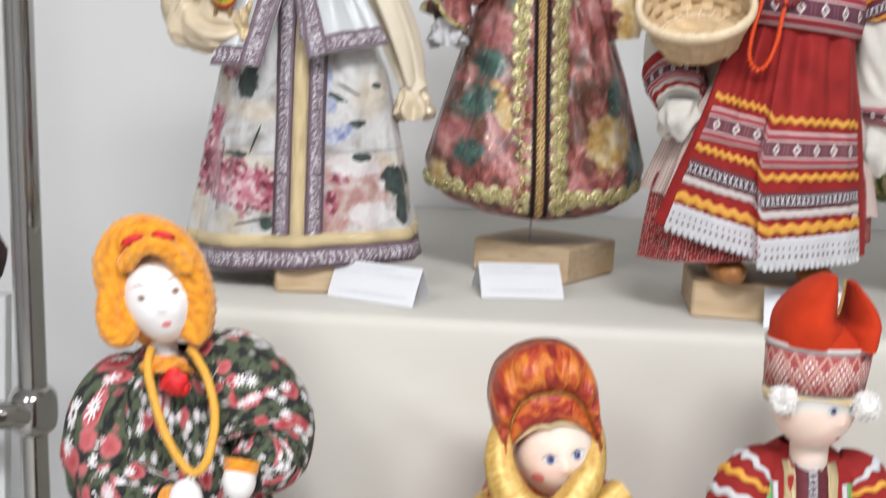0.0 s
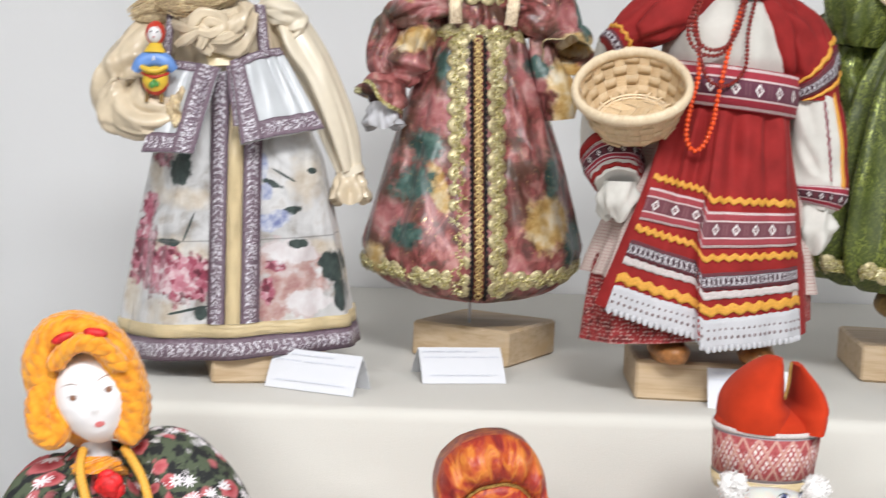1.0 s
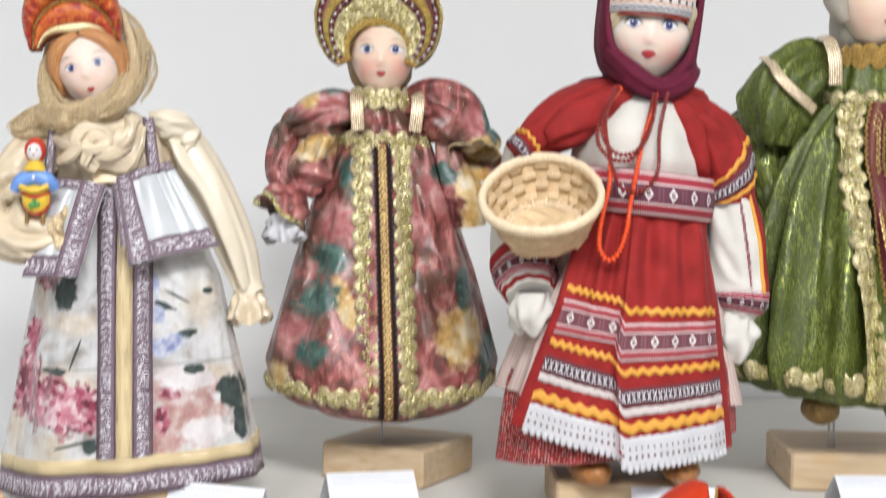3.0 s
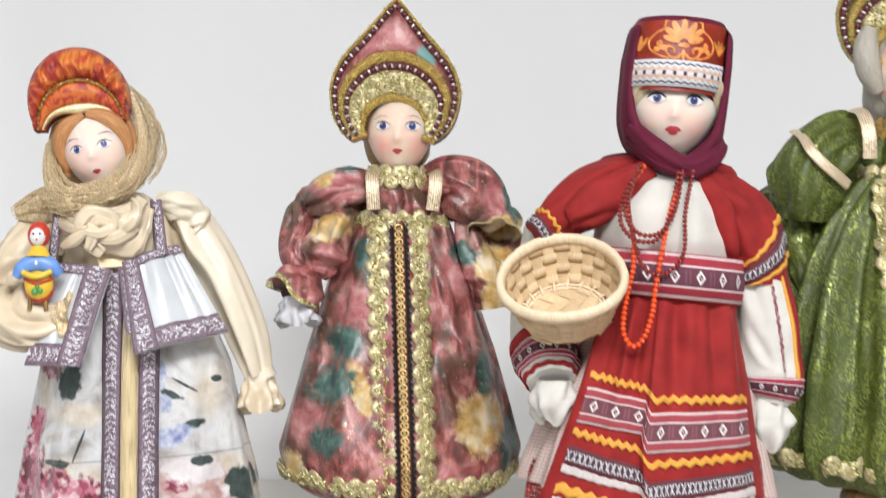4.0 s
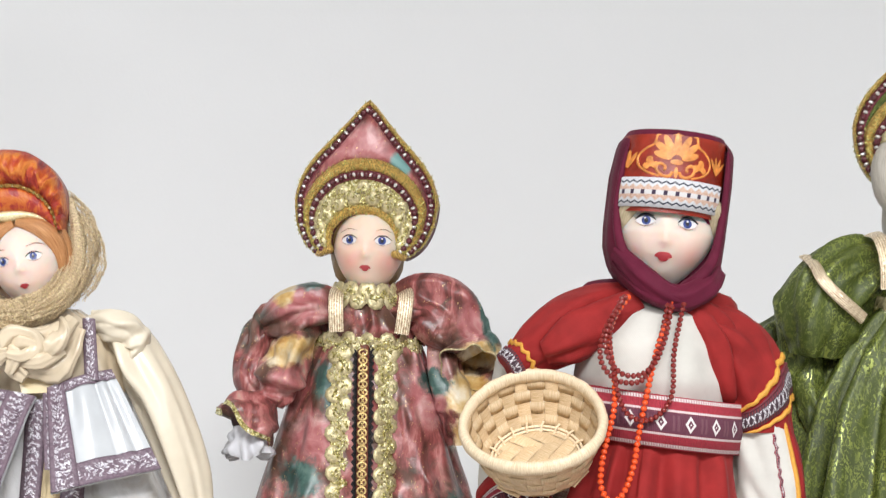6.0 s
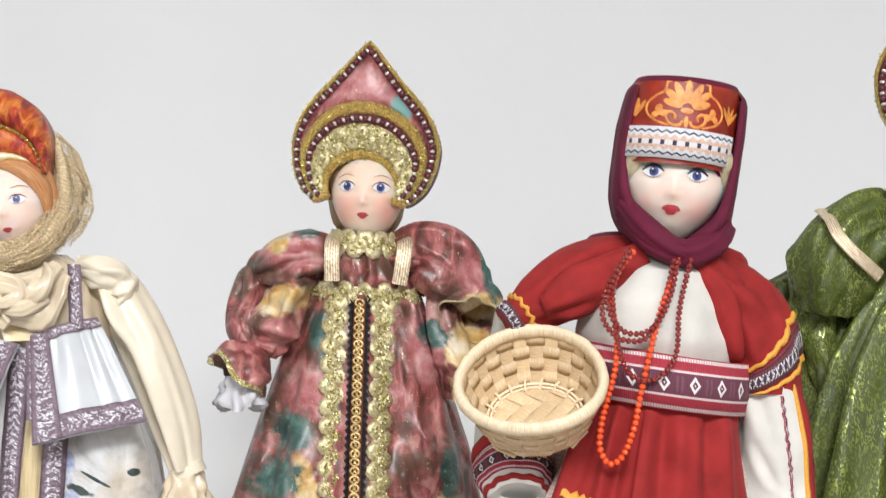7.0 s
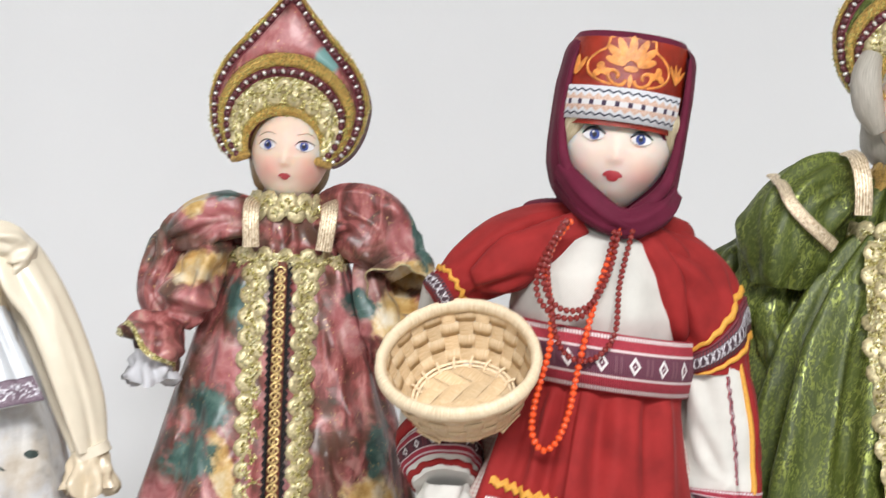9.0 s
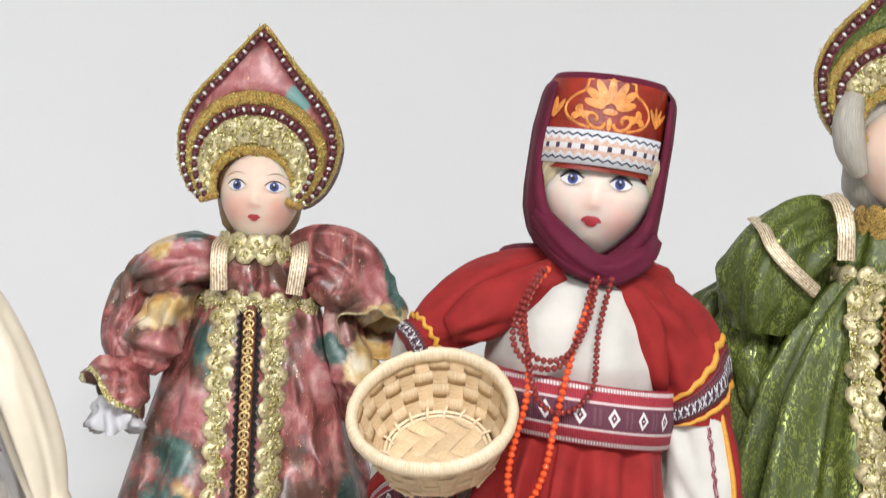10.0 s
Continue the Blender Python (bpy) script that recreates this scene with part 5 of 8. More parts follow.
class Crest:
    """A tall stiff headdress seen from the front: rings from the face opening (f = 0) to the outline (f = 1)."""

    def __init__(self, c, outline, opening, span, turn=0.0, yaw=0.0, nod=0.0, thick=0.012, curve=0.012, k=1.0):
        self.c, self.out, self.inn, self.span, self.thick, self.curve, self.k = Vector(c), outline, opening, span, thick, curve, k
        self.t = Matrix.Rotation(radians(yaw), 3, "Z") @ Matrix.Rotation(radians(turn), 3, "Y") @ Matrix.Rotation(radians(nod), 3, "X")

    def radius(self, phi, f):
        a = abs(math.degrees(phi))
        ri, ro = lerp_table(self.inn, a)[0], lerp_table(self.out, a)[0]
        return (ri + (ro - ri) * f) * self.k

    def at(self, phi, f, out=0.0):
        r = self.radius(phi, f)
        x, z = r * math.sin(phi), r * math.cos(phi)
        y = self.curve * (x / (0.06 * self.k)) ** 2 - 0.006 * self.k * math.sin(math.pi * min(1, max(0, f)))
        return self.c + self.t @ Vector((x, y - out, z))

    def widths(self, phi, side, top):
        """Edges of the rings at this angle, from widths at the side and at the top."""
        w = max(0.0, math.cos(phi))
        ws = [a + (b - a) * w for a, b in zip(side, top)]
        if len(ws) > 4:
            deep = (self.radius(phi, 1) - self.radius(phi, 0)) / self.k
            ws[4] = max(0.0004, deep - sum(ws) + ws[4])
        s = sum(ws)
        e = [0.0]
        for q in ws:
            e.append(e[-1] + q / s)
        return e

    def ring(self, sh, i, side, top, mat, out=0.0, round_=0.0, n=72, pleat=0.0, count=0):
        rows = [[], [], [], [], [], [], []]
        for j in range(n + 1):
            phi = -self.span + 2 * self.span * j / n
            e = self.widths(phi, side, top)
            a, b = e[i], e[i + 1]
            pl = pleat * math.sin(count * phi)
            for q, (f, o) in enumerate(((a, 0), (a, out), (a + (b - a) * 0.2, out + round_ * 0.7), ((a + b) / 2, out + round_ + pl), (b - (b - a) * 0.2, out + round_ * 0.7 + pl * 0.8), (b, out), (b, 0))):
                rows[q].append(self.at(phi, f, o))
        length = sum((rows[3][j + 1] - rows[3][j]).length for j in range(n))
        sh.grid(rows, mat, uv=lambda a, j: (length * j / n, a / 6))

    def back(self, sh, mat, n=72):
        rows = []
        for f, o in ((0, 0), (0, -self.thick), (0.5, -self.thick * 1.15), (1, -self.thick), (1, 0)):
            rows.append([self.at(-self.span + 2 * self.span * j / n, f, o) for j in range(n + 1)])
        sh.grid(rows, mat)

    def bristles(self, sh, i, side, top, mat, count, seed, long=0.0013):
        """Short loops of gold thread that stand out of a corded ring at both its edges."""
        rng = random.Random(seed)
        for _ in range(count):
            phi = rng.uniform(-1, 1) * self.span
            e = self.widths(phi, side, top)
            f = rng.uniform(e[i], e[i + 1])
            way = long * self.k / max(0.004, self.radius(phi, 1) - self.radius(phi, 0)) * rng.choice((-1, 1))
            turn = rng.uniform(-0.02, 0.02)
            sh.tube([self.at(phi, f, 0.0022), self.at(phi + turn * 0.5, f + 0.7 * way, 0.0036 + rng.uniform(0, 0.0012)), self.at(phi + turn, f + 1.2 * way, 0.0018)], [0.00035 * self.k] * 3, mat, n=4, steps=1)

    def beads(self, sh, i, side, top, r, mat, mat2, out, step):
        phi, k = -self.span * 0.97, 0
        while phi < self.span * 0.97:
            e = self.widths(phi, side, top)
            f = (e[i] + e[i + 1]) / 2
            p = self.at(phi, f, out)
            q = self.at(phi + 0.01, f, out)
            a = (q - p).normalized()
            b = Vector((0, -1, 0)).cross(a).normalized()
            turn = Matrix((a, a.cross(b), b)).transposed()
            if k % 2:
                sh.ball(p, (r * 0.62, r * 0.9, r * 0.85), mat, 8, 6, turn=turn)
            else:
                sh.ball(p, (r * 1.25, r, r * 1.05), mat2, 8, 6, turn=turn)
            phi += 0.01 * step / max(1e-5, (q - p).length)
            k += 1


def quad(sh, tl, tr, br, bl, mat, bulge=0.0, folds=0, deep=0.0, u0=0.0, u1=1.0, v0=0.0, v1=1.0, out=0.0, n=48, m=20, trim=False, along="u"):
    """A hanging piece of cloth between four corners; u across, v down. Sub-ranges lay ribbons on it."""
    tl, tr, br, bl = map(Vector, (tl, tr, br, bl))
    nrm = (tr - tl).cross(bl - tl).normalized()
    if nrm.y > 0:
        nrm = -nrm
    rows = []
    for i in range(m + 1):
        v = v0 + (v1 - v0) * i / m
        row = []
        for j in range(n + 1):
            u = u0 + (u1 - u0) * j / n
            p = tl.lerp(tr, u).lerp(bl.lerp(br, u), v)
            lag = u + 0.09 * math.sin(7 * u + 1) + 0.05 * math.sin(15 * u)
            d = bulge * math.sin(math.pi * u) + deep * min(1, 5 * v) * (1.25 - v) * (2 * abs(math.sin(math.pi * folds * lag + 0.5 + 0.9 * v * (1 - u))) ** 0.8 - 1) + 0.5 * deep * v * math.sin(5 * u + 2 * v)
            row.append(p + nrm * (d + out))
        rows.append(row)
    if trim:
        ln = (tr - tl).length * (u1 - u0) if along == "u" else (bl - tl).length * (v1 - v0)
        fun = (lambda i, j: (ln * j / n, i / m)) if along == "u" else (lambda i, j: (ln * i / m, j / n))
        sh.grid(rows, mat, uv=fun, flip=True)
    else:
        sh.grid(rows, mat, flip=True)
        back = [[p - nrm * 0.0015 for p in row] for row in rows]
        sh.grid(back, mat)
        edge = [row[-1] for row in rows], [row[-1] for row in back]
        sh.grid(edge, mat)
        sh.grid([rows[-1], back[-1]], mat)


# ---------------------------------------------------------------- doll in the red sarafan
def make_hat_braid():
    k = Nodes("white_braid_with_zigzag", (0.75, 0.73, 0.72), 0.8)
    u, v = k.uv()
    tri = k.m("ABSOLUTE", k.m("SUBTRACT", k.m("FRACT", k.m("DIVIDE", u, 0.0065)), 0.5))
    h = k.m("ABSOLUTE", k.m("SUBTRACT", v, 0.5))
    col = k.mix(k.step(k.m("SUBTRACT", h, k.m("MULTIPLY", tri, 0.24)), 0.17, 0.14), (0.66, 0.66, 0.68), k.ramp(k.noise(700, 2), [(0.35, (0.55, 0.34, 0.25)), (0.65, (0.68, 0.5, 0.4))]))
    col = k.mix(k.step(k.m("ABSOLUTE", k.m("SUBTRACT", h, k.m("ADD", 0.31, k.m("MULTIPLY", tri, 0.16)))), 0.035, 0.02), col, (0.02, 0.025, 0.05))
    col = k.mix(k.step(h, 0.085, 0.075), col, (0.66, 0.64, 0.64))
    dot = k.m("MAXIMUM", k.m("MULTIPLY", k.m("ABSOLUTE", k.m("SUBTRACT", k.m("FRACT", k.m("DIVIDE", u, 0.0088)), 0.5)), 4.2), k.m("MULTIPLY", h, 9.0))
    col = k.mix(k.step(dot, 0.75, 0.65), col, (0.05, 0.03, 0.06))
    k.set("Base Color", col)
    k.bump(k.m("ADD", k.m("SINE", k.m("MULTIPLY", u, 5000.0)), k.noise(800, 2)), 0.4, 0.0008)
    return k.mat


M["braid"] = make_hat_braid()


def red_doll():
    cx, cy = 0.325, 1.30
    sh = Shape((cx, cy, SHELF))

    def L(x, y, z):
        return Vector((cx + x, cy + y, SHELF + z))

    # bast shoes and legs
    for x, yaw in ((-0.036, 12), (0.046, -10)):
        t = Matrix.Rotation(radians(yaw), 3, "Z")
        sh.ball(L(x, -0.036, 0.0485), (0.017, 0.03, 0.0125), M["bast"], 16, 10, turn=t, wob=0.12, freq=120)
        sh.tube([L(x, -0.02, 0.05), L(x * 0.9, -0.005, 0.1)], [0.013, 0.013], M["white_linen"], n=10)
    # underskirts
    red = Skirt(cx, cy, 0, [(0.066, -0.004, 0.108, 0.074), (0.13, -0.002, 0.1, 0.068), (0.28, 0.01, 0.05, 0.04)], lambda a: 0.014 * math.sin(a), 11, 0.03, 0.6)
    red.body(sh, M["red_print"], high=0.14, nv=10)
    pale = Skirt(cx, cy, 0, [(0.106, -0.001, 0.109, 0.074), (0.2, 0.003, 0.082, 0.06), (0.29, 0.012, 0.05, 0.04)], lambda a: -0.006 * math.sin(a) + 0.004, 10, 0.05, 0.2)
    pale.body(sh, M["checks"])

    # apron: two panels, the right one lapping over the left at a standing fold
    def z_of(c):
        return 0.071 + (600 - c) * 0.000245

    def line(levels, s):
        l, ml, mr, r = levels
        if s < 0.44:
            return z_of(l + (ml - l) * s / 0.44)
        if s < 0.47:
            return z_of(ml + (mr - ml) * (s - 0.44) / 0.03)
        return z_of(mr + (r - mr) * (s - 0.47) / 0.53)

    skirt = Skirt(cx, cy, 0, [(0.06, -0.012, 0.112, 0.08), (0.2, 0.0, 0.084, 0.066), (0.29, 0.012, 0.054, 0.046)], folds=7, deep=0.0)

    def apron(s, z, out=0.0):
        t = max(0.0, min(1.0, (0.283 - z) / 0.21))
        xl = -0.036 - 0.073 * t
        xr = 0.062 + 0.024 * t
        xf = -0.004 - 0.02 * min(1, t * 1.6) + 0.006 * max(0, t - 0.6)
        x = xl + (xf - xl) * s / 0.455 if s < 0.455 else xf + (xr - xf) * (s - 0.455) / 0.545
        lap = 0.0
        if s >= 0.455:
            lap = 0.011 * min(1, t * 2.5) * math.exp(-(s - 0.455) / 0.16)
        else:
            lap = -0.004 * t * math.exp(-(0.455 - s) / 0.1)
        ripple = (0.0045 * math.sin(9.5 * math.pi * s + 0.5) + 0.002 * math.sin(17 * math.pi * s)) * (0.22 + 0.78 * math.exp(-((t - 0.18) / 0.24) ** 2)) * min(1, t * 9)
        return skirt.front(x, z, 0.007 + lap + ripple + out)

    S = sorted([i / 80 for i in range(81)] + [0.4549, 0.4551, 0.44, 0.47])
    top = (-272, -272, -272, -272)
    foot = (518, 600, 640, 604)

    def between(a, b, m, mat, out=0.0, s0=0.0, s1=1.0, wave=0.0, per=0.0085, edge=False):
        ss = [s0] + [s for s in S if s0 < s < s1] + [s1]
        rows = []
        prof = [(i / m, out) for i in range(m + 1)]
        if edge:
            prof = [(0, 0)] + prof + [(1, 0)]
        for f, o in prof:
            row = []
            for s in ss:
                za, zb = line(a, s), line(b, s)
                z = za + (zb - za) * f
                if wave:
                    z += wave * math.sin(2 * math.pi * (s * 0.17) / per)
                row.append(apron(s, z, o))
            rows.append(row)
        lens = [0.0]
        mid = rows[len(rows) // 2]
        for p, q in zip(mid, mid[1:]):
            lens.append(lens[-1] + (q - p).length)
        fs = [f for f, o in prof]
        sh.grid(rows, mat, uv=lambda i, j: (lens[j], fs[i]) if edge else (lens[j], 0.2 * fs[i]), flip=True)

    between(top, foot, 40, M["red_cotton"])
    between((16, 61, 90, 101), (36, 81, 111, 123), 3, M["yellow_braid"], 0.0016, 0.055, 0.945, 0.0016, edge=True)
    between((62, 105, 140, 145), (188, 222, 278, 268), 6, M["pink_band"], 0.0009, 0.055, 0.945, edge=True)
    between((205, 259, 302, 287), (226, 280, 324, 308), 3, M["yellow_braid"], 0.0016, 0.055, 0.945, 0.0016, edge=True)
    between((258, 325, 368, 342), (320, 388, 432, 400), 4, M["black_band"], 0.0009, 0.055, 0.945, edge=True)
    between((322, 390, 436, 404), (350, 414, 464, 430), 3, M["grey_band"], 0.0013, 0.055, 0.945, 0.0005, edge=True)
    between((382, 459, 487, 453), (416, 492, 521, 485), 3, M["yellow_braid"], 0.0016, 0.055, 0.945, 0.0016, 0.011, edge=True)
    between((428, 505, 536, 498), (524, 606, 646, 610), 6, M["white_lace"], 0.0012, 0.055, 0.945, 0.0006, 0.006, edge=True)
    # holes of the lace, as dark dots for their shade, and its picots
    for k in range(34):
        s = 0.07 + 0.86 * k / 33
        for lev, r in (((462, 537, 574, 540), 0.001), ((488, 566, 604, 570), 0.0014), ((522, 604, 644, 608), 0.0026)):
            p = apron(s, line(lev, s), 0.0016)
            sh.ball(p, (r, 0.0006, r * 1.2), M["lace_eye"] if r < 0.002 else M["white_lace"], 7, 5)
    # body, belt
    body = Skirt(cx, cy, 0, [(0.27, 0.012, 0.05, 0.046), (0.3, 0.01, 0.056, 0.05), (0.322, 0.008, 0.06, 0.056), (0.348, 0.008, 0.056, 0.055), (0.372, 0.012, 0.046, 0.045), (0.384, 0.012, 0.026, 0.028)], folds=5, deep=0.02)
    body.body(sh, M["white_linen"])
    Skirt(cx, cy, 0, [(0.26, 0.012, 0.053, 0.05), (0.33, 0.01, 0.0585, 0.0545)], folds=1, deep=0.0).band(sh, 0.2735, 0.312, M["belt_band"], 0.0125, wave=-0.006, count=1)
    # sleeves: red above, banded at the elbow, white below
    up = Limb([L(0.016, 0.004, 0.384), L(0.048, -0.002, 0.366), L(0.067, -0.006, 0.349), L(0.08, -0.008, 0.328), L(0.0885, -0.008, 0.306), L(0.0905, -0.008, 0.286)], [0.012, (0.021, 0.024), (0.0305, 0.031), (0.0305, 0.031), (0.0275, 0.029), (0.025, 0.026)], 6, 0.05, 0.05, 45, crumple=(16, 0.002), along=0.85, folds=((0.05, -0.6, 0.6, -0.9, 0.006, 0.004), (0.0, 0.1, 0.5, 0.3, 0.006, 0.003), (0.2, -0.2, 0.75, -0.55, 0.007, -0.003)))
    up.body(sh, M["red_cotton"])
    up.band(sh, 0.7, 0.735, M["yellow_braid"], 0.0016, wave=0.007, count=18, slant=0.13)
    up.band(sh, 0.775, 0.905, M["black_band"], 0.0013, slant=0.13)
    up.band(sh, 0.755, 0.775, M["maroon_band"], 0.0014, slant=0.13)
    up.band(sh, 0.92, 0.95, M["yellow_braid"], 0.0016, wave=0.005, count=18, slant=0.13)
    low = Limb([L(0.0905, -0.008, 0.294), L(0.096, -0.009, 0.262), L(0.102, -0.01, 0.225), L(0.103, -0.012, 0.202), L(0.1, -0.013, 0.184)], [0.0245, (0.0265, 0.025), (0.0275, 0.025), (0.0255, 0.024), (0.016, 0.016)], 5, 0.06, 0.06, 46, crumple=(18, 0.0024), along=0.8)
    low.body(sh, M["white_linen"])
    for q in range(5):
        low.strip(sh, 0.66 + 0.3 * q, 0.97 + 0.3 * q, 0.0, 0.72, M["red_cotton"], 0.0012)
    low.strip(sh, 0.58, 0.7, 0.0, 0.72, M["yellow_braid"], 0.0016, wave=0.035, count=12)
    low.strip(sh, 0.12, 0.2, 0.1, 0.66, M["cuff_band"], 0.0012, wave=0.03, count=10)
    low.band(sh, 0.71, 0.93, M["cuff_band"], 0.0018)
    frill(sh, L(0.1, -0.014, 0.188), (-0.02, -0.05, -1), 0.014, 0.021, 0.042, M["white_linen"], 8, 0.18, close=0.5)
    arm = Limb([L(0.004, 0.004, 0.385), L(-0.032, 0.0, 0.3725), L(-0.058, -0.004, 0.3585), L(-0.08, -0.01, 0.345), L(-0.094, -0.014, 0.335), L(-0.106, -0.016, 0.327)], [0.012, (0.0215, 0.025), (0.0265, 0.027), (0.0215, 0.023), (0.0145, 0.016), (0.0105, 0.011)], 6, 0.05, 0.05, 47, crumple=(14, 0.002), along=0.85, folds=((0.02, 0.2, 0.6, 0.5, 0.006, 0.004), (0.05, -0.5, 0.55, -0.3, 0.006, 0.003)))
    arm.body(sh, M["red_cotton"])
    arm.band(sh, 0.78, 0.81, M["yellow_braid"], 0.0015, wave=0.012, count=12)
    arm.band(sh, 0.86, 1.0, M["black_band"], 0.0014)
    fore = Limb([L(-0.1, -0.004, 0.334), L(-0.1, 0.022, 0.3), L(-0.098, 0.02, 0.255), L(-0.094, -0.012, 0.222), L(-0.092, -0.03, 0.202)], [0.012, 0.015, (0.022, 0.022), 0.027, 0.02], 6, 0.05, 0.06)
    fore.body(sh, M["white_linen"])
    fore.band(sh, 0.66, 0.72, M["red_cotton"], 0.0016)
    fore.band(sh, 0.74, 0.88, M["cuff_band"], 0.0018)
    fore.band(sh, 0.92, 0.96, M["red_cotton"], 0.0016, wave=0.006, count=12)
    frill(sh, L(-0.091, -0.031, 0.204), (0.0, -0.05, -1), 0.015, 0.02, 0.034, M["white_linen"], 8, 0.18, close=0.5)
    cape = Limb([L(0.024, -0.026, 0.381), L(0.042, -0.028, 0.364), L(0.053, -0.024, 0.344), L(0.06, -0.018, 0.322), L(0.064, -0.01, 0.308)], [(0.010, 0.011), (0.0165, 0.016), (0.019, 0.019), (0.016, 0.018), (0.008, 0.01)], 5, 0.09, 0.07, 31, crumple=(10, 0.0022), along=0.9)
    cape.body(sh, M["red_cotton"])
    cape = Limb([L(-0.010, -0.024, 0.382), L(-0.038, -0.028, 0.364), L(-0.06, -0.026, 0.35), L(-0.078, -0.022, 0.342)], [(0.010, 0.012), (0.016, 0.015), (0.018, 0.017), (0.012, 0.013)], 5, 0.09, 0.07, 32, crumple=(10, 0.0022), along=0.9)
    cape.body(sh, M["red_cotton"])
    # head, hat and scarf lean a little
    first_of_head = len(sh.v)
    head = Head(L(0.012, -0.004, 0.438), (0.0395, 0.037, 0.043), yaw=-9, taper=0.26, nose=(0.0, -0.0065, 0.0036), lips=-0.018)
    head.body(sh, M["skin_pale"])
    for s in (-1, 1):
        head.eye(sh, 0.016 * s, 0.0078, 0.0053, side=-s, lash=0.22)
        head.stroke(sh, [(0.008 * s, 0.0185), (0.017 * s, 0.0205), (0.026 * s, 0.0175)], 0.0003, M["brow"])
    head.mouth(sh, 0.0, -0.018, 0.0066)
    for s in (-1, 1):
        sh.tube([L(0.012 + 0.027 * s, -0.0275, 0.466), L(0.012 + 0.033 * s, -0.019, 0.45), L(0.012 + 0.0365 * s, -0.009, 0.43)], [0.0075, 0.008, 0.003], M["blond"], n=12)
        sh.ball(L(0.012 + 0.0315 * s, -0.018, 0.459), (0.0095, 0.0145, 0.0115), M["blond"], 18, 12, wob=0.06, freq=200)
    # hat
    hat = Skirt(cx, cy - 0.004, 0, [(0.452, 0.010, 0.0415, 0.041), (0.48, 0.012, 0.0425, 0.04), (0.512, 0.0145, 0.0405, 0.038), (0.5165, 0.0145, 0.0375, 0.035)], folds=1, deep=0.0)
    rows = [[hat.at(2 * math.pi * j / 60, z) for j in range(60)] for z in (0.452, 0.46, 0.47, 0.48, 0.49, 0.5, 0.512, 0.5145, 0.5165)]
    sh.grid(rows[:7], M["hat_satin"], loop=True)
    sh.grid(rows[6:], M["maroon"], loop=True)
    sh.fan(rows[-1], L(0.0145, -0.004, 0.5175), M["maroon"])
    hat.band(sh, 0.4555, 0.478, M["braid"], 0.0024, -1.1, 0.92)

    def motif(x, z, a, b, turn=0.0, out=0.0008):
        ct, st = math.cos(radians(turn)), math.sin(radians(turn))
        ring = []
        for j in range(14):
            q = 2 * math.pi * j / 14
            u, v = a * math.cos(q), b * math.sin(q)
            ring.append(hat.front(0.0085 + x + u * ct - v * st, z + u * st + v * ct, out))
        sh.fan(ring, hat.front(0.0085 + x, z, out + 0.0004), M["hat_orange"])

    def line_motif(pts, w):
        sh.tube([hat.front(0.0085 + x, z, -0.0003) for x, z in pts], [w] * len(pts), M["hat_orange"], n=6, steps=4)

    for k, ang in enumerate((-72, -50, -27, 0, 27, 50, 72)):
        r = 0.0125 if abs(ang) < 60 else 0.0105
        motif(math.sin(radians(ang)) * r, 0.4925 + math.cos(radians(ang)) * r, 0.0028, 0.0088 if abs(ang) < 60 else 0.0068, -ang)
    motif(0, 0.491, 0.0048, 0.0022)
    motif(0, 0.483, 0.0016, 0.0045)
    for s in (-1, 1):
        pts = []
        for q in range(14):
            a = 0.55 * q
            r = 0.0072 * (1 - q / 15)
            pts.append((s * (0.0098 - r * math.cos(a) * 1.0), 0.4858 - r * math.sin(a + 0.3)))
        line_motif(pts, 0.0014)
        for da, dz in ((0, 0), (0.003, -0.002), (-0.003, -0.001), (0.001, 0.003)):
            motif(s * (0.018 + da), 0.489 + dz, 0.0022, 0.0028, 30 * s)
        line_motif([(s * 0.015, 0.5115), (s * 0.0165, 0.5045), (s * 0.0215, 0.501), (s * 0.0265, 0.495), (s * 0.0265, 0.488), (s * 0.021, 0.4825), (s * 0.012, 0.4795)], 0.0011)
        line_motif([(0.0, 0.512), (s * 0.015, 0.5115)], 0.0008)
        for a in (-25, -5, 15, 35):
            motif(s * (0.0325 + 0.006 * math.sin(radians(a))), 0.4835 + 0.009 * math.cos(radians(a)), 0.0013, 0.0068, -a * s)
    # headscarf over the hat and under the chin
    edge = [(0.384, 0.05), (0.394, 0.22), (0.405, 0.54), (0.418, 0.8), (0.44, 0.96), (0.46, 1.02), (0.52, 1.0)]
    scarf = Skirt(cx, cy, 0, [(0.378, 0.022, 0.024, 0.03), (0.392, 0.019, 0.034, 0.037), (0.41, 0.0155, 0.0435, 0.043), (0.425, 0.0135, 0.0465, 0.0445), (0.44, 0.0135, 0.0475, 0.045), (0.48, 0.0145, 0.048, 0.046), (0.504, 0.016, 0.046, 0.0435), (0.511, 0.016, 0.0435, 0.0395), (0.516, 0.016, 0.0375, 0.034)], folds=9, deep=0.016, seed=1.0)
    for out, fl in ((0.0, False), (-0.003, True)):
        rows = []
        for i in range(30):
            z = 0.38 + (0.514 - 0.38) * i / 29
            a0 = lerp_table(edge, z)[0]
            rows.append([scarf.at(a0 - 0.1 + (2 * math.pi - 2 * a0) * j / 70, z, out) for j in range(71)])
        sh.grid(rows, M["maroon"], flip=fl)
    sh.ball(L(0.014, 0.007, 0.44), (0.0445, 0.037, 0.05), M["maroon"], 24, 16)
    sh.tube([L(0.0145, 0.004, 0.45), L(0.0155, 0.003, 0.5)], [(0.0445, 0.0405), (0.0425, 0.0385)], M["maroon"], n=40)
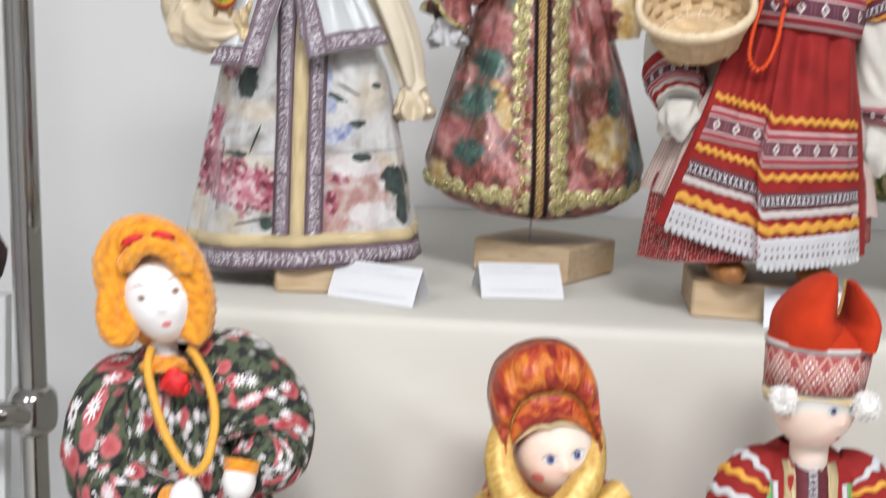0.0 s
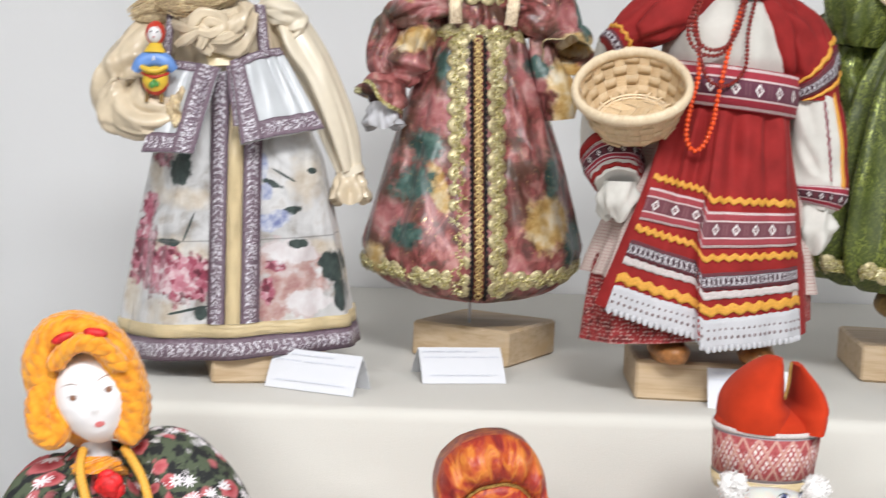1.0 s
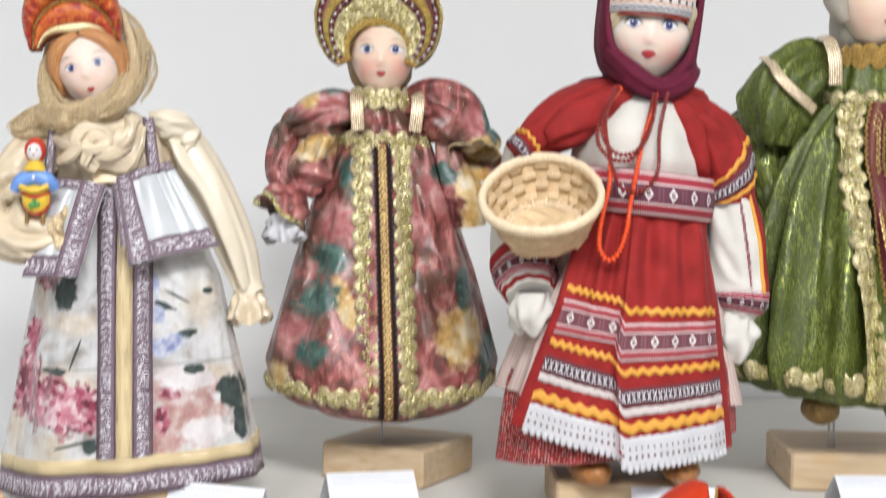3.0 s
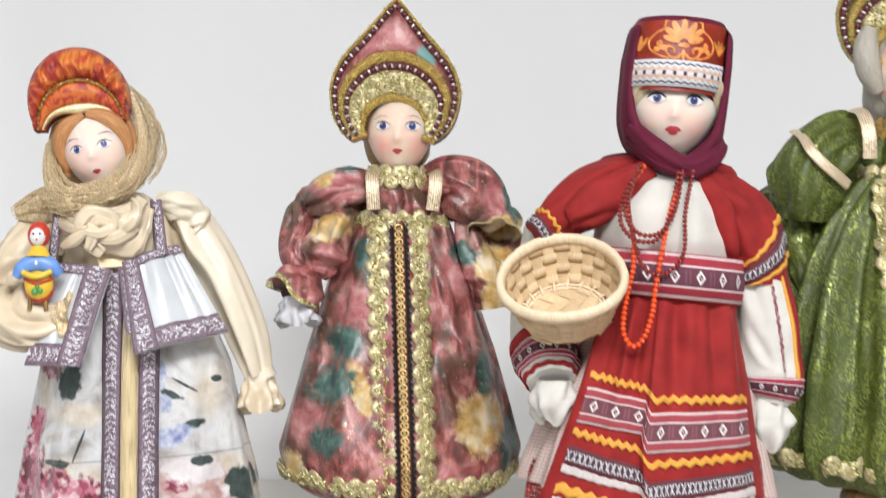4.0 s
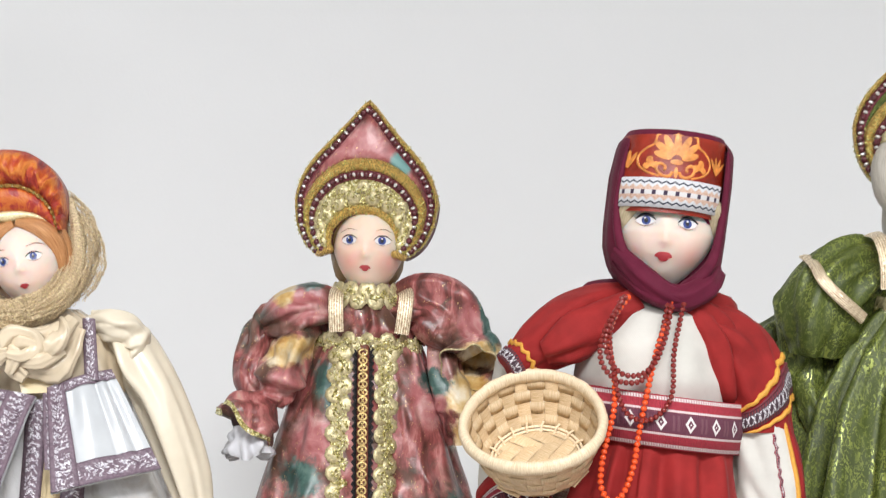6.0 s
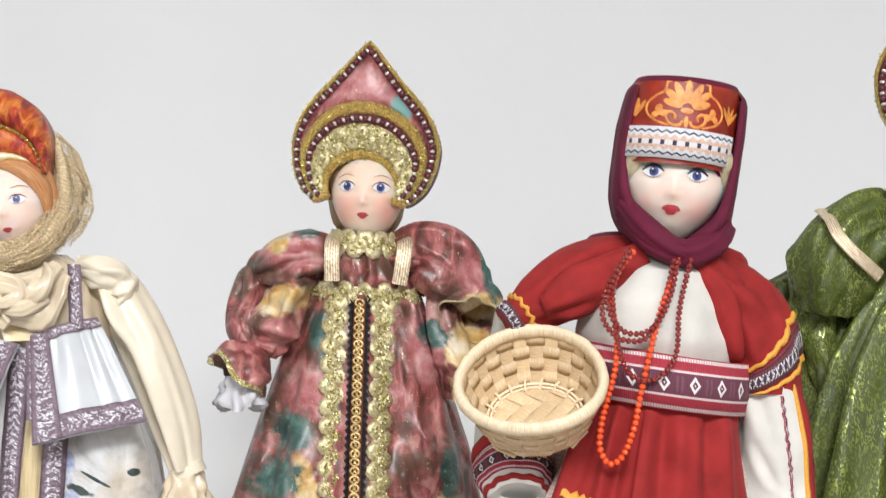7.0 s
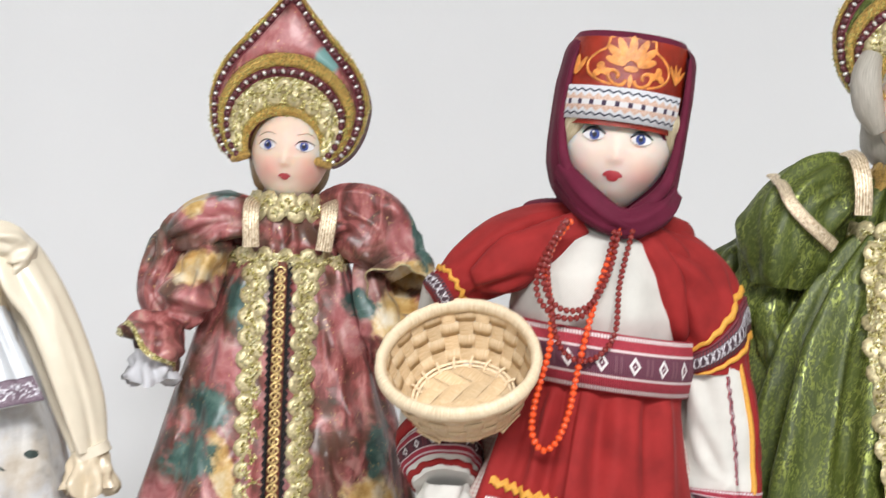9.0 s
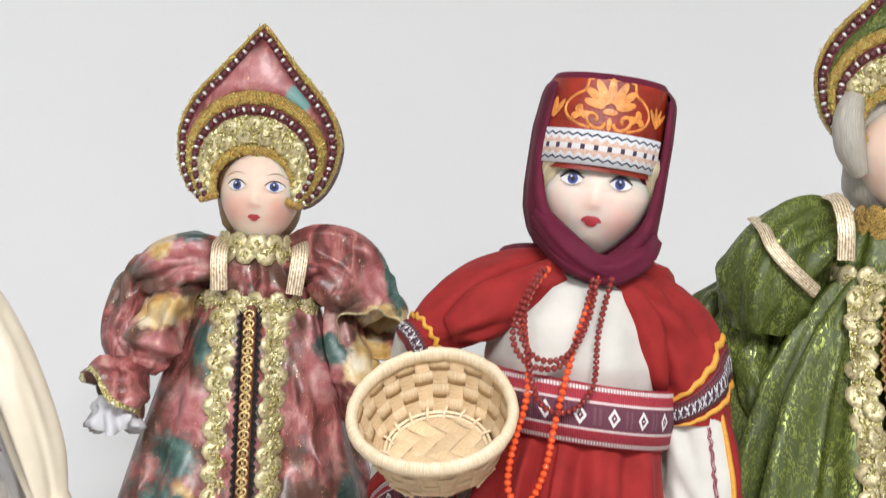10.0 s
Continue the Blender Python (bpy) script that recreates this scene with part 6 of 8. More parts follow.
    top_ring = [scarf.at(2 * math.pi * j / 50, 0.514, 0.0) for j in range(50)]
    sh.fan([p - Vector((0, 0, 0.003)) for p in top_ring], L(0.0155, 0.004, 0.5125), M["maroon"])
    for s in (0, 1):
        path = [scarf.at((lerp_table(edge, z)[0] - 0.1 if s == 0 else 2 * math.pi - lerp_table(edge, z)[0] - 0.1), z, 0.0) for z in (0.386, 0.395, 0.405, 0.418, 0.435, 0.46, 0.49, 0.506)]
        sh.tube(path, [0.004, 0.0055, 0.0055, 0.0045, 0.0035, 0.003, 0.0022, 0.0008], M["maroon"], n=10)
    sh.tube([L(0.052, -0.016, 0.412), L(0.04, -0.038, 0.399), L(0.018, -0.047, 0.389), L(-0.006, -0.04, 0.396), L(-0.022, -0.012, 0.412)], [0.008, 0.0095, 0.0095, 0.009, 0.007], M["maroon"], n=22, pleats=6, deep=0.13)
    sh.tube([L(-0.024, -0.02, 0.42), L(-0.009, -0.042, 0.403), L(0.014, -0.048, 0.389), L(0.038, -0.03, 0.389)], [0.007, 0.0085, 0.0085, 0.006], M["maroon"], n=22, pleats=6, deep=0.15)
    lean = Matrix.Rotation(radians(4.0), 3, "Y")
    pivot = L(0.0045, 0.0, 0.4)
    for i in range(first_of_head, len(sh.v)):
        sh.v[i] = pivot + lean @ (sh.v[i] + Vector((0.0002, 0, -0.004)) - pivot)
    sh.ball(L(-0.02, 0.012, 0.391), (0.024, 0.018, 0.0085), M["maroon"], 16, 10, wob=0.2, freq=50)
    sh.ball(L(0.042, 0.014, 0.392), (0.018, 0.024, 0.012), M["maroon"], 16, 10, wob=0.2, freq=50)
    sh.ball(L(0.02, 0.012, 0.379), (0.06, 0.03, 0.018), M["red_cotton"], 20, 12, wob=0.1, freq=40)
    return sh.made("doll", "porcelain-faced doll in red sarafan and maroon headscarf on a block", "doll", "dolls on the upper step")


red_doll()


def necklace(pts, r, mat, label, y, gap=1.75):
    """A string of single glass beads on a thread."""
    first = Vector((pts[0][0], y, SHELF + pts[0][1]))
    root = new("bead_necklace")
    root.location = first
    tagged(root, label, "necklace", "necklaces of the red doll")
    line = [Vector((x, y - 0.004 - 0.010 * max(0.0, min(1.0, (0.36 - z) / 0.05)) - 0.007 * max(0.0, min(1.0, (0.29 - z) / 0.03)), SHELF + z)) for x, z in pts]
    sh = Shape(first)
    sh.tube(line, [r * 0.3] * len(line), mat, n=5)
    sh.made("thread", parent=root)
    one = Shape((0, 0, 0))
    one.ball((0, 0, 0), (r, r, r * 0.86), mat, 8, 6)
    shape = one.mesh("bead")
    rnd = random.Random(len(pts))
    path, _ = smooth_path(line, [(0, 0)] * len(line), 10)
    left = 0.0
    for a, b in zip(path, path[1:]):
        d = (b - a).length
        while left < d:
            ob = new("bead", shape)
            ob.parent = root
            ob.location = a.lerp(b, left / d) - first
            ob.rotation_euler = (0, math.atan2((b - a).x, (b - a).z) + rnd.uniform(-0.2, 0.2), 0)
            left += r * gap * rnd.uniform(0.95, 1.05)
        left -= d
    return root


necklace([(0.303, 0.383), (0.293, 0.368), (0.289, 0.35), (0.293, 0.325), (0.293, 0.302), (0.288, 0.28), (0.284, 0.262), (0.284, 0.246), (0.291, 0.236), (0.3, 0.242), (0.307, 0.262), (0.311, 0.283), (0.316, 0.31), (0.324, 0.343), (0.333, 0.37), (0.336, 0.381)], 0.0025, M["coral"], "long string of bright orange glass beads round the doll's neck", 1.2455)
necklace([(0.3, 0.383), (0.291, 0.366), (0.286, 0.35), (0.289, 0.337), (0.298, 0.327), (0.312, 0.327), (0.323, 0.337), (0.331, 0.357), (0.3345, 0.38)], 0.0023, M["garnet"], "short string of dark red glass beads round the doll's neck", 1.2425)
necklace([(0.298, 0.382), (0.29, 0.36), (0.291, 0.335), (0.296, 0.31), (0.303, 0.298), (0.315, 0.294), (0.327, 0.3), (0.335, 0.315), (0.337, 0.345), (0.344, 0.38)], 0.0022, M["garnet"], "long string of small dark red beads round the doll's neck", 1.2435)

necklace([(0.3, 0.382), (0.287, 0.36), (0.2825, 0.342), (0.286, 0.33), (0.297, 0.3215), (0.313, 0.323), (0.3235, 0.34), (0.329, 0.36), (0.3325, 0.38)], 0.0023, M["garnet"], "second short string of dark red beads round the doll's neck", 1.2445)


# ---------------------------------------------------------------- basket on the red doll's arm
def basket():
    m = Matrix.Translation((0.2425, 1.26, SHELF + 0.2605)) @ Matrix.Rotation(radians(-13), 4, "Y") @ Matrix.Rotation(radians(37), 4, "X")
    base = Vector((0.2425, 1.26, SHELF + 0.2605))
    root = new("basket")
    root.location = base
    tagged(root, "shallow woven straw basket held on the red doll's arm", "basket")

    def W(r, a, h):
        return (m @ Vector((r * math.sin(a), -r * math.cos(a), h)))

    def piece(name, build, label=""):
        sh = Shape(base)
        build(sh)
        return sh.made(name, label, parent=root)

    H, R0, R1 = 0.037, 0.036, 0.0505

    def rad(h):
        return R0 + (R1 - R0) * (max(0.0, h) / H) ** 0.7

    # wrapped rim
    def rim(sh):
        n, k = 192, 10
        rows = []
        for i in range(n + 1):
            a = 2 * math.pi * i / n
            w = 1 + 0.09 * abs(math.sin(11 * a + 0.6 * math.sin(3 * a))) + 0.12 * noise.noise(Vector((3 * math.cos(a), 3 * math.sin(a), 1.0)))
            rows.append([W(R1 + 0.0036 * w * math.cos(2 * math.pi * j / k) + 0.001 * math.sin(3 * a), a, H + 0.0016 + 0.0012 * math.sin(2 * a + 1) + 0.0052 * w * math.sin(2 * math.pi * j / k)) for j in range(k)])
        sh.grid(rows, M["straw_rim"], loop=True)

    piece("rim", rim, "rim wrapped with pale straw")
    stakes = 26
    # upright stakes
    for s in range(stakes):
        a0 = 2 * math.pi * s / stakes

        def stake(sh, a0=a0):
            rows = []
            for q in range(9):
                h = H * q / 8
                rows.append([W(rad(h) + o, a0 + d / rad(h), h) for d, o in ((-0.0049, 0), (-0.0046, 0.0003), (0.0046, 0.0003), (0.0049, 0), (0.0046, -0.0003), (-0.0046, -0.0003))])
            sh.grid(rows, M["straw"], loop=True)

        piece("stake", stake)
    # woven courses, in and out of the stakes
    courses = 4
    for c in range(courses):
        def course(sh, c=c):
            n = stakes * 8
            h0, h1 = H * c / courses + 0.0001, H * (c + 1) / courses - 0.0001
            rows = []
            for i in range(n + 1):
                a = 2 * math.pi * i / n
                wv = 0.0008 * max(-1.0, min(1.0, 1.9 * math.cos(stakes / 2 * a + math.pi * c))) + 0.0004 * noise.noise(Vector((6 * math.cos(a), 6 * math.sin(a), c)))
                rows.append([W(rad(h) + wv + o, a, h) for h, o in ((h0, 0), (h0 + 0.0003, 0.00035), ((h0 + h1) / 2, 0.0005), (h1 - 0.0003, 0.00035), (h1, 0), ((h0 + h1) / 2, -0.0004))])
            sh.grid(rows, M["straw"], loop=True)

        piece("weave_course", course)
    # coil where the wall meets the floor
    def coil(sh):
        for r, h in ((R0 - 0.0015, 0.0025), (R0 - 0.004, 0.0012)):
            sh.tube([W(r, 2 * math.pi * q / 40, h) for q in range(41)], [0.0011] * 41, M["straw_rim"], n=6, steps=1)
        for q in range(18):
            a = 2 * math.pi * q / 18
            sh.tube([W(R0 + 0.001, a, 0.005), W(R0 - 0.003, a + 0.03, 0.0042), W(R0 - 0.006, a + 0.05, 0.0008)], [0.0009] * 3, M["straw_rim"], n=6)

    piece("floor_coil", coil)
    # plaited floor
    step = 0.0112
    for d in (0, 1):
        for k in range(-4, 5):
            x = k * step
            half = math.sqrt(max(0.0, (R0 - 0.001) ** 2 - x * x))
            if half < 0.006:
                continue

            def slat(sh, x=x, half=half, d=d, k=k):
                n = 36
                rows = []
                for i in range(n + 1):
                    t = -half + 2 * half * i / n
                    wv = 0.0008 * math.sin(math.pi * t / step / 2 + math.pi / 2 * k + math.pi * d)
                    row = []
                    for e, o in ((-0.0053, 0), (-0.0047, 0.0005), (0.0047, 0.0005), (0.0053, 0)):
                        p, q = (x + e, t) if d else (t, x + e)
                        c, s = math.cos(0.75), math.sin(0.75)
                        row.append(m @ Vector((p * c - q * s, p * s + q * c, wv + o - 0.0003)))
                    rows.append(row)
                sh.grid(rows, M["straw"], flip=not d)

            piece("floor_slat", slat)

    def floor_back(sh):
        ring = [W(R0 - 0.0005, 2 * math.pi * j / 40, -0.002) for j in range(40)]
        sh.fan(ring, m @ Vector((0, 0, -0.002)), M["straw"], flip=True)
        sh.fan(ring, m @ Vector((0, 0, -0.0016)), M["straw"])

    piece("underside", floor_back)


basket()


# ---------------------------------------------------------------- dolls with the pointed crests
CREST_EDGE = [(0.0, 0.1262), (0.006, 0.121), (0.0165, 0.1085), (0.031, 0.0927), (0.0459, 0.0778), (0.057, 0.063), (0.0628, 0.048), (0.064, 0.037), (0.061, 0.0187), (0.0545, 0.0035), (0.0465, -0.006), (0.0375, -0.0115), (0.029, -0.013)]
CREST_OUT = [(math.degrees(math.atan2(p.x, p.z)), p.length) for p in smooth_path([Vector((x, 0, z)) for x, z in CREST_EDGE], [(0, 0)] * len(CREST_EDGE), 5)[0]]
CREST_IN = [(0, 0.0243), (40, 0.026), (75, 0.0272), (95, 0.0262), (112, 0.0255), (120, 0.0255)]
RING_SIDE = (0.0068, 0.0085, 0.0045, 0.0055, 0.0005, 0.0065, 0.0025)
RING_TOP = (0.0076, 0.0225, 0.008, 0.0106, 0.03, 0.008, 0.005)


def crested_doll(cx, cy, k, lift, cloth, label, green=False):
    sh = Shape((cx, cy, SHELF))
    lean = 0.06 if green else 0.0

    def low(z):
        return z - lerp_table([(0.0, 0.0), (0.1, 0.0), (0.34, 0.0045), (0.39, 0.0095), (0.6, 0.0105)], z)[0]

    def L(x, y, z):
        return Vector((cx + x * k + lean * (z - 0.1), cy + y * k, SHELF + low(z) * k + lift))

    class Sized(Skirt):
        def at(self, a, z, out=0.0):
            p = Skirt.at(self, a, z, out)
            return Vector((cx + (p.x - cx) * k + lean * (p.z - SHELF - 0.1), cy + (p.y - cy) * k, SHELF + low(p.z - SHELF) * k + lift))

    tall = [(0.07, 0.0, 0.088, 0.07), (0.078, 0.0, 0.101, 0.082), (0.09, 0.0, 0.111, 0.088), (0.115, 0.0, 0.117, 0.09), (0.16, 0.0, 0.106, 0.08), (0.22, 0.0, 0.09, 0.066), (0.3, -0.003, 0.066, 0.05), (0.346, -0.004, 0.049, 0.038)]
    if green:
        tall = [(0.07, 0.0, 0.096, 0.075), (0.078, 0.0, 0.112, 0.086), (0.09, 0.0, 0.122, 0.092), (0.115, 0.0, 0.126, 0.092), (0.16, 0.0, 0.121, 0.088), (0.22, 0.0, 0.111, 0.076), (0.27, -0.002, 0.098, 0.062), (0.31, -0.003, 0.078, 0.05), (0.346, -0.004, 0.05, 0.038)]
    skirt = Sized(cx, cy, 0, tall,
                  lambda a: 0.012 * math.sin(a) ** 2, 8 if not green else 15, 0.035 if not green else 0.1, 0.4 if not green else 1.1, sharp=green)
    skirt.body(sh, cloth, nu=150, nv=46)
    # lace down the front in two strips of paired medallions, and the chain between them
    def mid(z):
        if green:
            return lerp_table([(0.07, 0.002), (0.102, -0.001), (0.29, -0.022), (0.32, -0.02), (0.345, -0.014)], z)[0]
        return -0.0075 + 0.0075 * (0.34 - z) / 0.27

    proud = 0.007 if green else 0.0
    for side in (-1, 1):
        lace_ribbon(sh, lambda s, w, o: skirt.front(mid(s) + side * 0.0195 + w, s, o + proud), 0.078, 0.342, 0.0105 * k, M["gold_lace"], M["pale_lace"], seed=5 + side)
    skirt.strip(sh, lambda z: mid(z) - 0.0072, lambda z: mid(z) + 0.0072, 0.074, 0.345, M["black_ribbon"] if not green else M["maroon_band"], 0.0016 + proud)
    skirt.strip(sh, lambda z: mid(z) - 0.0048, lambda z: mid(z) + 0.0048, 0.074, 0.345, M["chain_core"], 0.002 + proud)
    pts = [skirt.front(mid(z), z, 0.002 + proud) for z in (0.076 + 0.0034 * i for i in range(79))]
    chain_links(sh, pts, Vector((0, -1, 0)), 0.0068 * k, M["chain"])
    for s in (-1, 1):
        sh.tube([skirt.front(mid(z) + s * (0.006 + 0.0022 * (i % 2)), z, 0.0024 + proud) for i, z in enumerate(0.074 + 0.003 * i for i in range(91))], [0.0011 * k] * 91, M["black_ribbon"] if not green else M["gold_cord"], n=5, steps=1)
    # lace round the hem
    for s0, s1 in ((-0.23, -0.028), (0.028, 0.23)):
        lace_ribbon(sh, lambda s, w, o: skirt.at(s / 0.113, 0.0925 + w / k, o + (0.004 if green else 0.0)), s0, s1, 0.0098 * k, M["gold_lace"], M["pale_lace"], seed=8)
    # bodice, straps, waist lace, collar
    body = Sized(cx, cy, 0, [(0.335, -0.004, 0.046, 0.037), (0.36, -0.004, 0.0455, 0.036), (0.382, -0.005, 0.038, 0.03), (0.398, -0.006, 0.022, 0.021), (0.41, -0.007, 0.018, 0.018)], folds=13, deep=0.03)
    body.body(sh, cloth)
    if not green:
        straps = (((-0.031, -0.02, 0.386), (-0.0326, -0.038, 0.382), (-0.0324, -0.0455, 0.37), (-0.031, -0.0445, 0.35)), ((0.026, -0.02, 0.388), (0.0273, -0.038, 0.384), (0.0264, -0.0455, 0.37), (0.0243, -0.0445, 0.35)))
    else:
        straps = (((-0.0525, -0.02, 0.4505), (-0.0512, -0.038, 0.445), (-0.0495, -0.049, 0.426), (-0.0483, -0.049, 0.402)), ((0.04, -0.012, 0.455), (0.038, -0.036, 0.447), (0.034, -0.047, 0.427), (0.03, -0.046, 0.404)))
    for strap in straps:
        sh.tube([(cx + x, cy + y, SHELF + z) for x, y, z in strap], [(0.0064 * k, 0.0011)] * 4, M["silver_gold"], n=20, uv=lambda i, j: (0.06 * i / 12, 2.0 * j / 20))
    lace_ribbon(sh, lambda s, w, o: body.at(s / 0.044, 0.3455 + w / k, o + 0.002), -0.062, 0.062, 0.0098 * k, M["gold_lace"], M["pale_lace"], seed=9)
    collar = Sized(cx, cy, 0, [(0.372, -0.0065, 0.036, 0.034), (0.386, -0.0065, 0.0305, 0.03), (0.403, -0.0065, 0.0262, 0.0265)], folds=1, deep=0.0)
    lace_ribbon(sh, lambda s, w, o: collar.at(s / 0.031, 0.3915 + w / k, o + 0.001), -0.062, 0.062, 0.0115 * k, M["gold_lace"] if not green else M["gold_cord"], M["pale_lace"] if not green else M["gold_cord"], seed=10)
    # sleeves
    if not green:
        def D(x, y, z):
            return Vector((cx + x, cy + y, SHELF + z))

        # left: a gathered cap that rolls over, the loop of cloth behind it, the crumpled lower sleeve and a flared cuff
        loop = Limb([D(-0.05, 0.012, 0.362), D(-0.088, 0.004, 0.352), D(-0.1035, -0.004, 0.33), D(-0.105, -0.012, 0.306), D(-0.092, -0.02, 0.29)], [0.015, 0.018, 0.0155, 0.0135, 0.01], 6, 0.06, 0.1, 40, crumple=(14, 0.0022))
        loop.body(sh, cloth)
        roll = Limb([D(-0.056, -0.014, 0.352), D(-0.068, -0.028, 0.336), D(-0.074, -0.034, 0.316), D(-0.079, -0.034, 0.299), D(-0.084, -0.034, 0.287)], [0.014, 0.0195, 0.021, 0.018, 0.010], 6, 0.07, 0.12, 50, crumple=(22, 0.0026), along=0.3,
                    folds=((0.45, -1.4, 0.58, 1.2, 0.007, 0.004), (0.7, -1.2, 0.62, 1.4, 0.006, -0.004)))
        roll.body(sh, cloth, m=64, n=72)
        puff = Limb([D(-0.026, 0.0, 0.369), D(-0.049, -0.012, 0.3675), D(-0.073, -0.016, 0.3615), D(-0.094, -0.014, 0.3525)], [0.013, 0.0245, 0.0235, 0.011], 9, 0.1, 0.1, 41, crumple=(18, 0.003), along=0.8,
                    folds=((0.1, 0.5, 0.9, 0.9, 0.007, 0.0045), (0.05, -0.3, 0.7, -0.1, 0.006, 0.003)))
        puff.body(sh, cloth, m=64, n=80)
        frill(sh, D(-0.086, -0.036, 0.292), (-0.62, -0.25, -0.76), 0.009, 0.0255, 0.034, cloth, 4, 0.11, n=72, hem=M["gold_lace"])
        frill(sh, D(-0.102, -0.042, 0.268), (0.05, -0.1, -1), 0.012, 0.017, 0.026, M["net"], 11, 0.25)
        # near-black ball in place of the shade inside the cuff
        sh.ball(D(-0.103, -0.038, 0.273), (0.014, 0.01, 0.012), M["dark"], 12, 8)
        # right: one broad puff with deep hollows, and a wide cuff that opens to the front
        puff = Limb([D(0.008, 0.0, 0.37), D(0.038, -0.01, 0.373), D(0.062, -0.014, 0.3655), D(0.08, -0.012, 0.348), D(0.0895, -0.012, 0.334)], [0.013, 0.0255, 0.0295, 0.0235, 0.017], 8, 0.11, 0.1, 42, crumple=(20, 0.003), along=0.75,
                    folds=((0.2, 0.9, 0.75, 0.35, 0.009, -0.006), (0.3, -0.2, 0.85, -0.6, 0.008, 0.005), (0.35, 1.6, 0.9, 0.9, 0.008, 0.005)))
        puff.body(sh, cloth, m=64, n=80)
        flare = Limb([D(0.089, -0.004, 0.35), D(0.0885, -0.016, 0.34), D(0.0865, -0.03, 0.33), D(0.0855, -0.041, 0.323)], [0.014, 0.021, (0.0245, 0.02), (0.0265, 0.0225)], 5, 0.08, 0.14, 30, crumple=(10, 0.003), along=0.4)
        flare.body(sh, cloth, cap=False)
        flare.band(sh, 0.95, 1.0, M["pale_lace"], 0.0008)
        fore = Limb([D(0.062, -0.012, 0.345), D(0.065, -0.02, 0.315), D(0.078, -0.024, 0.286), D(0.083, -0.024, 0.258)], [0.014, 0.0165, 0.0185, 0.015], 6, 0.07, 0.06, crumple=(16, 0.0025))
        fore.body(sh, cloth)
    else:
        for s in (-1, 1):
            def R(x, y, z):
                return Vector((cx + (x if s < 0 else -0.004 - x), cy + y, SHELF + z))

            puff = Limb([R(-0.034, 0.0, 0.434), R(-0.062, -0.008, 0.4235), R(-0.087, -0.012, 0.401), R(-0.0965, -0.012, 0.372), R(-0.099, -0.008, 0.348)], [0.014, 0.0275, 0.0325, 0.0345, 0.026], 9, 0.07, 0.08, 38, crumple=(20, 0.0026), along=0.8,
                        folds=((0.05, 0.2, 0.45, 0.5, 0.008, -0.006), (0.35, -0.4, 0.95, -0.2, 0.008, 0.003)))
            puff.body(sh, cloth, m=64, n=84)
            # the back of the sleeve, and the forearm that bends away behind it
            Limb([R(-0.1, 0.03, 0.375), R(-0.125, 0.03, 0.358), R(-0.131, 0.028, 0.338), R(-0.12, 0.02, 0.322)], [0.014, 0.0155, 0.014, 0.01], 6, 0.06, 0.08, 33, crumple=(10, 0.002)).body(sh, cloth)
            fore = Limb([R(-0.108, 0.0, 0.35), R(-0.116, 0.008, 0.328), R(-0.119, 0.014, 0.308), R(-0.119, 0.018, 0.294)], [0.018, 0.0175, 0.015, 0.0115], 6, 0.05, 0.05)
            fore.body(sh, cloth)
            fore.band(sh, 0.74, 0.98, M["gold_lace"], 0.0016)
            Limb([R(-0.045, 0.006, 0.405), R(-0.064, 0.008, 0.38), R(-0.078, 0.008, 0.348)], [0.018, 0.021, 0.017], 6, 0.07, 0.05, 36).body(sh, cloth)
            Limb([R(-0.1, 0.002, 0.345), R(-0.1, -0.002, 0.318), R(-0.095, -0.008, 0.296), R(-0.088, -0.014, 0.28)], [0.015, 0.0145, 0.013, 0.011], 6, 0.06, 0.06, 35, crumple=(8, 0.002)).body(sh, cloth)
            # slanting gold band across the puff
            band = [R(-0.1085, -0.014, 0.4295), R(-0.107, -0.036, 0.421), R(-0.1035, -0.0475, 0.408), R(-0.093, -0.0515, 0.396), R(-0.08, -0.051, 0.3855), R(-0.067, -0.044, 0.377)]
            sh.tube(band, [(0.0052, 0.0014)] * 6, M["silver_gold"], n=12, uv=lambda i, j: (0.08 * i / 20, j / 6))
        # feet under the hem
        for x in (-0.042, 0.036):
            sh.ball(L(x, -0.032, 0.064), (0.019, 0.022, 0.016), M["brown_fur"], 18, 12, wob=0.08)
            sh.tube([L(x, -0.02, 0.07), L(x, -0.005, 0.12)], [0.012, 0.012], M["dark"], n=10)
    # neck and head
    sh.tube([L(-0.006, 0.0, 0.385), L(-0.007, -0.004, 0.415)], [0.015 * k, 0.015 * k], M["skin"], n=16)
    hz = 0.4315
    head = Head(L(-0.006 if not green else -0.014, -0.012, hz if not green else hz + 0.006), ((0.0325 if green else 0.031) * k, 0.031 * k, (0.037 if green else 0.0378) * k), yaw=-7 if not green else 4, taper=0.25, nose=(0.0, -0.0055 * k, 0.0033 * k), lips=-0.0165 * k)
    head.body(sh, M["skin"])
    for s in (-1, 1):
        head.eye(sh, 0.0145 * s * k, 0.0072 * k, 0.0052 * k, side=-s)
        head.stroke(sh, [(0.008 * s * k, 0.016 * k), (0.016 * s * k, 0.0175 * k), (0.023 * s * k, 0.014 * k)], 0.0003, M["brow"])
    head.mouth(sh, 0.0, -0.0162 * k, 0.0048 * k)
    if green:
        # grey hair drawn down beside the face
        sh.tube([L(-0.055, -0.016, 0.478), L(-0.059, -0.02, 0.462), L(-0.055, -0.02, 0.442), L(-0.044, -0.016, 0.425)], [0.008, 0.0115, 0.0115, 0.007], M["grey_hair"], n=18, pleats=8, deep=0.05)
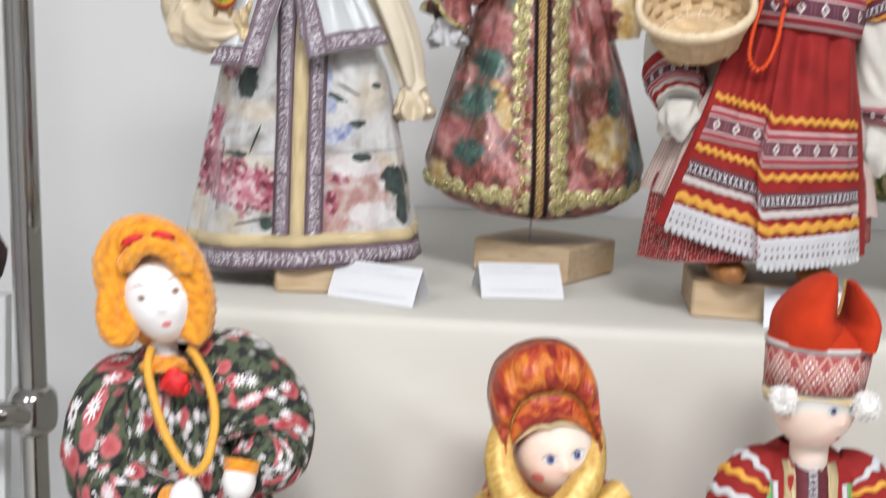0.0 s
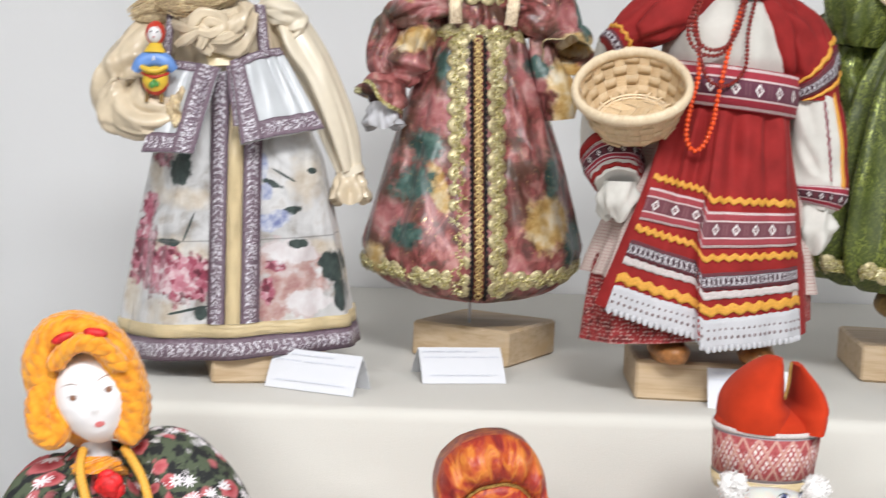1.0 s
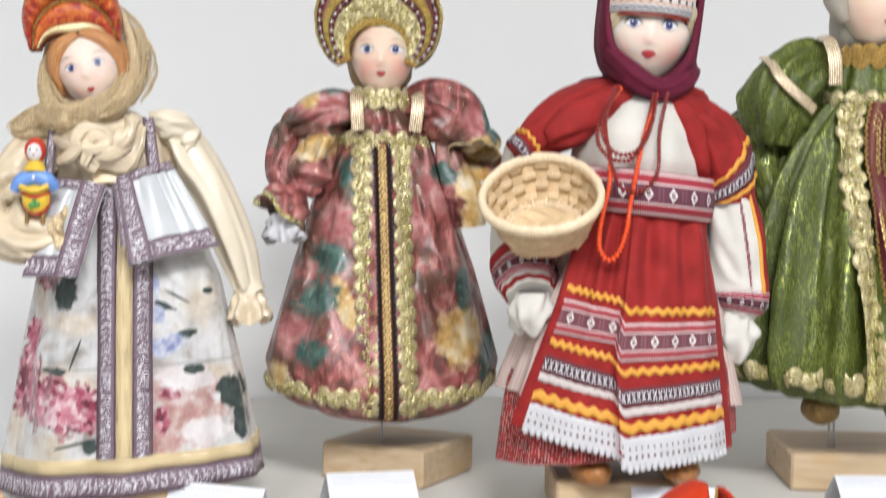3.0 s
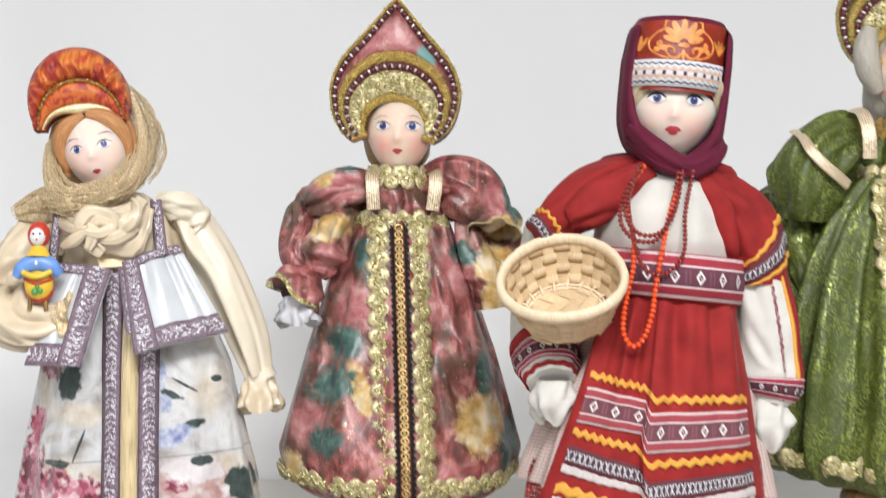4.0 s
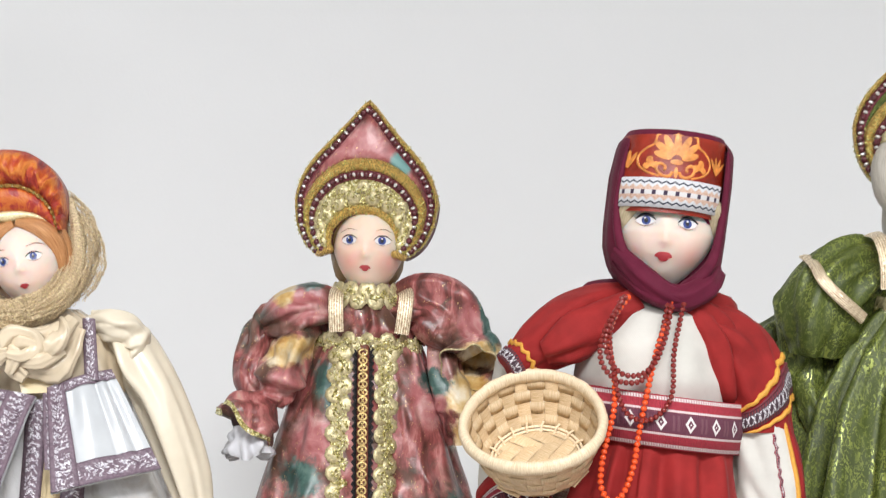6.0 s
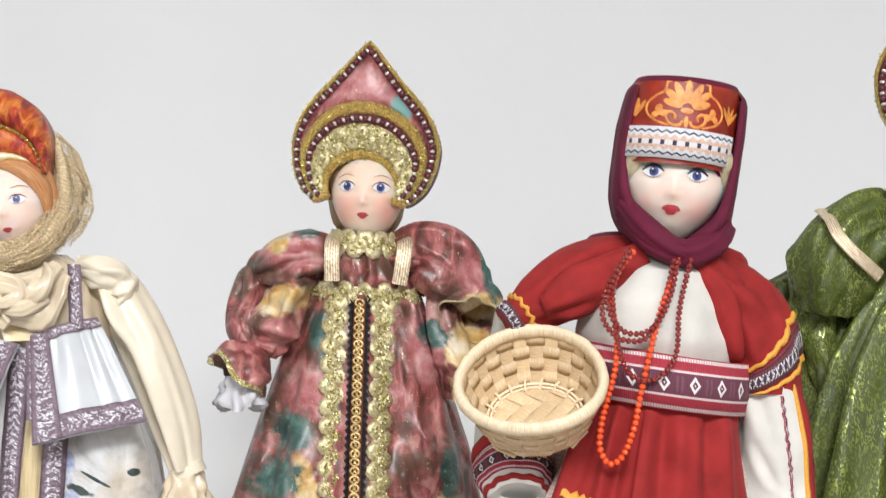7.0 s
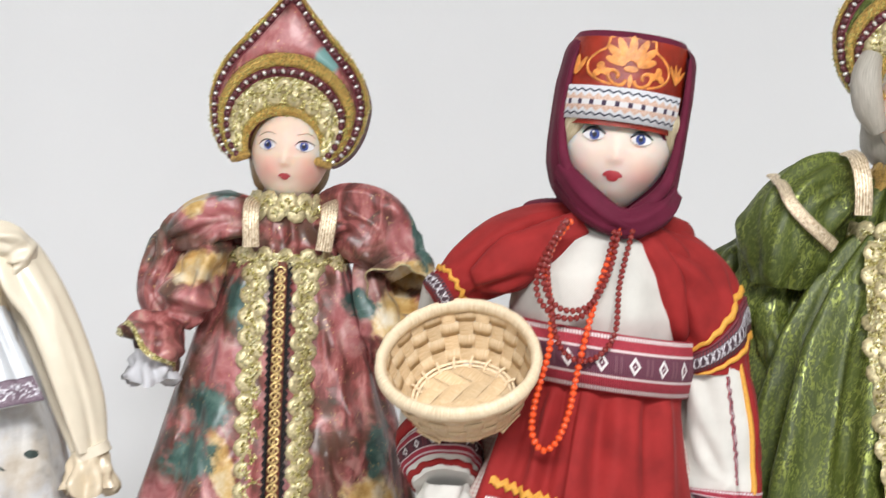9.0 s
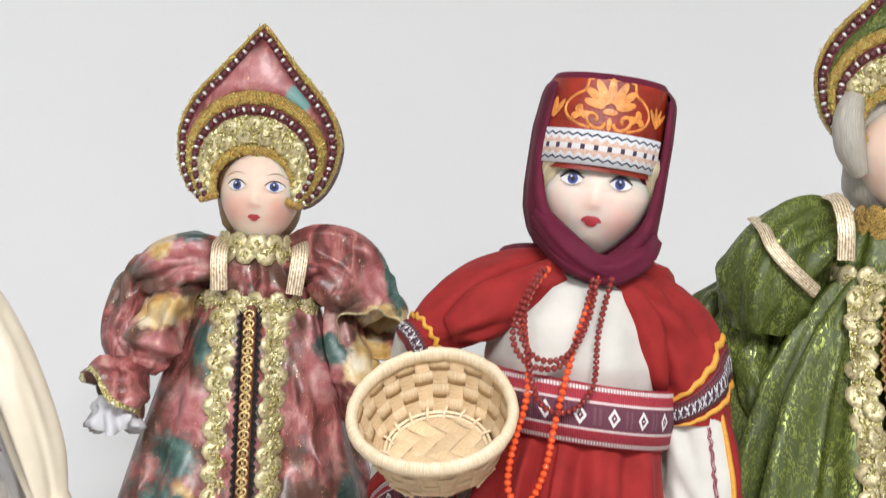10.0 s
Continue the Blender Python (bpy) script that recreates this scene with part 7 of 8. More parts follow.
    sh.ball(L(-0.006 if not green else -0.014, 0.008, 0.43), (0.034 * k, 0.03 * k, 0.036 * k), M["grey_hair"] if green else M["honey"], 24, 16, wob=0.1)
    sh.ball(L(-0.0085, 0.004, 0.46), (0.042 * k, 0.026 * k, 0.044 * k), M["honey"] if not green else M["grey_hair"], 20, 12)
    # crest
    crest = Crest(L(-0.0134 if not green else -0.022, -0.029, 0.4375 if not green else 0.456), CREST_OUT, CREST_IN, radians(106), turn=1.0, yaw=-6 if not green else -20, nod=-3, thick=0.022 if not green else 0.01, curve=0.022 if not green else 0.012, k=k * (0.985 if green else 1.0))
    crest.back(sh, M["grey_hair"] if green else M["maroon_band"])
    field = cloth if green else M["crest_brocade"]
    mats = (M["gold_cord"], M["gold_lace"], M["maroon_band"], M["gold_cord"], field, M["maroon_band"], M["gold_cord"])
    for i, mt in enumerate(mats):
        crest.ring(sh, i, RING_SIDE, RING_TOP, mt, *((0.001, 0.003) if i in (0, 6) else (0.001, 0.0022) if i == 3 else (0.0005, 0.001)))
    for i, count in ((0, 260), (3, 420), (6, 380)):
        crest.bristles(sh, i, RING_SIDE, RING_TOP, M["gold_thread"], count, 20 + i)
    # both ends bound with cord
    for s in (-1, 1):
        sh.tube([crest.at(s * crest.span, f, 0.0012) for f in (0.0, 0.08, 0.33, 0.66, 0.92, 1.0)], [0.0015 * k, 0.003 * k, 0.0034 * k, 0.0034 * k, 0.003 * k, 0.0012 * k], M["gold_cord"], n=14, uv=lambda i, j: (0.03 * i / 20, j / 14))
    for i in (2, 5):
        crest.beads(sh, i, RING_SIDE, RING_TOP, 0.0025 * k, M["pearl"], M["bead_dark"], 0.0026, 0.0043 * k)
    # lace on the brow ring
    def brow(s, w, o):
        phi = s / (0.042 * k)
        e = crest.widths(phi, RING_SIDE, RING_TOP)
        return crest.at(phi, (e[1] + e[2]) / 2 + (e[2] - e[1]) * 0.5 * w / half, o)

    half = 0.009 * k
    lace_ribbon(sh, brow, -0.068 * k, 0.068 * k, half, M["gold_lace"], M["pale_lace"], seed=11)
    return sh.made("doll", label, "doll", "dolls on the upper step")


crested_doll(0.118, 1.455, 1.0, 0.0, M["rose_brocade"], "doll in rose brocade sarafan and tall pointed beaded crest")
crested_doll(0.592, 1.405, 1.09, 0.016, M["green_brocade"], "doll in green brocade sarafan and beaded crest", green=True)


# ---------------------------------------------------------------- doll with the floral skirt
ROUND_OUT = [(0, 0.074), (35, 0.07), (60, 0.058), (80, 0.05), (110, 0.042)]
ROUND_IN = [(0, 0.02), (50, 0.026), (85, 0.0345), (110, 0.037)]


def pleated_hat(sh, c, turn, k=1.0, yaw=-8, nod=0, outline=ROUND_OUT, opening=ROUND_IN, top=(0.0085, 0.019, 0.0025, 0.026)):
    """Low round crest: gold edge, flat band, gold beads and a puffed, finely pleated crown."""
    side = (0.0045, 0.0055, 0.0015, 0.008)
    crest = Crest(c, outline, opening, radians(84), turn=turn, yaw=yaw, nod=nod, thick=0.022 * k, curve=0.02 * k, k=k)
    crest.back(sh, M["leaf_brocade"])
    crest.ring(sh, 0, side, top, M["brim_gold"], 0.0015, 0.0035)
    crest.ring(sh, 1, side, top, M["leaf_brocade"], 0.0005, 0.0025)
    crest.ring(sh, 2, side, top, M["gold_cord"], 0.0008, 0.001)
    crest.ring(sh, 3, side, top, M["pleated"], 0.0005, 0.0125 * k, n=230, pleat=0.0022 * k, count=31)
    crest.beads(sh, 2, side, top, 0.0015 * k, M["gold_lace"], M["gold_cord"], 0.002, 0.0042)
    return crest


def floral_doll():
    cx, cy = -0.125, 1.36
    sh = Shape((cx, cy, SHELF))

    def L(x, y, z):
        return Vector((cx + x, cy + y, SHELF + z))

    skirt = Skirt(cx, cy, 0, [(0.022, 0.012, 0.116, 0.078), (0.06, 0.011, 0.111, 0.074), (0.12, 0.009, 0.099, 0.068), (0.21, 0.006, 0.081, 0.06), (0.3, -0.002, 0.05, 0.042)], lambda a: 0.0105 * math.sin(a) + 0.002, 7, 0.045, 0.9)
    skirt.body(sh, M["white_floral"], nu=150, nv=44)
    skirt.band(sh, 0.0225, 0.0425, M["purple_trim"], 0.0026, n=450)
    skirt.band(sh, 0.0435, 0.0555, M["gold_ribbon"], 0.0024, n=450)

    def drift(z):
        return -0.0035 * (z - 0.06) / 0.21

    skirt.strip(sh, lambda z: -0.0165 + drift(z), lambda z: 0.001 + drift(z), 0.056, 0.29, M["purple_trim"], 0.0032)
    skirt.strip(sh, lambda z: 0.0015 + drift(z), lambda z: 0.0145 + drift(z), 0.056, 0.285, M["gold_ribbon"], 0.0016)
    skirt.strip(sh, lambda z: 0.015 + drift(z), lambda z: 0.032 + drift(z), 0.056, 0.26, M["purple_trim"], 0.0032)
    # body
    body = Skirt(cx, cy, 0, [(0.275, -0.004, 0.053, 0.045), (0.31, -0.008, 0.055, 0.045), (0.34, -0.012, 0.05, 0.04), (0.36, -0.02, 0.026, 0.026)], folds=9, deep=0.03)
    body.body(sh, M["cream_satin"])
    # peplum: two flared satin panels with ribbon borders
    def panel(tl, tr, br, bl, inner, folds):
        kw = dict(bulge=0.005, folds=folds, deep=0.0028)
        quad(sh, tl, tr, br, bl, M["white_satin"], **kw)
        quad(sh, tl, tr, br, bl, M["purple_trim"], v0=0.79, v1=1.0, out=0.0012, trim=True, **kw)
        quad(sh, tl, tr, br, bl, M["purple_trim"], v0=0.0, v1=0.1, out=0.0012, trim=True, **kw)
        a, b = inner
        quad(sh, tl, tr, br, bl, M["purple_trim"], u0=a, u1=b, out=0.0024, trim=True, along="v", **kw)

    panel(L(-0.06, -0.042, 0.298), L(-0.012, -0.05, 0.292), L(-0.03, -0.086, 0.213), L(-0.08, -0.064, 0.212), (0.58, 1.0), 2)
    panel(L(-0.004, -0.051, 0.298), L(0.041, -0.036, 0.314), L(0.086, -0.056, 0.24), L(0.012, -0.09, 0.223), (0.0, 0.26), 3)
    quad(sh, L(-0.008, -0.049, 0.3), L(0.004, -0.05, 0.302), L(0.016, -0.08, 0.24), L(0.004, -0.08, 0.24), M["purple_trim"], trim=True, along="v")
    # pale shirt front under the peplum's ties
    quad(sh, L(-0.03, -0.047, 0.314), L(0.012, -0.047, 0.318), L(0.004, -0.053, 0.296), L(-0.022, -0.053, 0.294), M["gold_ribbon"])
    for x0, x1, z0, z1 in ((-0.067, -0.06, 0.296, 0.352), (0.0165, 0.0265, 0.306, 0.353)):
        quad(sh, L(x0 + (0.0 if x1 > 0 else 0.004), -0.036, z1), L(x1 + (0.0 if x1 > 0 else 0.004), -0.036, z1), L(x1 + (0.0075 if x1 > 0 else 0.002), -0.048, z0), L(x0 + (0.0065 if x1 > 0 else 0.0), -0.047, z0), M["purple_trim"], trim=True, along="v", bulge=0.002)
    # knotted cream kerchief at the neck
    for path, r in (([L(-0.056, -0.036, 0.35), L(-0.036, -0.056, 0.325), L(-0.014, -0.058, 0.314), L(0.006, -0.054, 0.316), L(0.016, -0.044, 0.345)], 0.0085),
                    ([L(-0.058, -0.04, 0.333), L(-0.034, -0.058, 0.318), L(-0.018, -0.062, 0.306)], 0.007),
                    ([L(-0.04, -0.048, 0.345), L(-0.022, -0.064, 0.336), L(0.0, -0.06, 0.338), L(0.012, -0.046, 0.352)], 0.0075),
                    ([L(-0.03, -0.062, 0.325), L(-0.02, -0.068, 0.333), L(-0.006, -0.066, 0.328)], 0.0065),
                    ([L(-0.012, -0.058, 0.322), L(0.0, -0.068, 0.33), L(0.008, -0.062, 0.342), L(0.003, -0.05, 0.35)], 0.006),
                    ([L(-0.022, -0.064, 0.318), L(-0.006, -0.07, 0.319), L(0.009, -0.06, 0.328)], 0.005),
                    ([L(-0.045, -0.05, 0.34), L(-0.034, -0.062, 0.33), L(-0.026, -0.068, 0.322), L(-0.03, -0.066, 0.31)], 0.0055)):
        sh.tube(path, [(r * 0.7, r * 0.35)] + [(r * 1.15, r * 0.55)] * (len(path) - 2) + [(r * 0.7, r * 0.3)], M["cream_satin"], n=28, pleats=7, deep=0.11, wob=0.3, freq=70, up=(0.3, 1, 0.35))
    # its bow: a rolled loop and a short tail
    for path in ([L(-0.034, -0.066, 0.3235), L(-0.037, -0.069, 0.3305), L(-0.028, -0.071, 0.3405), L(-0.013, -0.069, 0.339), L(-0.0085, -0.068, 0.33), L(-0.018, -0.071, 0.3225), L(-0.031, -0.0705, 0.324)],
                 [L(-0.03, -0.07, 0.325), L(-0.042, -0.066, 0.317), L(-0.052, -0.058, 0.3115)], [L(-0.03, -0.0705, 0.326), L(-0.044, -0.064, 0.326), L(-0.055, -0.05, 0.331)]):
        sh.tube(path, [(0.0028, 0.0022)] + [(0.0052, 0.0026)] * (len(path) - 2) + [(0.003, 0.0018)], M["cream_satin"], n=24, pleats=5, deep=0.12, wob=0.25, freq=80, up=(0.3, 1, 0.35))
    # sleeves
    left = Limb([L(-0.048, 0.0, 0.338), L(-0.076, -0.006, 0.319), L(-0.098, -0.016, 0.29), L(-0.1025, -0.028, 0.2595), L(-0.08, -0.046, 0.2465), L(-0.052, -0.056, 0.2505)], [0.013, 0.0225, 0.0265, 0.0275, 0.0245, 0.013], 8, 0.07, 0.08, 45, crumple=(16, 0.0036), along=0.6, wide=0.0042, folds=((0.42, -0.2, 0.62, -1.6, 0.007, 0.005), (0.5, 0.3, 0.66, -1.2, 0.007, -0.005), (0.62, 0.5, 0.95, -0.3, 0.007, 0.005), (0.55, 1.2, 0.85, 0.6, 0.008, -0.004)))
    left.body(sh, M["cream_satin"], m=80, n=84)
    frill(sh, L(-0.056, -0.056, 0.251), (1, -0.25, 0.05), 0.012, 0.017, 0.014, M["gauze"], 9, 0.25)
    right = Limb([L(0.018, 0.0, 0.343), L(0.043, -0.002, 0.336), L(0.0655, -0.006, 0.3095), L(0.085, -0.008, 0.273), L(0.1015, -0.01, 0.233), L(0.111, -0.012, 0.2)], [0.011, 0.019, 0.0195, 0.019, 0.0175, 0.012], 0, 0.0, 0.08, 48, folds=((0.12, -0.1, 0.42, -0.75, 0.005, -0.006), (0.3, -0.6, 1.02, -0.5, 0.0055, -0.0065), (0.38, -1.25, 1.0, -1.0, 0.005, 0.004), (0.3, 0.75, 0.9, 0.55, 0.008, 0.0022), (0.62, 0.2, 1.05, 0.1, 0.006, 0.003)))
    right.body(sh, M["smooth_lit_satin"], m=80, n=96)
    # gathered head of the sleeve beside the strap
    Limb([L(0.022, -0.02, 0.352), L(0.037, -0.024, 0.35), L(0.05, -0.02, 0.3435), L(0.0545, -0.014, 0.332), L(0.048, -0.012, 0.316)], [0.008, 0.0115, 0.012, 0.0105, 0.007], 7, 0.16, 0.12, 21, crumple=(8, 0.003), along=0.5, wide=0.004).body(sh, M["smooth_lit_satin"], m=60, n=80)
    sh.tube([L(0.1095, -0.012, 0.203), L(0.1125, -0.012, 0.196)], [0.014, 0.0145], M["smooth_lit_satin"], n=18)
    frill(sh, L(0.11, -0.012, 0.2), (0.08, -0.1, -1), 0.012, 0.0165, 0.03, M["cream_satin"], 9, 0.26)
    # head
    head = Head(L(-0.0305, -0.02, 0.3945), (0.0288, 0.03, 0.035), yaw=-3, tilt=-14, taper=0.24, nose=(0.0, -0.0065, 0.003), lips=-0.019)
    head.body(sh, M["skin_pink"])
    for s in (-1, 1):
        head.eye(sh, 0.0122 * s, 0.0018, 0.0042, side=-s)
        head.stroke(sh, [(0.008 * s, 0.0105), (0.015 * s, 0.012), (0.021 * s, 0.0095)], 0.0004, M["brow"])
    head.mouth(sh, 0.0, -0.019, 0.0036)
    sh.ball(L(-0.038, 0.004, 0.402), (0.037, 0.032, 0.038), M["auburn"], 24, 16)
    for s in (-1, 1):
        path = [head.at(0.001 * s, 0.031, 0.004), head.at(0.017 * s, 0.024, 0.004), head.at(0.027 * s, 0.008, 0.003), head.at(0.0275 * s, -0.012, 0.003)]
        sh.tube(path, [0.003, 0.0075, 0.0075, 0.003], M["auburn"], n=12)
        path = [head.at(0.004 * s, 0.033, 0.002), head.at(0.021 * s, 0.025, 0.002), head.at(0.029 * s, 0.008, 0.0), head.at(0.029 * s, -0.016, 0.0)]
        sh.tube(path, [0.003, 0.008, 0.008, 0.004], M["auburn"], n=12)
    pleated_hat(sh, L(-0.0415, -0.036, 0.4115), -8, yaw=4, outline=[(0, 0.071), (15, 0.07), (30, 0.065), (45, 0.058), (60, 0.0495), (75, 0.042), (95, 0.038)], opening=[(0, 0.0135), (15, 0.0143), (30, 0.017), (45, 0.0212), (60, 0.026), (80, 0.0305), (95, 0.032)], top=(0.0085, 0.0185, 0.0025, 0.028))
    # gauze kerchief over the hat, round the neck and out over the shoulder
    sh.tube([L(-0.006, 0.0, 0.448), L(0.004, -0.014, 0.42), L(0.006, -0.022, 0.392), L(-0.006, -0.04, 0.366), L(-0.03, -0.052, 0.354), L(-0.054, -0.046, 0.357), L(-0.067, -0.03, 0.376), L(-0.071, -0.012, 0.4), L(-0.07, 0.0, 0.424)],
            [0.003, 0.0045, 0.007, 0.008, 0.0075, 0.007, 0.005, 0.0035, 0.0025], M["gauze"], n=20, pleats=7, deep=0.12, wob=0.2, freq=90)
    sh.tube([L(0.004, -0.014, 0.382), L(-0.014, -0.044, 0.36), L(-0.045, -0.05, 0.35), L(-0.07, -0.03, 0.352)], [0.0095, 0.01, 0.0095, 0.0075], M["gauze"], n=18, pleats=6, deep=0.14, wob=0.25, freq=90)
    strands(sh, [L(0.004, -0.014, 0.42), L(0.006, -0.022, 0.392), L(-0.006, -0.04, 0.366), L(-0.03, -0.052, 0.354), L(-0.054, -0.046, 0.357), L(-0.067, -0.03, 0.376), L(-0.071, -0.012, 0.4)], [0.007, 0.0095, 0.0105, 0.0095, 0.009, 0.0065, 0.0045], M["gauze"], 260, 3, 0.00026, 1.4)
    strands(sh, [L(0.004, -0.014, 0.382), L(-0.014, -0.044, 0.36), L(-0.045, -0.05, 0.35), L(-0.07, -0.03, 0.352), L(-0.1, -0.02, 0.34)], [0.0095, 0.0105, 0.0105, 0.0095, 0.005], M["gauze"], 200, 4, 0.00026, 1.8)
    sh.tube([L(-0.05, -0.03, 0.352), L(-0.075, -0.026, 0.345), L(-0.098, -0.02, 0.338)], [(0.012, 0.008), (0.014, 0.007), (0.006, 0.003)], M["gauze"], n=16, pleats=7, deep=0.2, wob=0.3, freq=90)
    fall = [L(-0.014, 0.006, 0.452), L(0.0, 0.004, 0.434), L(0.006, -0.002, 0.41), L(0.002, -0.012, 0.385), L(-0.004, -0.026, 0.368)]
    sh.tube(fall, [0.002, 0.0025, 0.003, 0.0045, 0.006], M["gauze"], n=16, pleats=6, deep=0.16, wob=0.25, freq=90)
    strands(sh, fall, [0.005, 0.009, 0.011, 0.011, 0.01], M["gauze"], 260, 6, 0.00024, 2.4)
    strands(sh, [L(-0.006, 0.0, 0.44), L(0.012, -0.004, 0.42), L(0.017, -0.01, 0.395), L(0.008, -0.022, 0.37)], [0.003, 0.006, 0.008, 0.006], M["gauze"], 150, 9, 0.00022, 2.2)
    sh.ball(L(-0.037, 0.016, 0.395), (0.034, 0.024, 0.042), M["gauze"], 20, 14, wob=0.08)
    return sh.made("doll", "doll in cream satin blouse, white floral skirt and red crest", "doll", "dolls on the upper step")


floral_doll()


def little_doll():
    """The painted figure in the floral doll's arm."""
    x, y, z = -0.1945, 1.292, SHELF + 0.2625
    sh = Shape((x, y, z))
    # yellow apron over red, blue dress with wide sleeves, yellow collar, red kerchief
    sh.ball((x + 0.001, y, z + 0.0155), (0.0122, 0.0085, 0.0135), M["paint_red"], 18, 12)
    sh.ball((x + 0.001, y - 0.002, z + 0.0175), (0.0118, 0.0082, 0.0135), M["paint_yellow"], 18, 12)
    sh.tube([(x + 0.001 - 0.012, y - 0.004, z + 0.022), (x + 0.001, y - 0.0105, z + 0.0185), (x + 0.013, y - 0.004, z + 0.0225)], [0.0012, 0.0016, 0.0012], M["paint_red"], n=8)
    for dx, dz, r in ((-0.002, 0.0115, 0.0028), (0.0025, 0.0125, 0.0024), (0.0, 0.0155, 0.0019)):
        sh.ball((x + 0.001 + dx, y - 0.0098, z + dz), (r, 0.0012, r * 1.1), M["paint_green"], 10, 8)
    sh.tube([(x - 0.0175, y - 0.002, z + 0.0235), (x - 0.0115, y - 0.003, z + 0.031), (x, y - 0.002, z + 0.0355), (x + 0.0115, y - 0.003, z + 0.032), (x + 0.018, y - 0.002, z + 0.0255)], [0.004, (0.0068, 0.0068), (0.0085, 0.0085), (0.0068, 0.0068), 0.004], M["mint"], n=16, wob=0.1)
    sh.tube([(x - 0.011, y - 0.008, z + 0.0275), (x - 0.003, y - 0.0115, z + 0.0245), (x + 0.004, y - 0.0115, z + 0.0245), (x + 0.012, y - 0.008, z + 0.0285)], [0.0024, 0.0026, 0.0026, 0.0024], M["paint_yellow"], n=10)
    sh.ball((x, y - 0.0095, z + 0.0355), (0.002, 0.0014, 0.0026), M["eye_white"], 8, 6)
    sh.tube([(x, y, z + 0.049), (x, y - 0.001, z + 0.044), (x, y - 0.0015, z + 0.04)], [0.0052, 0.0085, 0.0105], M["paint_yellow"], n=16)
    sh.ball((x, y, z + 0.0585), (0.0092, 0.0088, 0.0112), M["paint_red"], 18, 12)
    sh.ball((x, y - 0.0035, z + 0.0575), (0.007, 0.0066, 0.0085), M["eye_white"], 16, 10)
    for s in (-1, 1):
        sh.ball((x + s * 0.0026, y - 0.0099, z + 0.0592), (0.0009, 0.0006, 0.0009), M["black"], 7, 5)
        sh.tube([(x + s * 0.0062, y, z + 0.006), (x + s * 0.0068, y - 0.001, z - 0.004)], [0.002, 0.0018], M["brown_fur"], n=8)
    sh.ball((x, y - 0.01, z + 0.0545), (0.0011, 0.0006, 0.0007), M["paint_red"], 7, 5)
    return sh.made("small_doll", "tiny painted doll in blue and yellow held in a doll's arm", "doll")


little_doll()


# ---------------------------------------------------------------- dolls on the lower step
# camera's eye at the start; the lower dolls are placed to fit its view
VIEW_EYE = Vector((0.0, 0.02, 1.40))


def scale_from_eye(sh, y_from, y_to):
    """Scales a doll about the camera's eye to another depth, keeping proportions and view."""
    k = (y_to - VIEW_EYE.y) / (y_from - VIEW_EYE.y)
    sh.v = [VIEW_EYE + (p - VIEW_EYE) * k for p in sh.v]
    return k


FOOT = 0.72     # top of the lower step


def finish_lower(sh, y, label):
    scale_from_eye(sh, 1.10, y)
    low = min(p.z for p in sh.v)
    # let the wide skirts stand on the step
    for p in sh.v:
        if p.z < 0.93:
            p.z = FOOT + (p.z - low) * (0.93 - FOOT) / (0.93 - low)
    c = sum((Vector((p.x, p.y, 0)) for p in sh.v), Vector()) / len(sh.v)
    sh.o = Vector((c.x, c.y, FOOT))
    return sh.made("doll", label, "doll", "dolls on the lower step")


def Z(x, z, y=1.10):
    """x, z at depth 1.10, slid along the camera's ray to depth y."""
    return VIEW_EYE + (Vector((x, 1.10, SHELF + z)) - VIEW_EYE) * ((y - VIEW_EYE.y) / (1.10 - VIEW_EYE.y))


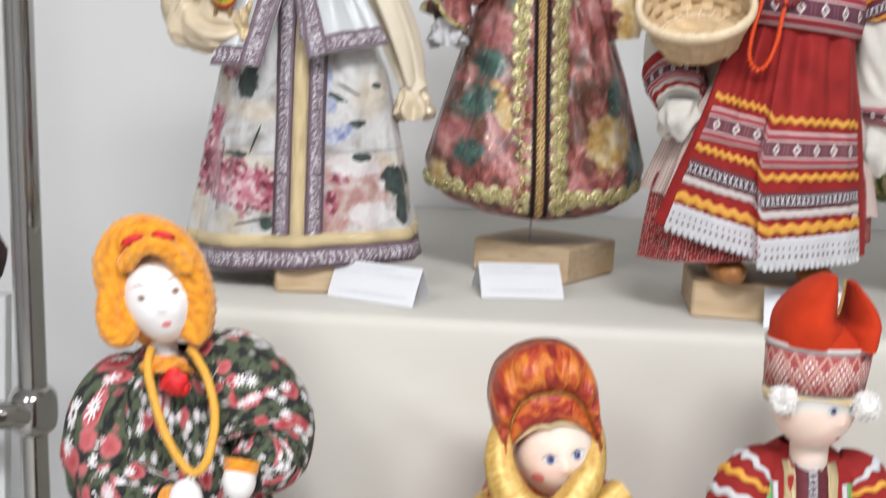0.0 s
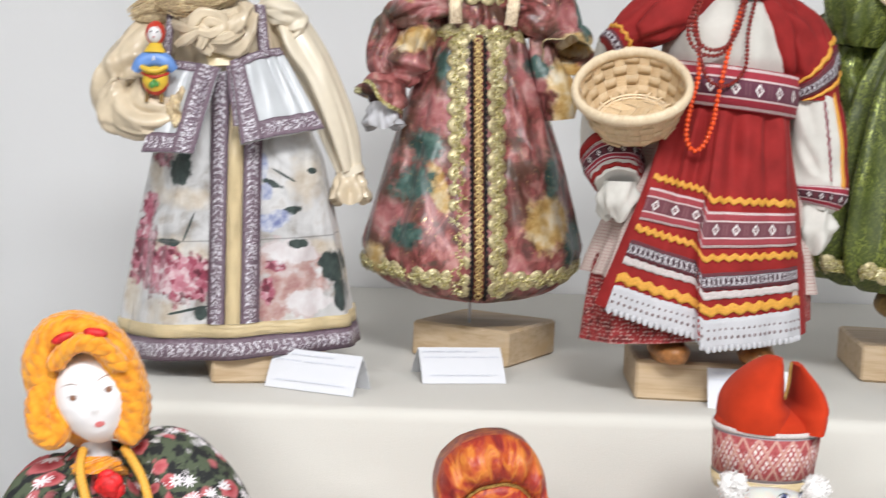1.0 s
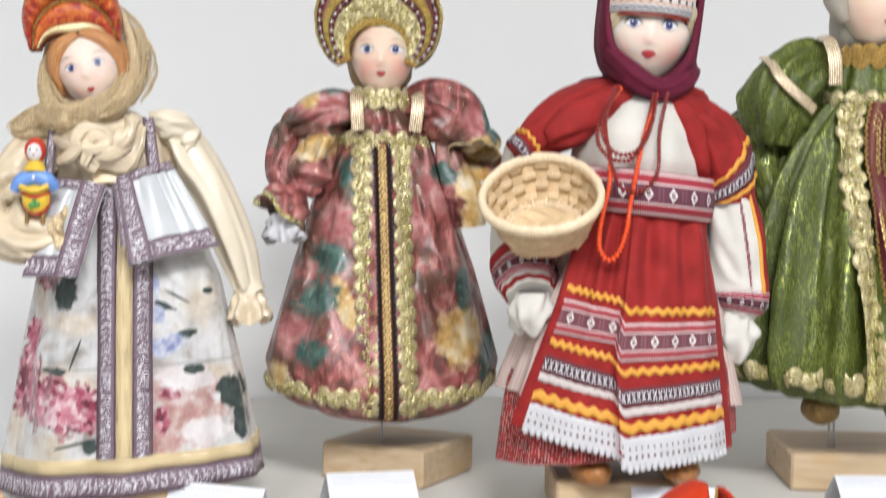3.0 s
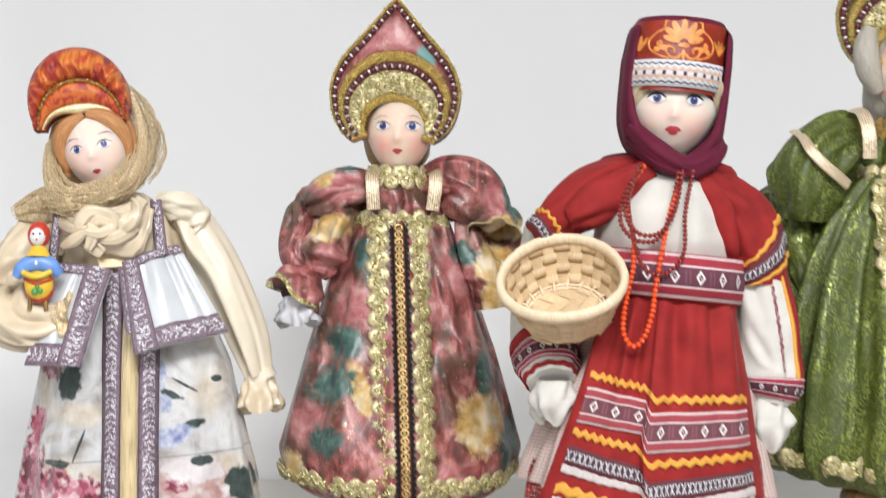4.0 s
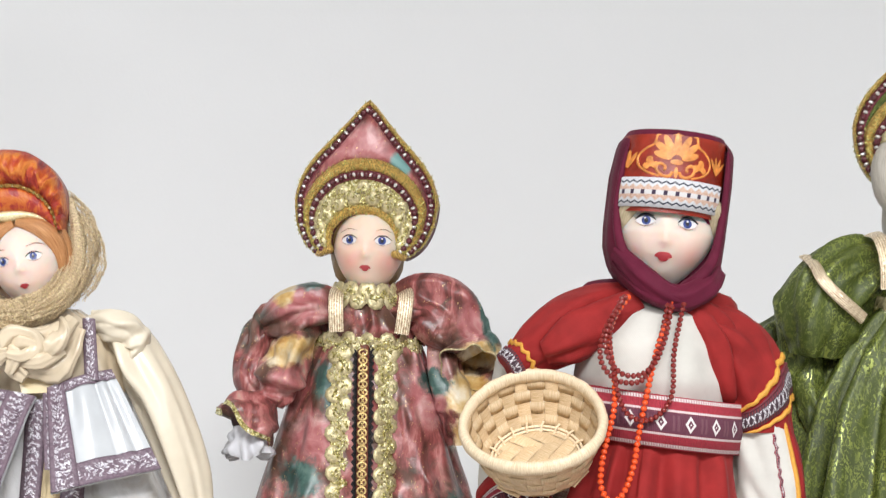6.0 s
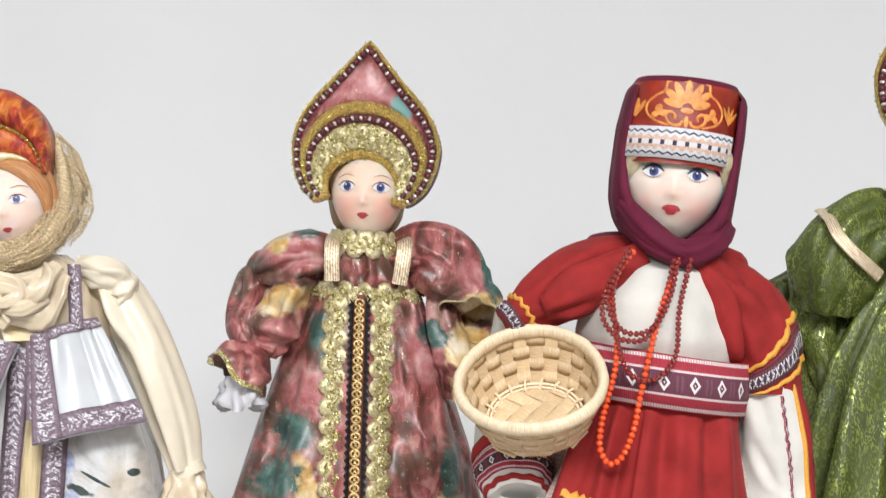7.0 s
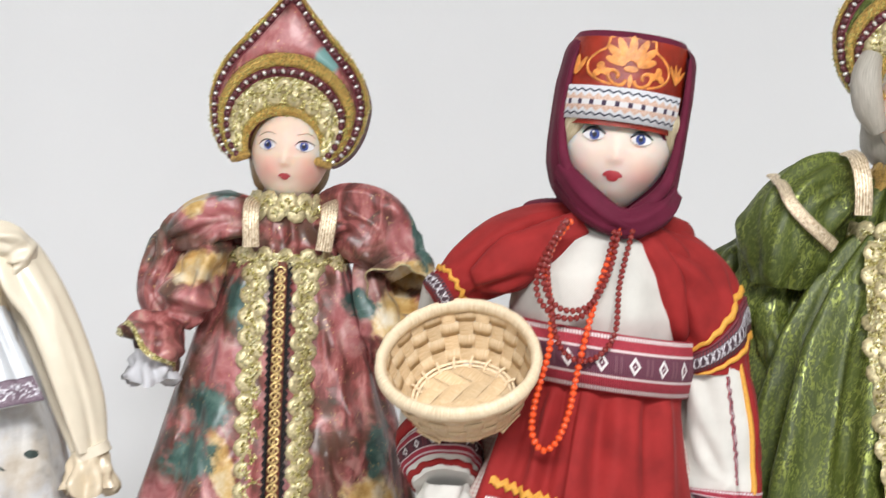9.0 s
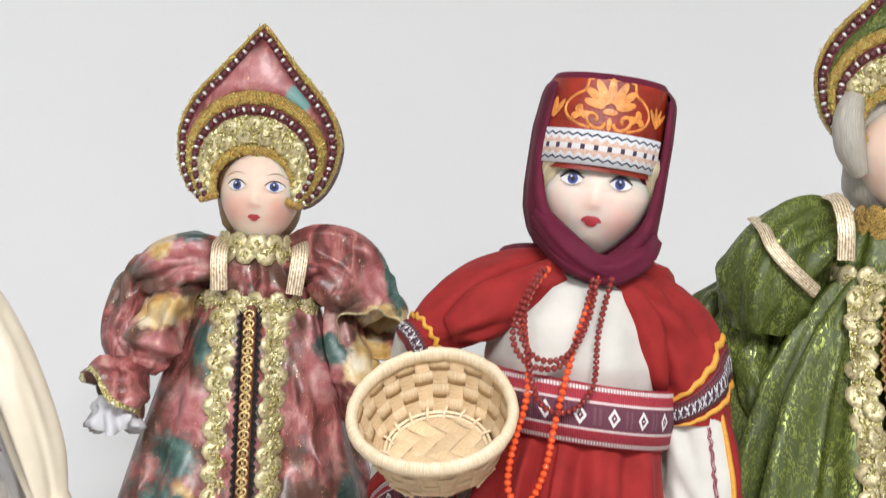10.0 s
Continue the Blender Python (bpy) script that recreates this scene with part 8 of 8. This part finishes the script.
def yarn_doll():
    sh = Shape()
    # wide floral dress
    dress = Skirt(-0.2, 1.12, 0, [(-0.44, 0, 0.17, 0.1), (-0.2, 0.0, 0.1, 0.075), (-0.12, 0.002, 0.07, 0.055), (-0.05, 0.0, 0.06, 0.045), (-0.028, -0.004, 0.035, 0.03), (-0.018, -0.006, 0.02, 0.02)], folds=9, deep=0.05)
    dress.body(sh, M["dark_floral"], nu=120, nv=40)
    left = Limb([Z(-0.222, -0.036, 1.115), Z(-0.241, -0.05, 1.11), Z(-0.25, -0.084, 1.1), Z(-0.242, -0.135, 1.085), Z(-0.2, -0.15, 1.05)], [0.018, 0.0285, 0.0345, 0.034, 0.02], 7, 0.07, 0.08, 45, crumple=(16, 0.003))
    left.body(sh, M["dark_floral"], m=40, n=44)
    right = Limb([Z(-0.178, -0.028, 1.115), Z(-0.15, -0.03, 1.11), Z(-0.125, -0.068, 1.1), Z(-0.118, -0.1, 1.085), Z(-0.136, -0.118, 1.06)], [0.02, 0.034, 0.042, 0.034, 0.018], 8, 0.05, 0.08)
    right.body(sh, M["dark_floral"], m=40, n=44)
    # cuffs and hands
    for p, d in ((Z(-0.138, -0.107, 1.055), (-0.1, -0.4, -1)), (Z(-0.196, -0.148, 1.045), (0.6, -0.4, 0.3))):
        sh.tube([p, p + Vector(d).normalized() * 0.01], [0.0155, 0.014], M["yarn"], n=16)
        q = p + Vector(d).normalized() * 0.016
        sh.ball(q, (0.0135, 0.013, 0.0175), M["felt_white"], 22, 14)
    # neck, head
    sh.tube([Z(-0.204, -0.032), Z(-0.207, 0.0)], [0.0125, 0.0115], M["felt_white"], n=14)
    head = Head(Z(-0.2085, 0.0268, 1.083), (0.029, 0.029, 0.0365), yaw=10, tilt=-14, nose=(0.0, -0.004, 0.0024), lips=-0.0165)
    head.body(sh, M["felt_white"])
    for s in (-1, 1):
        head.spot(sh, 0.0135 * s, 0.008, 0.0042, 0.0019, M["eye_white"], 0.0004, turn=4 * s, lens=0.25)
        head.spot(sh, 0.0135 * s, 0.008, 0.0023, 0.0019, M["brow"], 0.0006)
        head.stroke(sh, [(0.0088 * s, 0.0088), (0.0135 * s, 0.0102), (0.0182 * s, 0.009)], 0.0003, M["brow"])
        head.stroke(sh, [(0.0065 * s, 0.0165), (0.013 * s, 0.0185), (0.021 * s, 0.0165)], 0.0003, M["brow"])
    head.spot(sh, 0.001, -0.0165, 0.0038, 0.0025, M["blush"], 0.0005)
    # plaited yarn hair: crown plait of three strands, a bun at each ear
    sh.ball(Z(-0.2155, 0.034, 1.105), (0.041, 0.03, 0.047), M["yarn"], 24, 16, wob=0.08)

    def plait(path, r, turns, strands=3):
        pts, _ = smooth_path([Vector(p) for p in path], [(0, 0)] * len(path), 14)
        for s in range(strands):
            rope = []
            for i, p in enumerate(pts):
                d = (pts[min(i + 1, len(pts) - 1)] - pts[max(i - 1, 0)]).normalized()
                e1 = d.cross(Vector((0, 1, 0))).normalized()
                e2 = e1.cross(d)
                a = 2 * math.pi * (turns * i / len(pts) + s / strands)
                rope.append(p + e1 * math.cos(a) * r * 0.36 + e2 * math.sin(a) * r * 0.36)
            sh.tube(rope, [r * 0.78] * len(rope), M["yarn"], n=16, steps=1, pleats=5, deep=0.05)

    plait([Z(-0.244, 0.028, 1.085), Z(-0.25, 0.052, 1.08), Z(-0.2405, 0.074, 1.078), Z(-0.222, 0.08, 1.075), Z(-0.2, 0.071, 1.075), Z(-0.186, 0.05, 1.078), Z(-0.179, 0.024, 1.082), Z(-0.1815, 0.0, 1.085)], 0.0135, 8)
    plait([Z(-0.239, 0.052, 1.068), Z(-0.226, 0.068, 1.06), Z(-0.205, 0.068, 1.058), Z(-0.188, 0.052, 1.064)], 0.007, 3)
    plait([Z(-0.246, 0.036, 1.078), Z(-0.2515, 0.018, 1.072), Z(-0.248, -0.002, 1.07), Z(-0.238, -0.005, 1.073), Z(-0.235, 0.012, 1.076), Z(-0.241, 0.03, 1.083)], 0.0095, 5)
    for x, z, t in ((-0.2335, 0.0735, 24), (-0.208, 0.0785, -6)):
        sh.ball(Z(x, z, 1.058), (0.0095, 0.004, 0.0036), M["rose"], 14, 8, turn=Matrix.Rotation(radians(-t), 3, "Y"))
    # knitted cord, collar and rose
    cord = [Z(-0.216, -0.016, 1.084), Z(-0.2185, -0.03, 1.068), Z(-0.215, -0.05, 1.056), Z(-0.204, -0.085, 1.046), Z(-0.19, -0.11, 1.041), Z(-0.178, -0.12, 1.039), Z(-0.167, -0.107, 1.04), Z(-0.162, -0.072, 1.05), Z(-0.168, -0.042, 1.06), Z(-0.177, -0.024, 1.072), Z(-0.184, -0.014, 1.084)]
    sh.tube(cord, [0.0037] * 11, M["gold_knit"], n=10, wob=0.12, freq=300)
    frill(sh, Z(-0.203, -0.022, 1.09), (0.05, -0.35, -1), 0.012, 0.02, 0.013, M["yarn"], 8, 0.15)
    for a in range(7):
        t = a * 2.4
        r = 0.0022 * a ** 0.6
        sh.ball(Z(-0.195 + r * math.cos(t), -0.044 + r * math.sin(t), 1.056 + 0.0008 * a), (0.0075, 0.0045, 0.007), M["rose"], 12, 8, wob=0.15, freq=200)
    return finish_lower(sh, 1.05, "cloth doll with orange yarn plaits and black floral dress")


yarn_doll()


def scarf_doll():
    sh = Shape()
    body = Skirt(0.122, 1.12, 0, [(-0.44, 0, 0.12, 0.09), (-0.2, 0, 0.075, 0.06), (-0.13, 0, 0.06, 0.045), (-0.1, 0, 0.03, 0.03)], folds=9, deep=0.04)
    body.body(sh, M["leaf_brocade"])
    for s in (-1, 1):
        arm = Limb([Z(0.122 + s * 0.026, -0.13, 1.115), Z(0.122 + s * 0.05, -0.142, 1.11), Z(0.122 + s * 0.062, -0.185, 1.1)], [0.014, 0.02, 0.02], 7, 0.06, 0.06)
        arm.body(sh, M["gold_silk"])
    head = Head(Z(0.1235, -0.087, 1.088), (0.0355, 0.034, 0.037), yaw=6, tilt=-12, nose=(0.0, -0.004, 0.0036), lips=-0.0195)
    head.body(sh, M["skin_pink"])
    for s in (-1, 1):
        head.eye(sh, 0.0115 * s, 0.006, 0.0047, side=-s)
        head.spot(sh, 0.0225 * s, -0.0095, 0.0048, 0.0045, M["blush"], 0.0005)
    head.mouth(sh, 0.001, -0.0195, 0.0042)
    side, top = (0.004, 0.008, 0.002, 0.011), (0.0055, 0.027, 0.003, 0.04)
    out = [(0, 0.093), (12, 0.0915), (25, 0.085), (40, 0.07), (55, 0.055), (75, 0.044), (105, 0.039)]
    inn = [(0, 0.0185), (50, 0.027), (85, 0.036), (110, 0.038)]
    crest = Crest(Z(0.1195, -0.086, 1.066), out, inn, radians(96), turn=-11, yaw=4, thick=0.024, curve=0.016, k=0.96)
    crest.back(sh, M["leaf_brocade"])
    crest.ring(sh, 0, side, top, M["gold_ribbon"], 0.001, 0.0025)
    crest.ring(sh, 1, side, top, M["leaf_brocade"], 0.0005, 0.003)
    crest.ring(sh, 2, side, top, M["gold_cord"], 0.0008, 0.001)
    crest.ring(sh, 3, side, top, M["pleated"], 0.0005, 0.014, n=190, pleat=0.0032, count=22)
    # silk scarf
    sh.tube([Z(0.082, -0.05, 1.085), Z(0.076, -0.075, 1.07), Z(0.078, -0.105, 1.055), Z(0.098, -0.14, 1.045), Z(0.128, -0.142, 1.045), Z(0.15, -0.108, 1.055), Z(0.155, -0.085, 1.07), Z(0.151, -0.055, 1.085)], [0.006, 0.0095, 0.013, 0.016, 0.015, 0.0115, 0.008, 0.005], M["gold_silk"], n=18, pleats=6, deep=0.1, wob=0.12)
    sh.tube([Z(0.08, -0.11, 1.06), Z(0.105, -0.158, 1.045), Z(0.135, -0.16, 1.045), Z(0.18, -0.118, 1.07)], [0.012, 0.016, 0.015, 0.012], M["gold_silk"], n=18, pleats=6, deep=0.1, wob=0.12)
    sh.ball(Z(0.12, -0.085, 1.125), (0.045, 0.028, 0.05), M["gold_silk"], 20, 14, wob=0.06)
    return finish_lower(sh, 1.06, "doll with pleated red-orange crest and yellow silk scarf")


scarf_doll()


def horned_hat_doll():
    sh = Shape()
    c = 0.333
    body = Skirt(c, 1.12, 0, [(-0.44, 0, 0.13, 0.1), (-0.22, 0, 0.085, 0.07), (-0.13, 0, 0.062, 0.05), (-0.09, 0, 0.045, 0.036), (-0.072, 0, 0.02, 0.02)], folds=9, deep=0.03)
    body.body(sh, M["red_cotton"], nu=110)
    # trimmed front: gold square, dark placket, braid lines
    body.strip(sh, lambda z: -0.022, lambda z: 0.022, -0.15, -0.082, M["gold_ribbon"], 0.0014)
    body.strip(sh, lambda z: -0.013, lambda z: 0.013, -0.14, -0.082, M["maroon_band"], 0.0022)
    body.strip(sh, lambda z: -0.006, lambda z: 0.006, -0.14, -0.08, M["black_band"], 0.003)
    for s in (-1, 1):
        body.strip(sh, lambda z: s * 0.036 - 0.006, lambda z: s * 0.036 + 0.006, -0.19, -0.098, M["paint_green"], 0.0015)
        for o in (-0.0075, 0.0075):
            body.strip(sh, lambda z: s * 0.036 + o - 0.0018, lambda z: s * 0.036 + o + 0.0018, -0.19, -0.098, M["white_lace"], 0.0022)
        arm = Limb([Z(c + s * 0.024, -0.084, 1.115), Z(c + s * 0.044, -0.096, 1.11), Z(c + s * 0.056, -0.13, 1.1), Z(c + s * 0.06, -0.19, 1.085)], [0.014, 0.0225, 0.026, 0.022], 6, 0.05, 0.06)
        arm.body(sh, M["red_cotton"])
        for q, mt in enumerate((M["white_lace"], M["yellow_braid"], M["white_lace"], M["paint_green"])):
            arm.band(sh, 0.28 + 0.14 * q, 0.33 + 0.14 * q, mt, 0.0016, wave=0.012, count=10)
    head = Head(Z(c, -0.034, 1.088), (0.0355, 0.034, 0.038), yaw=6, nose=(0.0135, -0.009, 0.003), lips=-0.023)
    head.body(sh, M["skin_pink"])
    for s in (-1, 1):
        head.eye(sh, 0.0095 * s + 0.0125, 0.0025, 0.0038, side=-s)
    head.mouth(sh, 0.0145, -0.023, 0.003)
    sh.ball(Z(c - 0.003, -0.036, 1.115), (0.03, 0.02, 0.034), M["brown_fur"], 18, 12)
    sh.tube([Z(c, -0.09, 1.1), Z(c, -0.06, 1.095)], [0.016, 0.016], M["skin_pink"], n=14)
    # hat: gold edge, lattice band, two felt horns
    hat = Skirt(c, 1.095, 0, [(-0.03, -0.003, 0.0375, 0.036), (-0.018, -0.003, 0.0395, 0.038), (0.026, -0.001, 0.043, 0.04), (0.03, -0.001, 0.042, 0.039)], folds=1, deep=0.0)
    rows = [[hat.at(2 * math.pi * j / 60, z) for j in range(60)] for z in (-0.03, -0.02, 0.0, 0.015, 0.0225)]
    sh.grid(rows, M["hat_net"], loop=True)
    hat.band(sh, -0.03, -0.0185, M["gold_ribbon"], 0.002)
    hat.band(sh, -0.018, 0.019, M["hat_net"], 0.001)
    hat.band(sh, 0.0185, 0.0225, M["grey_band"], 0.0018)
    sh.ball(Z(c - 0.001, 0.0215, 1.095), (0.0415, 0.0405, 0.0145), M["felt_orange"], 40, 12)
    for s, top, tip in ((-1, 0.076, -0.004), (1, 0.071, 0.0035)):
        rows = []
        for i in range(15):
            f = i / 14
            z = 0.021 + (top - 0.021) * f
            outer = 0.0405 + (0.002 if s < 0 else 0.004) * math.sin(math.pi * min(1, f * 1.1)) - (0.036 if s < 0 else 0.017) * f ** 2.6
            inner = (0.0146 if f < 0.33 else 0.0195) if s > 0 else (-0.0146 if f < 0.33 else -0.0098 + 0.003 * (f - 0.33))
            mid, half = (outer + inner) / 2, max(0.003, (outer - inner) / 2)
            dep = 0.0415 * math.sqrt(max(0.03, 1 - (f * 0.96) ** 2.4))
            rows.append([Vector((c - 0.001 + s * (mid if s > 0 else mid) + half * math.sin(a), 1.095 - dep * math.cos(a) * (1 + 0.04 * math.sin(4 * a)), SHELF + z)) for a in (2 * math.pi * j / 30 for j in range(30))])
        sh.grid(rows, M["felt_orange"], loop=True)
        sh.fan(rows[-1], sum(rows[-1], Vector()) / 30 + Vector((0, 0, 0.002)), M["felt_orange"])
    sh.tube([Z(c + 0.0165, 0.071, 1.09), Z(c + 0.0155, 0.056, 1.076), Z(c + 0.013, 0.042, 1.06)], [0.0012, 0.0014, 0.0012], M["gold_cord"], n=8)
    rng = random.Random(4)
    for x, z in ((c - 0.025, -0.032), (c + 0.0435, -0.034)):
        p = Z(x, z, 1.062)
        sh.ball(p, 0.0105, M["white_fur"], 18, 12, wob=0.35, freq=160)
        for q in range(300):
            d = Vector((rng.gauss(0, 1), rng.gauss(0, 1), rng.gauss(0, 1))).normalized()
            e = d + Vector((rng.gauss(0, 0.35), rng.gauss(0, 0.35), rng.gauss(0, 0.35)))
            r = rng.uniform(0.0105, 0.0142)
            sh.tube([p + d * 0.007, p + d * 0.0095, p + e.normalized() * r], [0.0009, 0.0007, 0.0003], M["white_fur"], n=4, steps=2, cap=False)
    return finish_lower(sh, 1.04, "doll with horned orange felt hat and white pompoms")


horned_hat_doll()


# ---------------------------------------------------------------- blocks, stands, cards
def wooden_block(x, y, w, d, turn, label, h=0.038, rods=()):
    sh = Shape((x, y, SHELF))
    box_shape(sh, (x, y, SHELF), (w, d, h), turn, M["pine"])
    block = sh.made("wooden_block", label, "wooden block", "blocks under the dolls", sharp=40)
    for rx, ry, top in rods:
        s = Shape((rx, ry, SHELF + h - 0.004))
        s.tube([(rx, ry, SHELF + h - 0.004), (rx, ry, SHELF + top)], [0.0014, 0.0014], M["steel"], n=10, steps=1)
        s.made("rod", "thin steel wire", parent=block)
    return block


wooden_block(-0.092, 1.345, 0.107, 0.105, 10, "planed pine block under the doll with the floral skirt")
wooden_block(0.138, 1.482, 0.115, 0.117, -33, "planed pine block set cornerwise with a steel rod", rods=((0.118, 1.455, 0.12),))
wooden_block(0.331, 1.321, 0.13, 0.12, -6, "planed pine block under the red doll's shoes")
wooden_block(0.611, 1.443, 0.155, 0.14, -10, "pine block with two wires holding the green doll", rods=((0.574, 1.42, 0.16), (0.5795, 1.42, 0.16)))


def label_card(a, b, rise, run, label, tent=True, lines=((0.14, 0.05, 0.7), (0.3, 0.05, 0.95), (0.8, 0.1, 0.9))):
    """A small printed card: a is the lower left corner, b the lower right, in plan."""
    a, b = Vector((*a, SHELF + 0.0005)), Vector((*b, SHELF + 0.0005))
    u = b - a
    back = Vector((-u.y, u.x, 0)).normalized()
    up_ = back * run + Vector((0, 0, rise))
    nrm = u.cross(up_).normalized()
    o = (a + b) / 2
    sh = Shape(o)

    def leaf(p, q, r, n):
        rows = [[p.lerp(q, j / 8) + r * (i / 6) + n * (0.0012 * math.sin(math.pi * i / 6)) for j in range(9)] for i in range(7)]
        sh.grid(rows, M["card"])
        sh.grid([[v - n * 0.0005 for v in row] for row in rows], M["card"], flip=True)
        for e in ([r_[0] for r_ in rows], [r_[-1] for r_ in rows], rows[0], rows[-1]):
            sh.grid([e, [v - n * 0.0005 for v in e]], M["card"])

    leaf(a, b, up_, nrm)
    if tent:
        n2 = u.cross(back * -run + Vector((0, 0, rise)))
        leaf(a + back * run * 2, b + back * run * 2, back * -run + Vector((0, 0, rise)), -n2.normalized())
    card = sh.made("label_card", label, "label card", "label cards", sharp=50)
    for v, x0, x1 in lines:
        x = x0
        rnd = random.Random(int(v * 100) + int(a.x * 1000))
        while x < x1 - 0.02:
            w = min(x1 - x, rnd.uniform(0.12, 0.3))
            p0, p1 = a + u * x, a + u * (x + w)
            s = Shape(p0.lerp(p1, 0.5) + up_ * (1 - v))
            s.grid([[p + up_ * (1 - v - 0.012) + nrm * 0.0016 for p in (p0, p1)], [p + up_ * (1 - v + 0.016) + nrm * 0.0016 for p in (p0, p1)]], M["ink"])
            s.made("printed_bar", parent=card)
            x += w + 0.025
    return card


label_card((-0.086, 1.28), (-0.004, 1.242), 0.034, 0.02, "white folded label card with grey print before the floral doll")
label_card((0.063, 1.311), (0.145, 1.323), 0.03, 0.03, "white folded label card with grey print before a pine block")
label_card((0.322, 1.238), (0.407, 1.226), 0.034, 0.02, "white label card leaning on the red doll's block", tent=False)
label_card((0.537, 1.291), (0.622, 1.285), 0.029, 0.03, "white folded label card with grey print before the green doll")


# ---------------------------------------------------------------- chrome rack post and what stands beside it
def rack_post():
    top, low = Vector((-0.4475, 1.485, SHELF + 0.9)), Vector((-0.4475, 1.485, 0.0))
    axis = Vector((0.044, 0, -1))
    base = Vector((-0.3855, 1.485, 0.0))
    root = new("rack_post")
    root.location = base
    tagged(root, "round chrome rack post with a clamp, standing beside the steps", "rack post")

    def at(z):
        return Vector((-0.4435 - (z - 1.416) * 0.044, 1.485, z))

    def part(name, build, label=""):
        sh = Shape(base)
        build(sh)
        return sh.made(name, label, parent=root)

    part("tube", lambda sh: sh.tube([at(z) for z in (0.0, 0.4, 0.94)], [0.0152] * 3, M["chrome"], n=28, steps=1))
    part("tube", lambda sh: sh.tube([at(z) for z in (0.975, 1.5, 2.0)], [0.0165] * 3, M["chrome"], n=28, steps=1))

    def collar(sh):
        prof = [(0.935, 0.016), (0.94, 0.023), (0.948, 0.0265), (0.965, 0.0275), (0.978, 0.0265), (0.986, 0.022), (0.99, 0.0175)]
        sh.tube([at(z) for z, r in prof], [r for z, r in prof], M["chrome"], n=28, steps=2)

    part("clamp", collar, "polished clamp collar")

    def arm(sh):
        p = at(0.962)
        sh.tube([p, p + Vector((-0.04, -0.03, 0)), p + Vector((-0.3, -0.03, 0))], [0.015, 0.0165, 0.0165], M["chrome"], n=22, steps=2)

    part("cross_tube", arm)
    part("foot_plate", lambda sh: box_shape(sh, (base.x, base.y, 0.0), (0.1, 0.1, 0.012), 0, M["chrome"]))


rack_post()
slab("white_panel", (-0.86, 1.56, 0.0), (-0.478, 1.585, 1.075), M["panel"], "plain white upright panel behind the chrome post", "panel", kind="")
slab("wall_ledge", (-2.9, WALL_Y - 0.09, 0.55), (-0.42, WALL_Y, 0.67), M["panel"], "white ledge along the wall", "ledge")


def cloth_bundle():
    c = Vector((-0.532, 1.572, 1.118))
    sh = Shape((c.x, c.y, 1.075))
    sh.ball(c, (0.05, 0.045, 0.044), M["dark"], 24, 16, wob=0.1)
    sh.ball(c + Vector((0.028, -0.026, 0.004)), (0.018, 0.02, 0.02), M["rose"], 16, 12, wob=0.1)
    return sh.made("cloth_bundle", "dark cloth bundle with a red knot lying on the white panel", "cloth")


cloth_bundle()
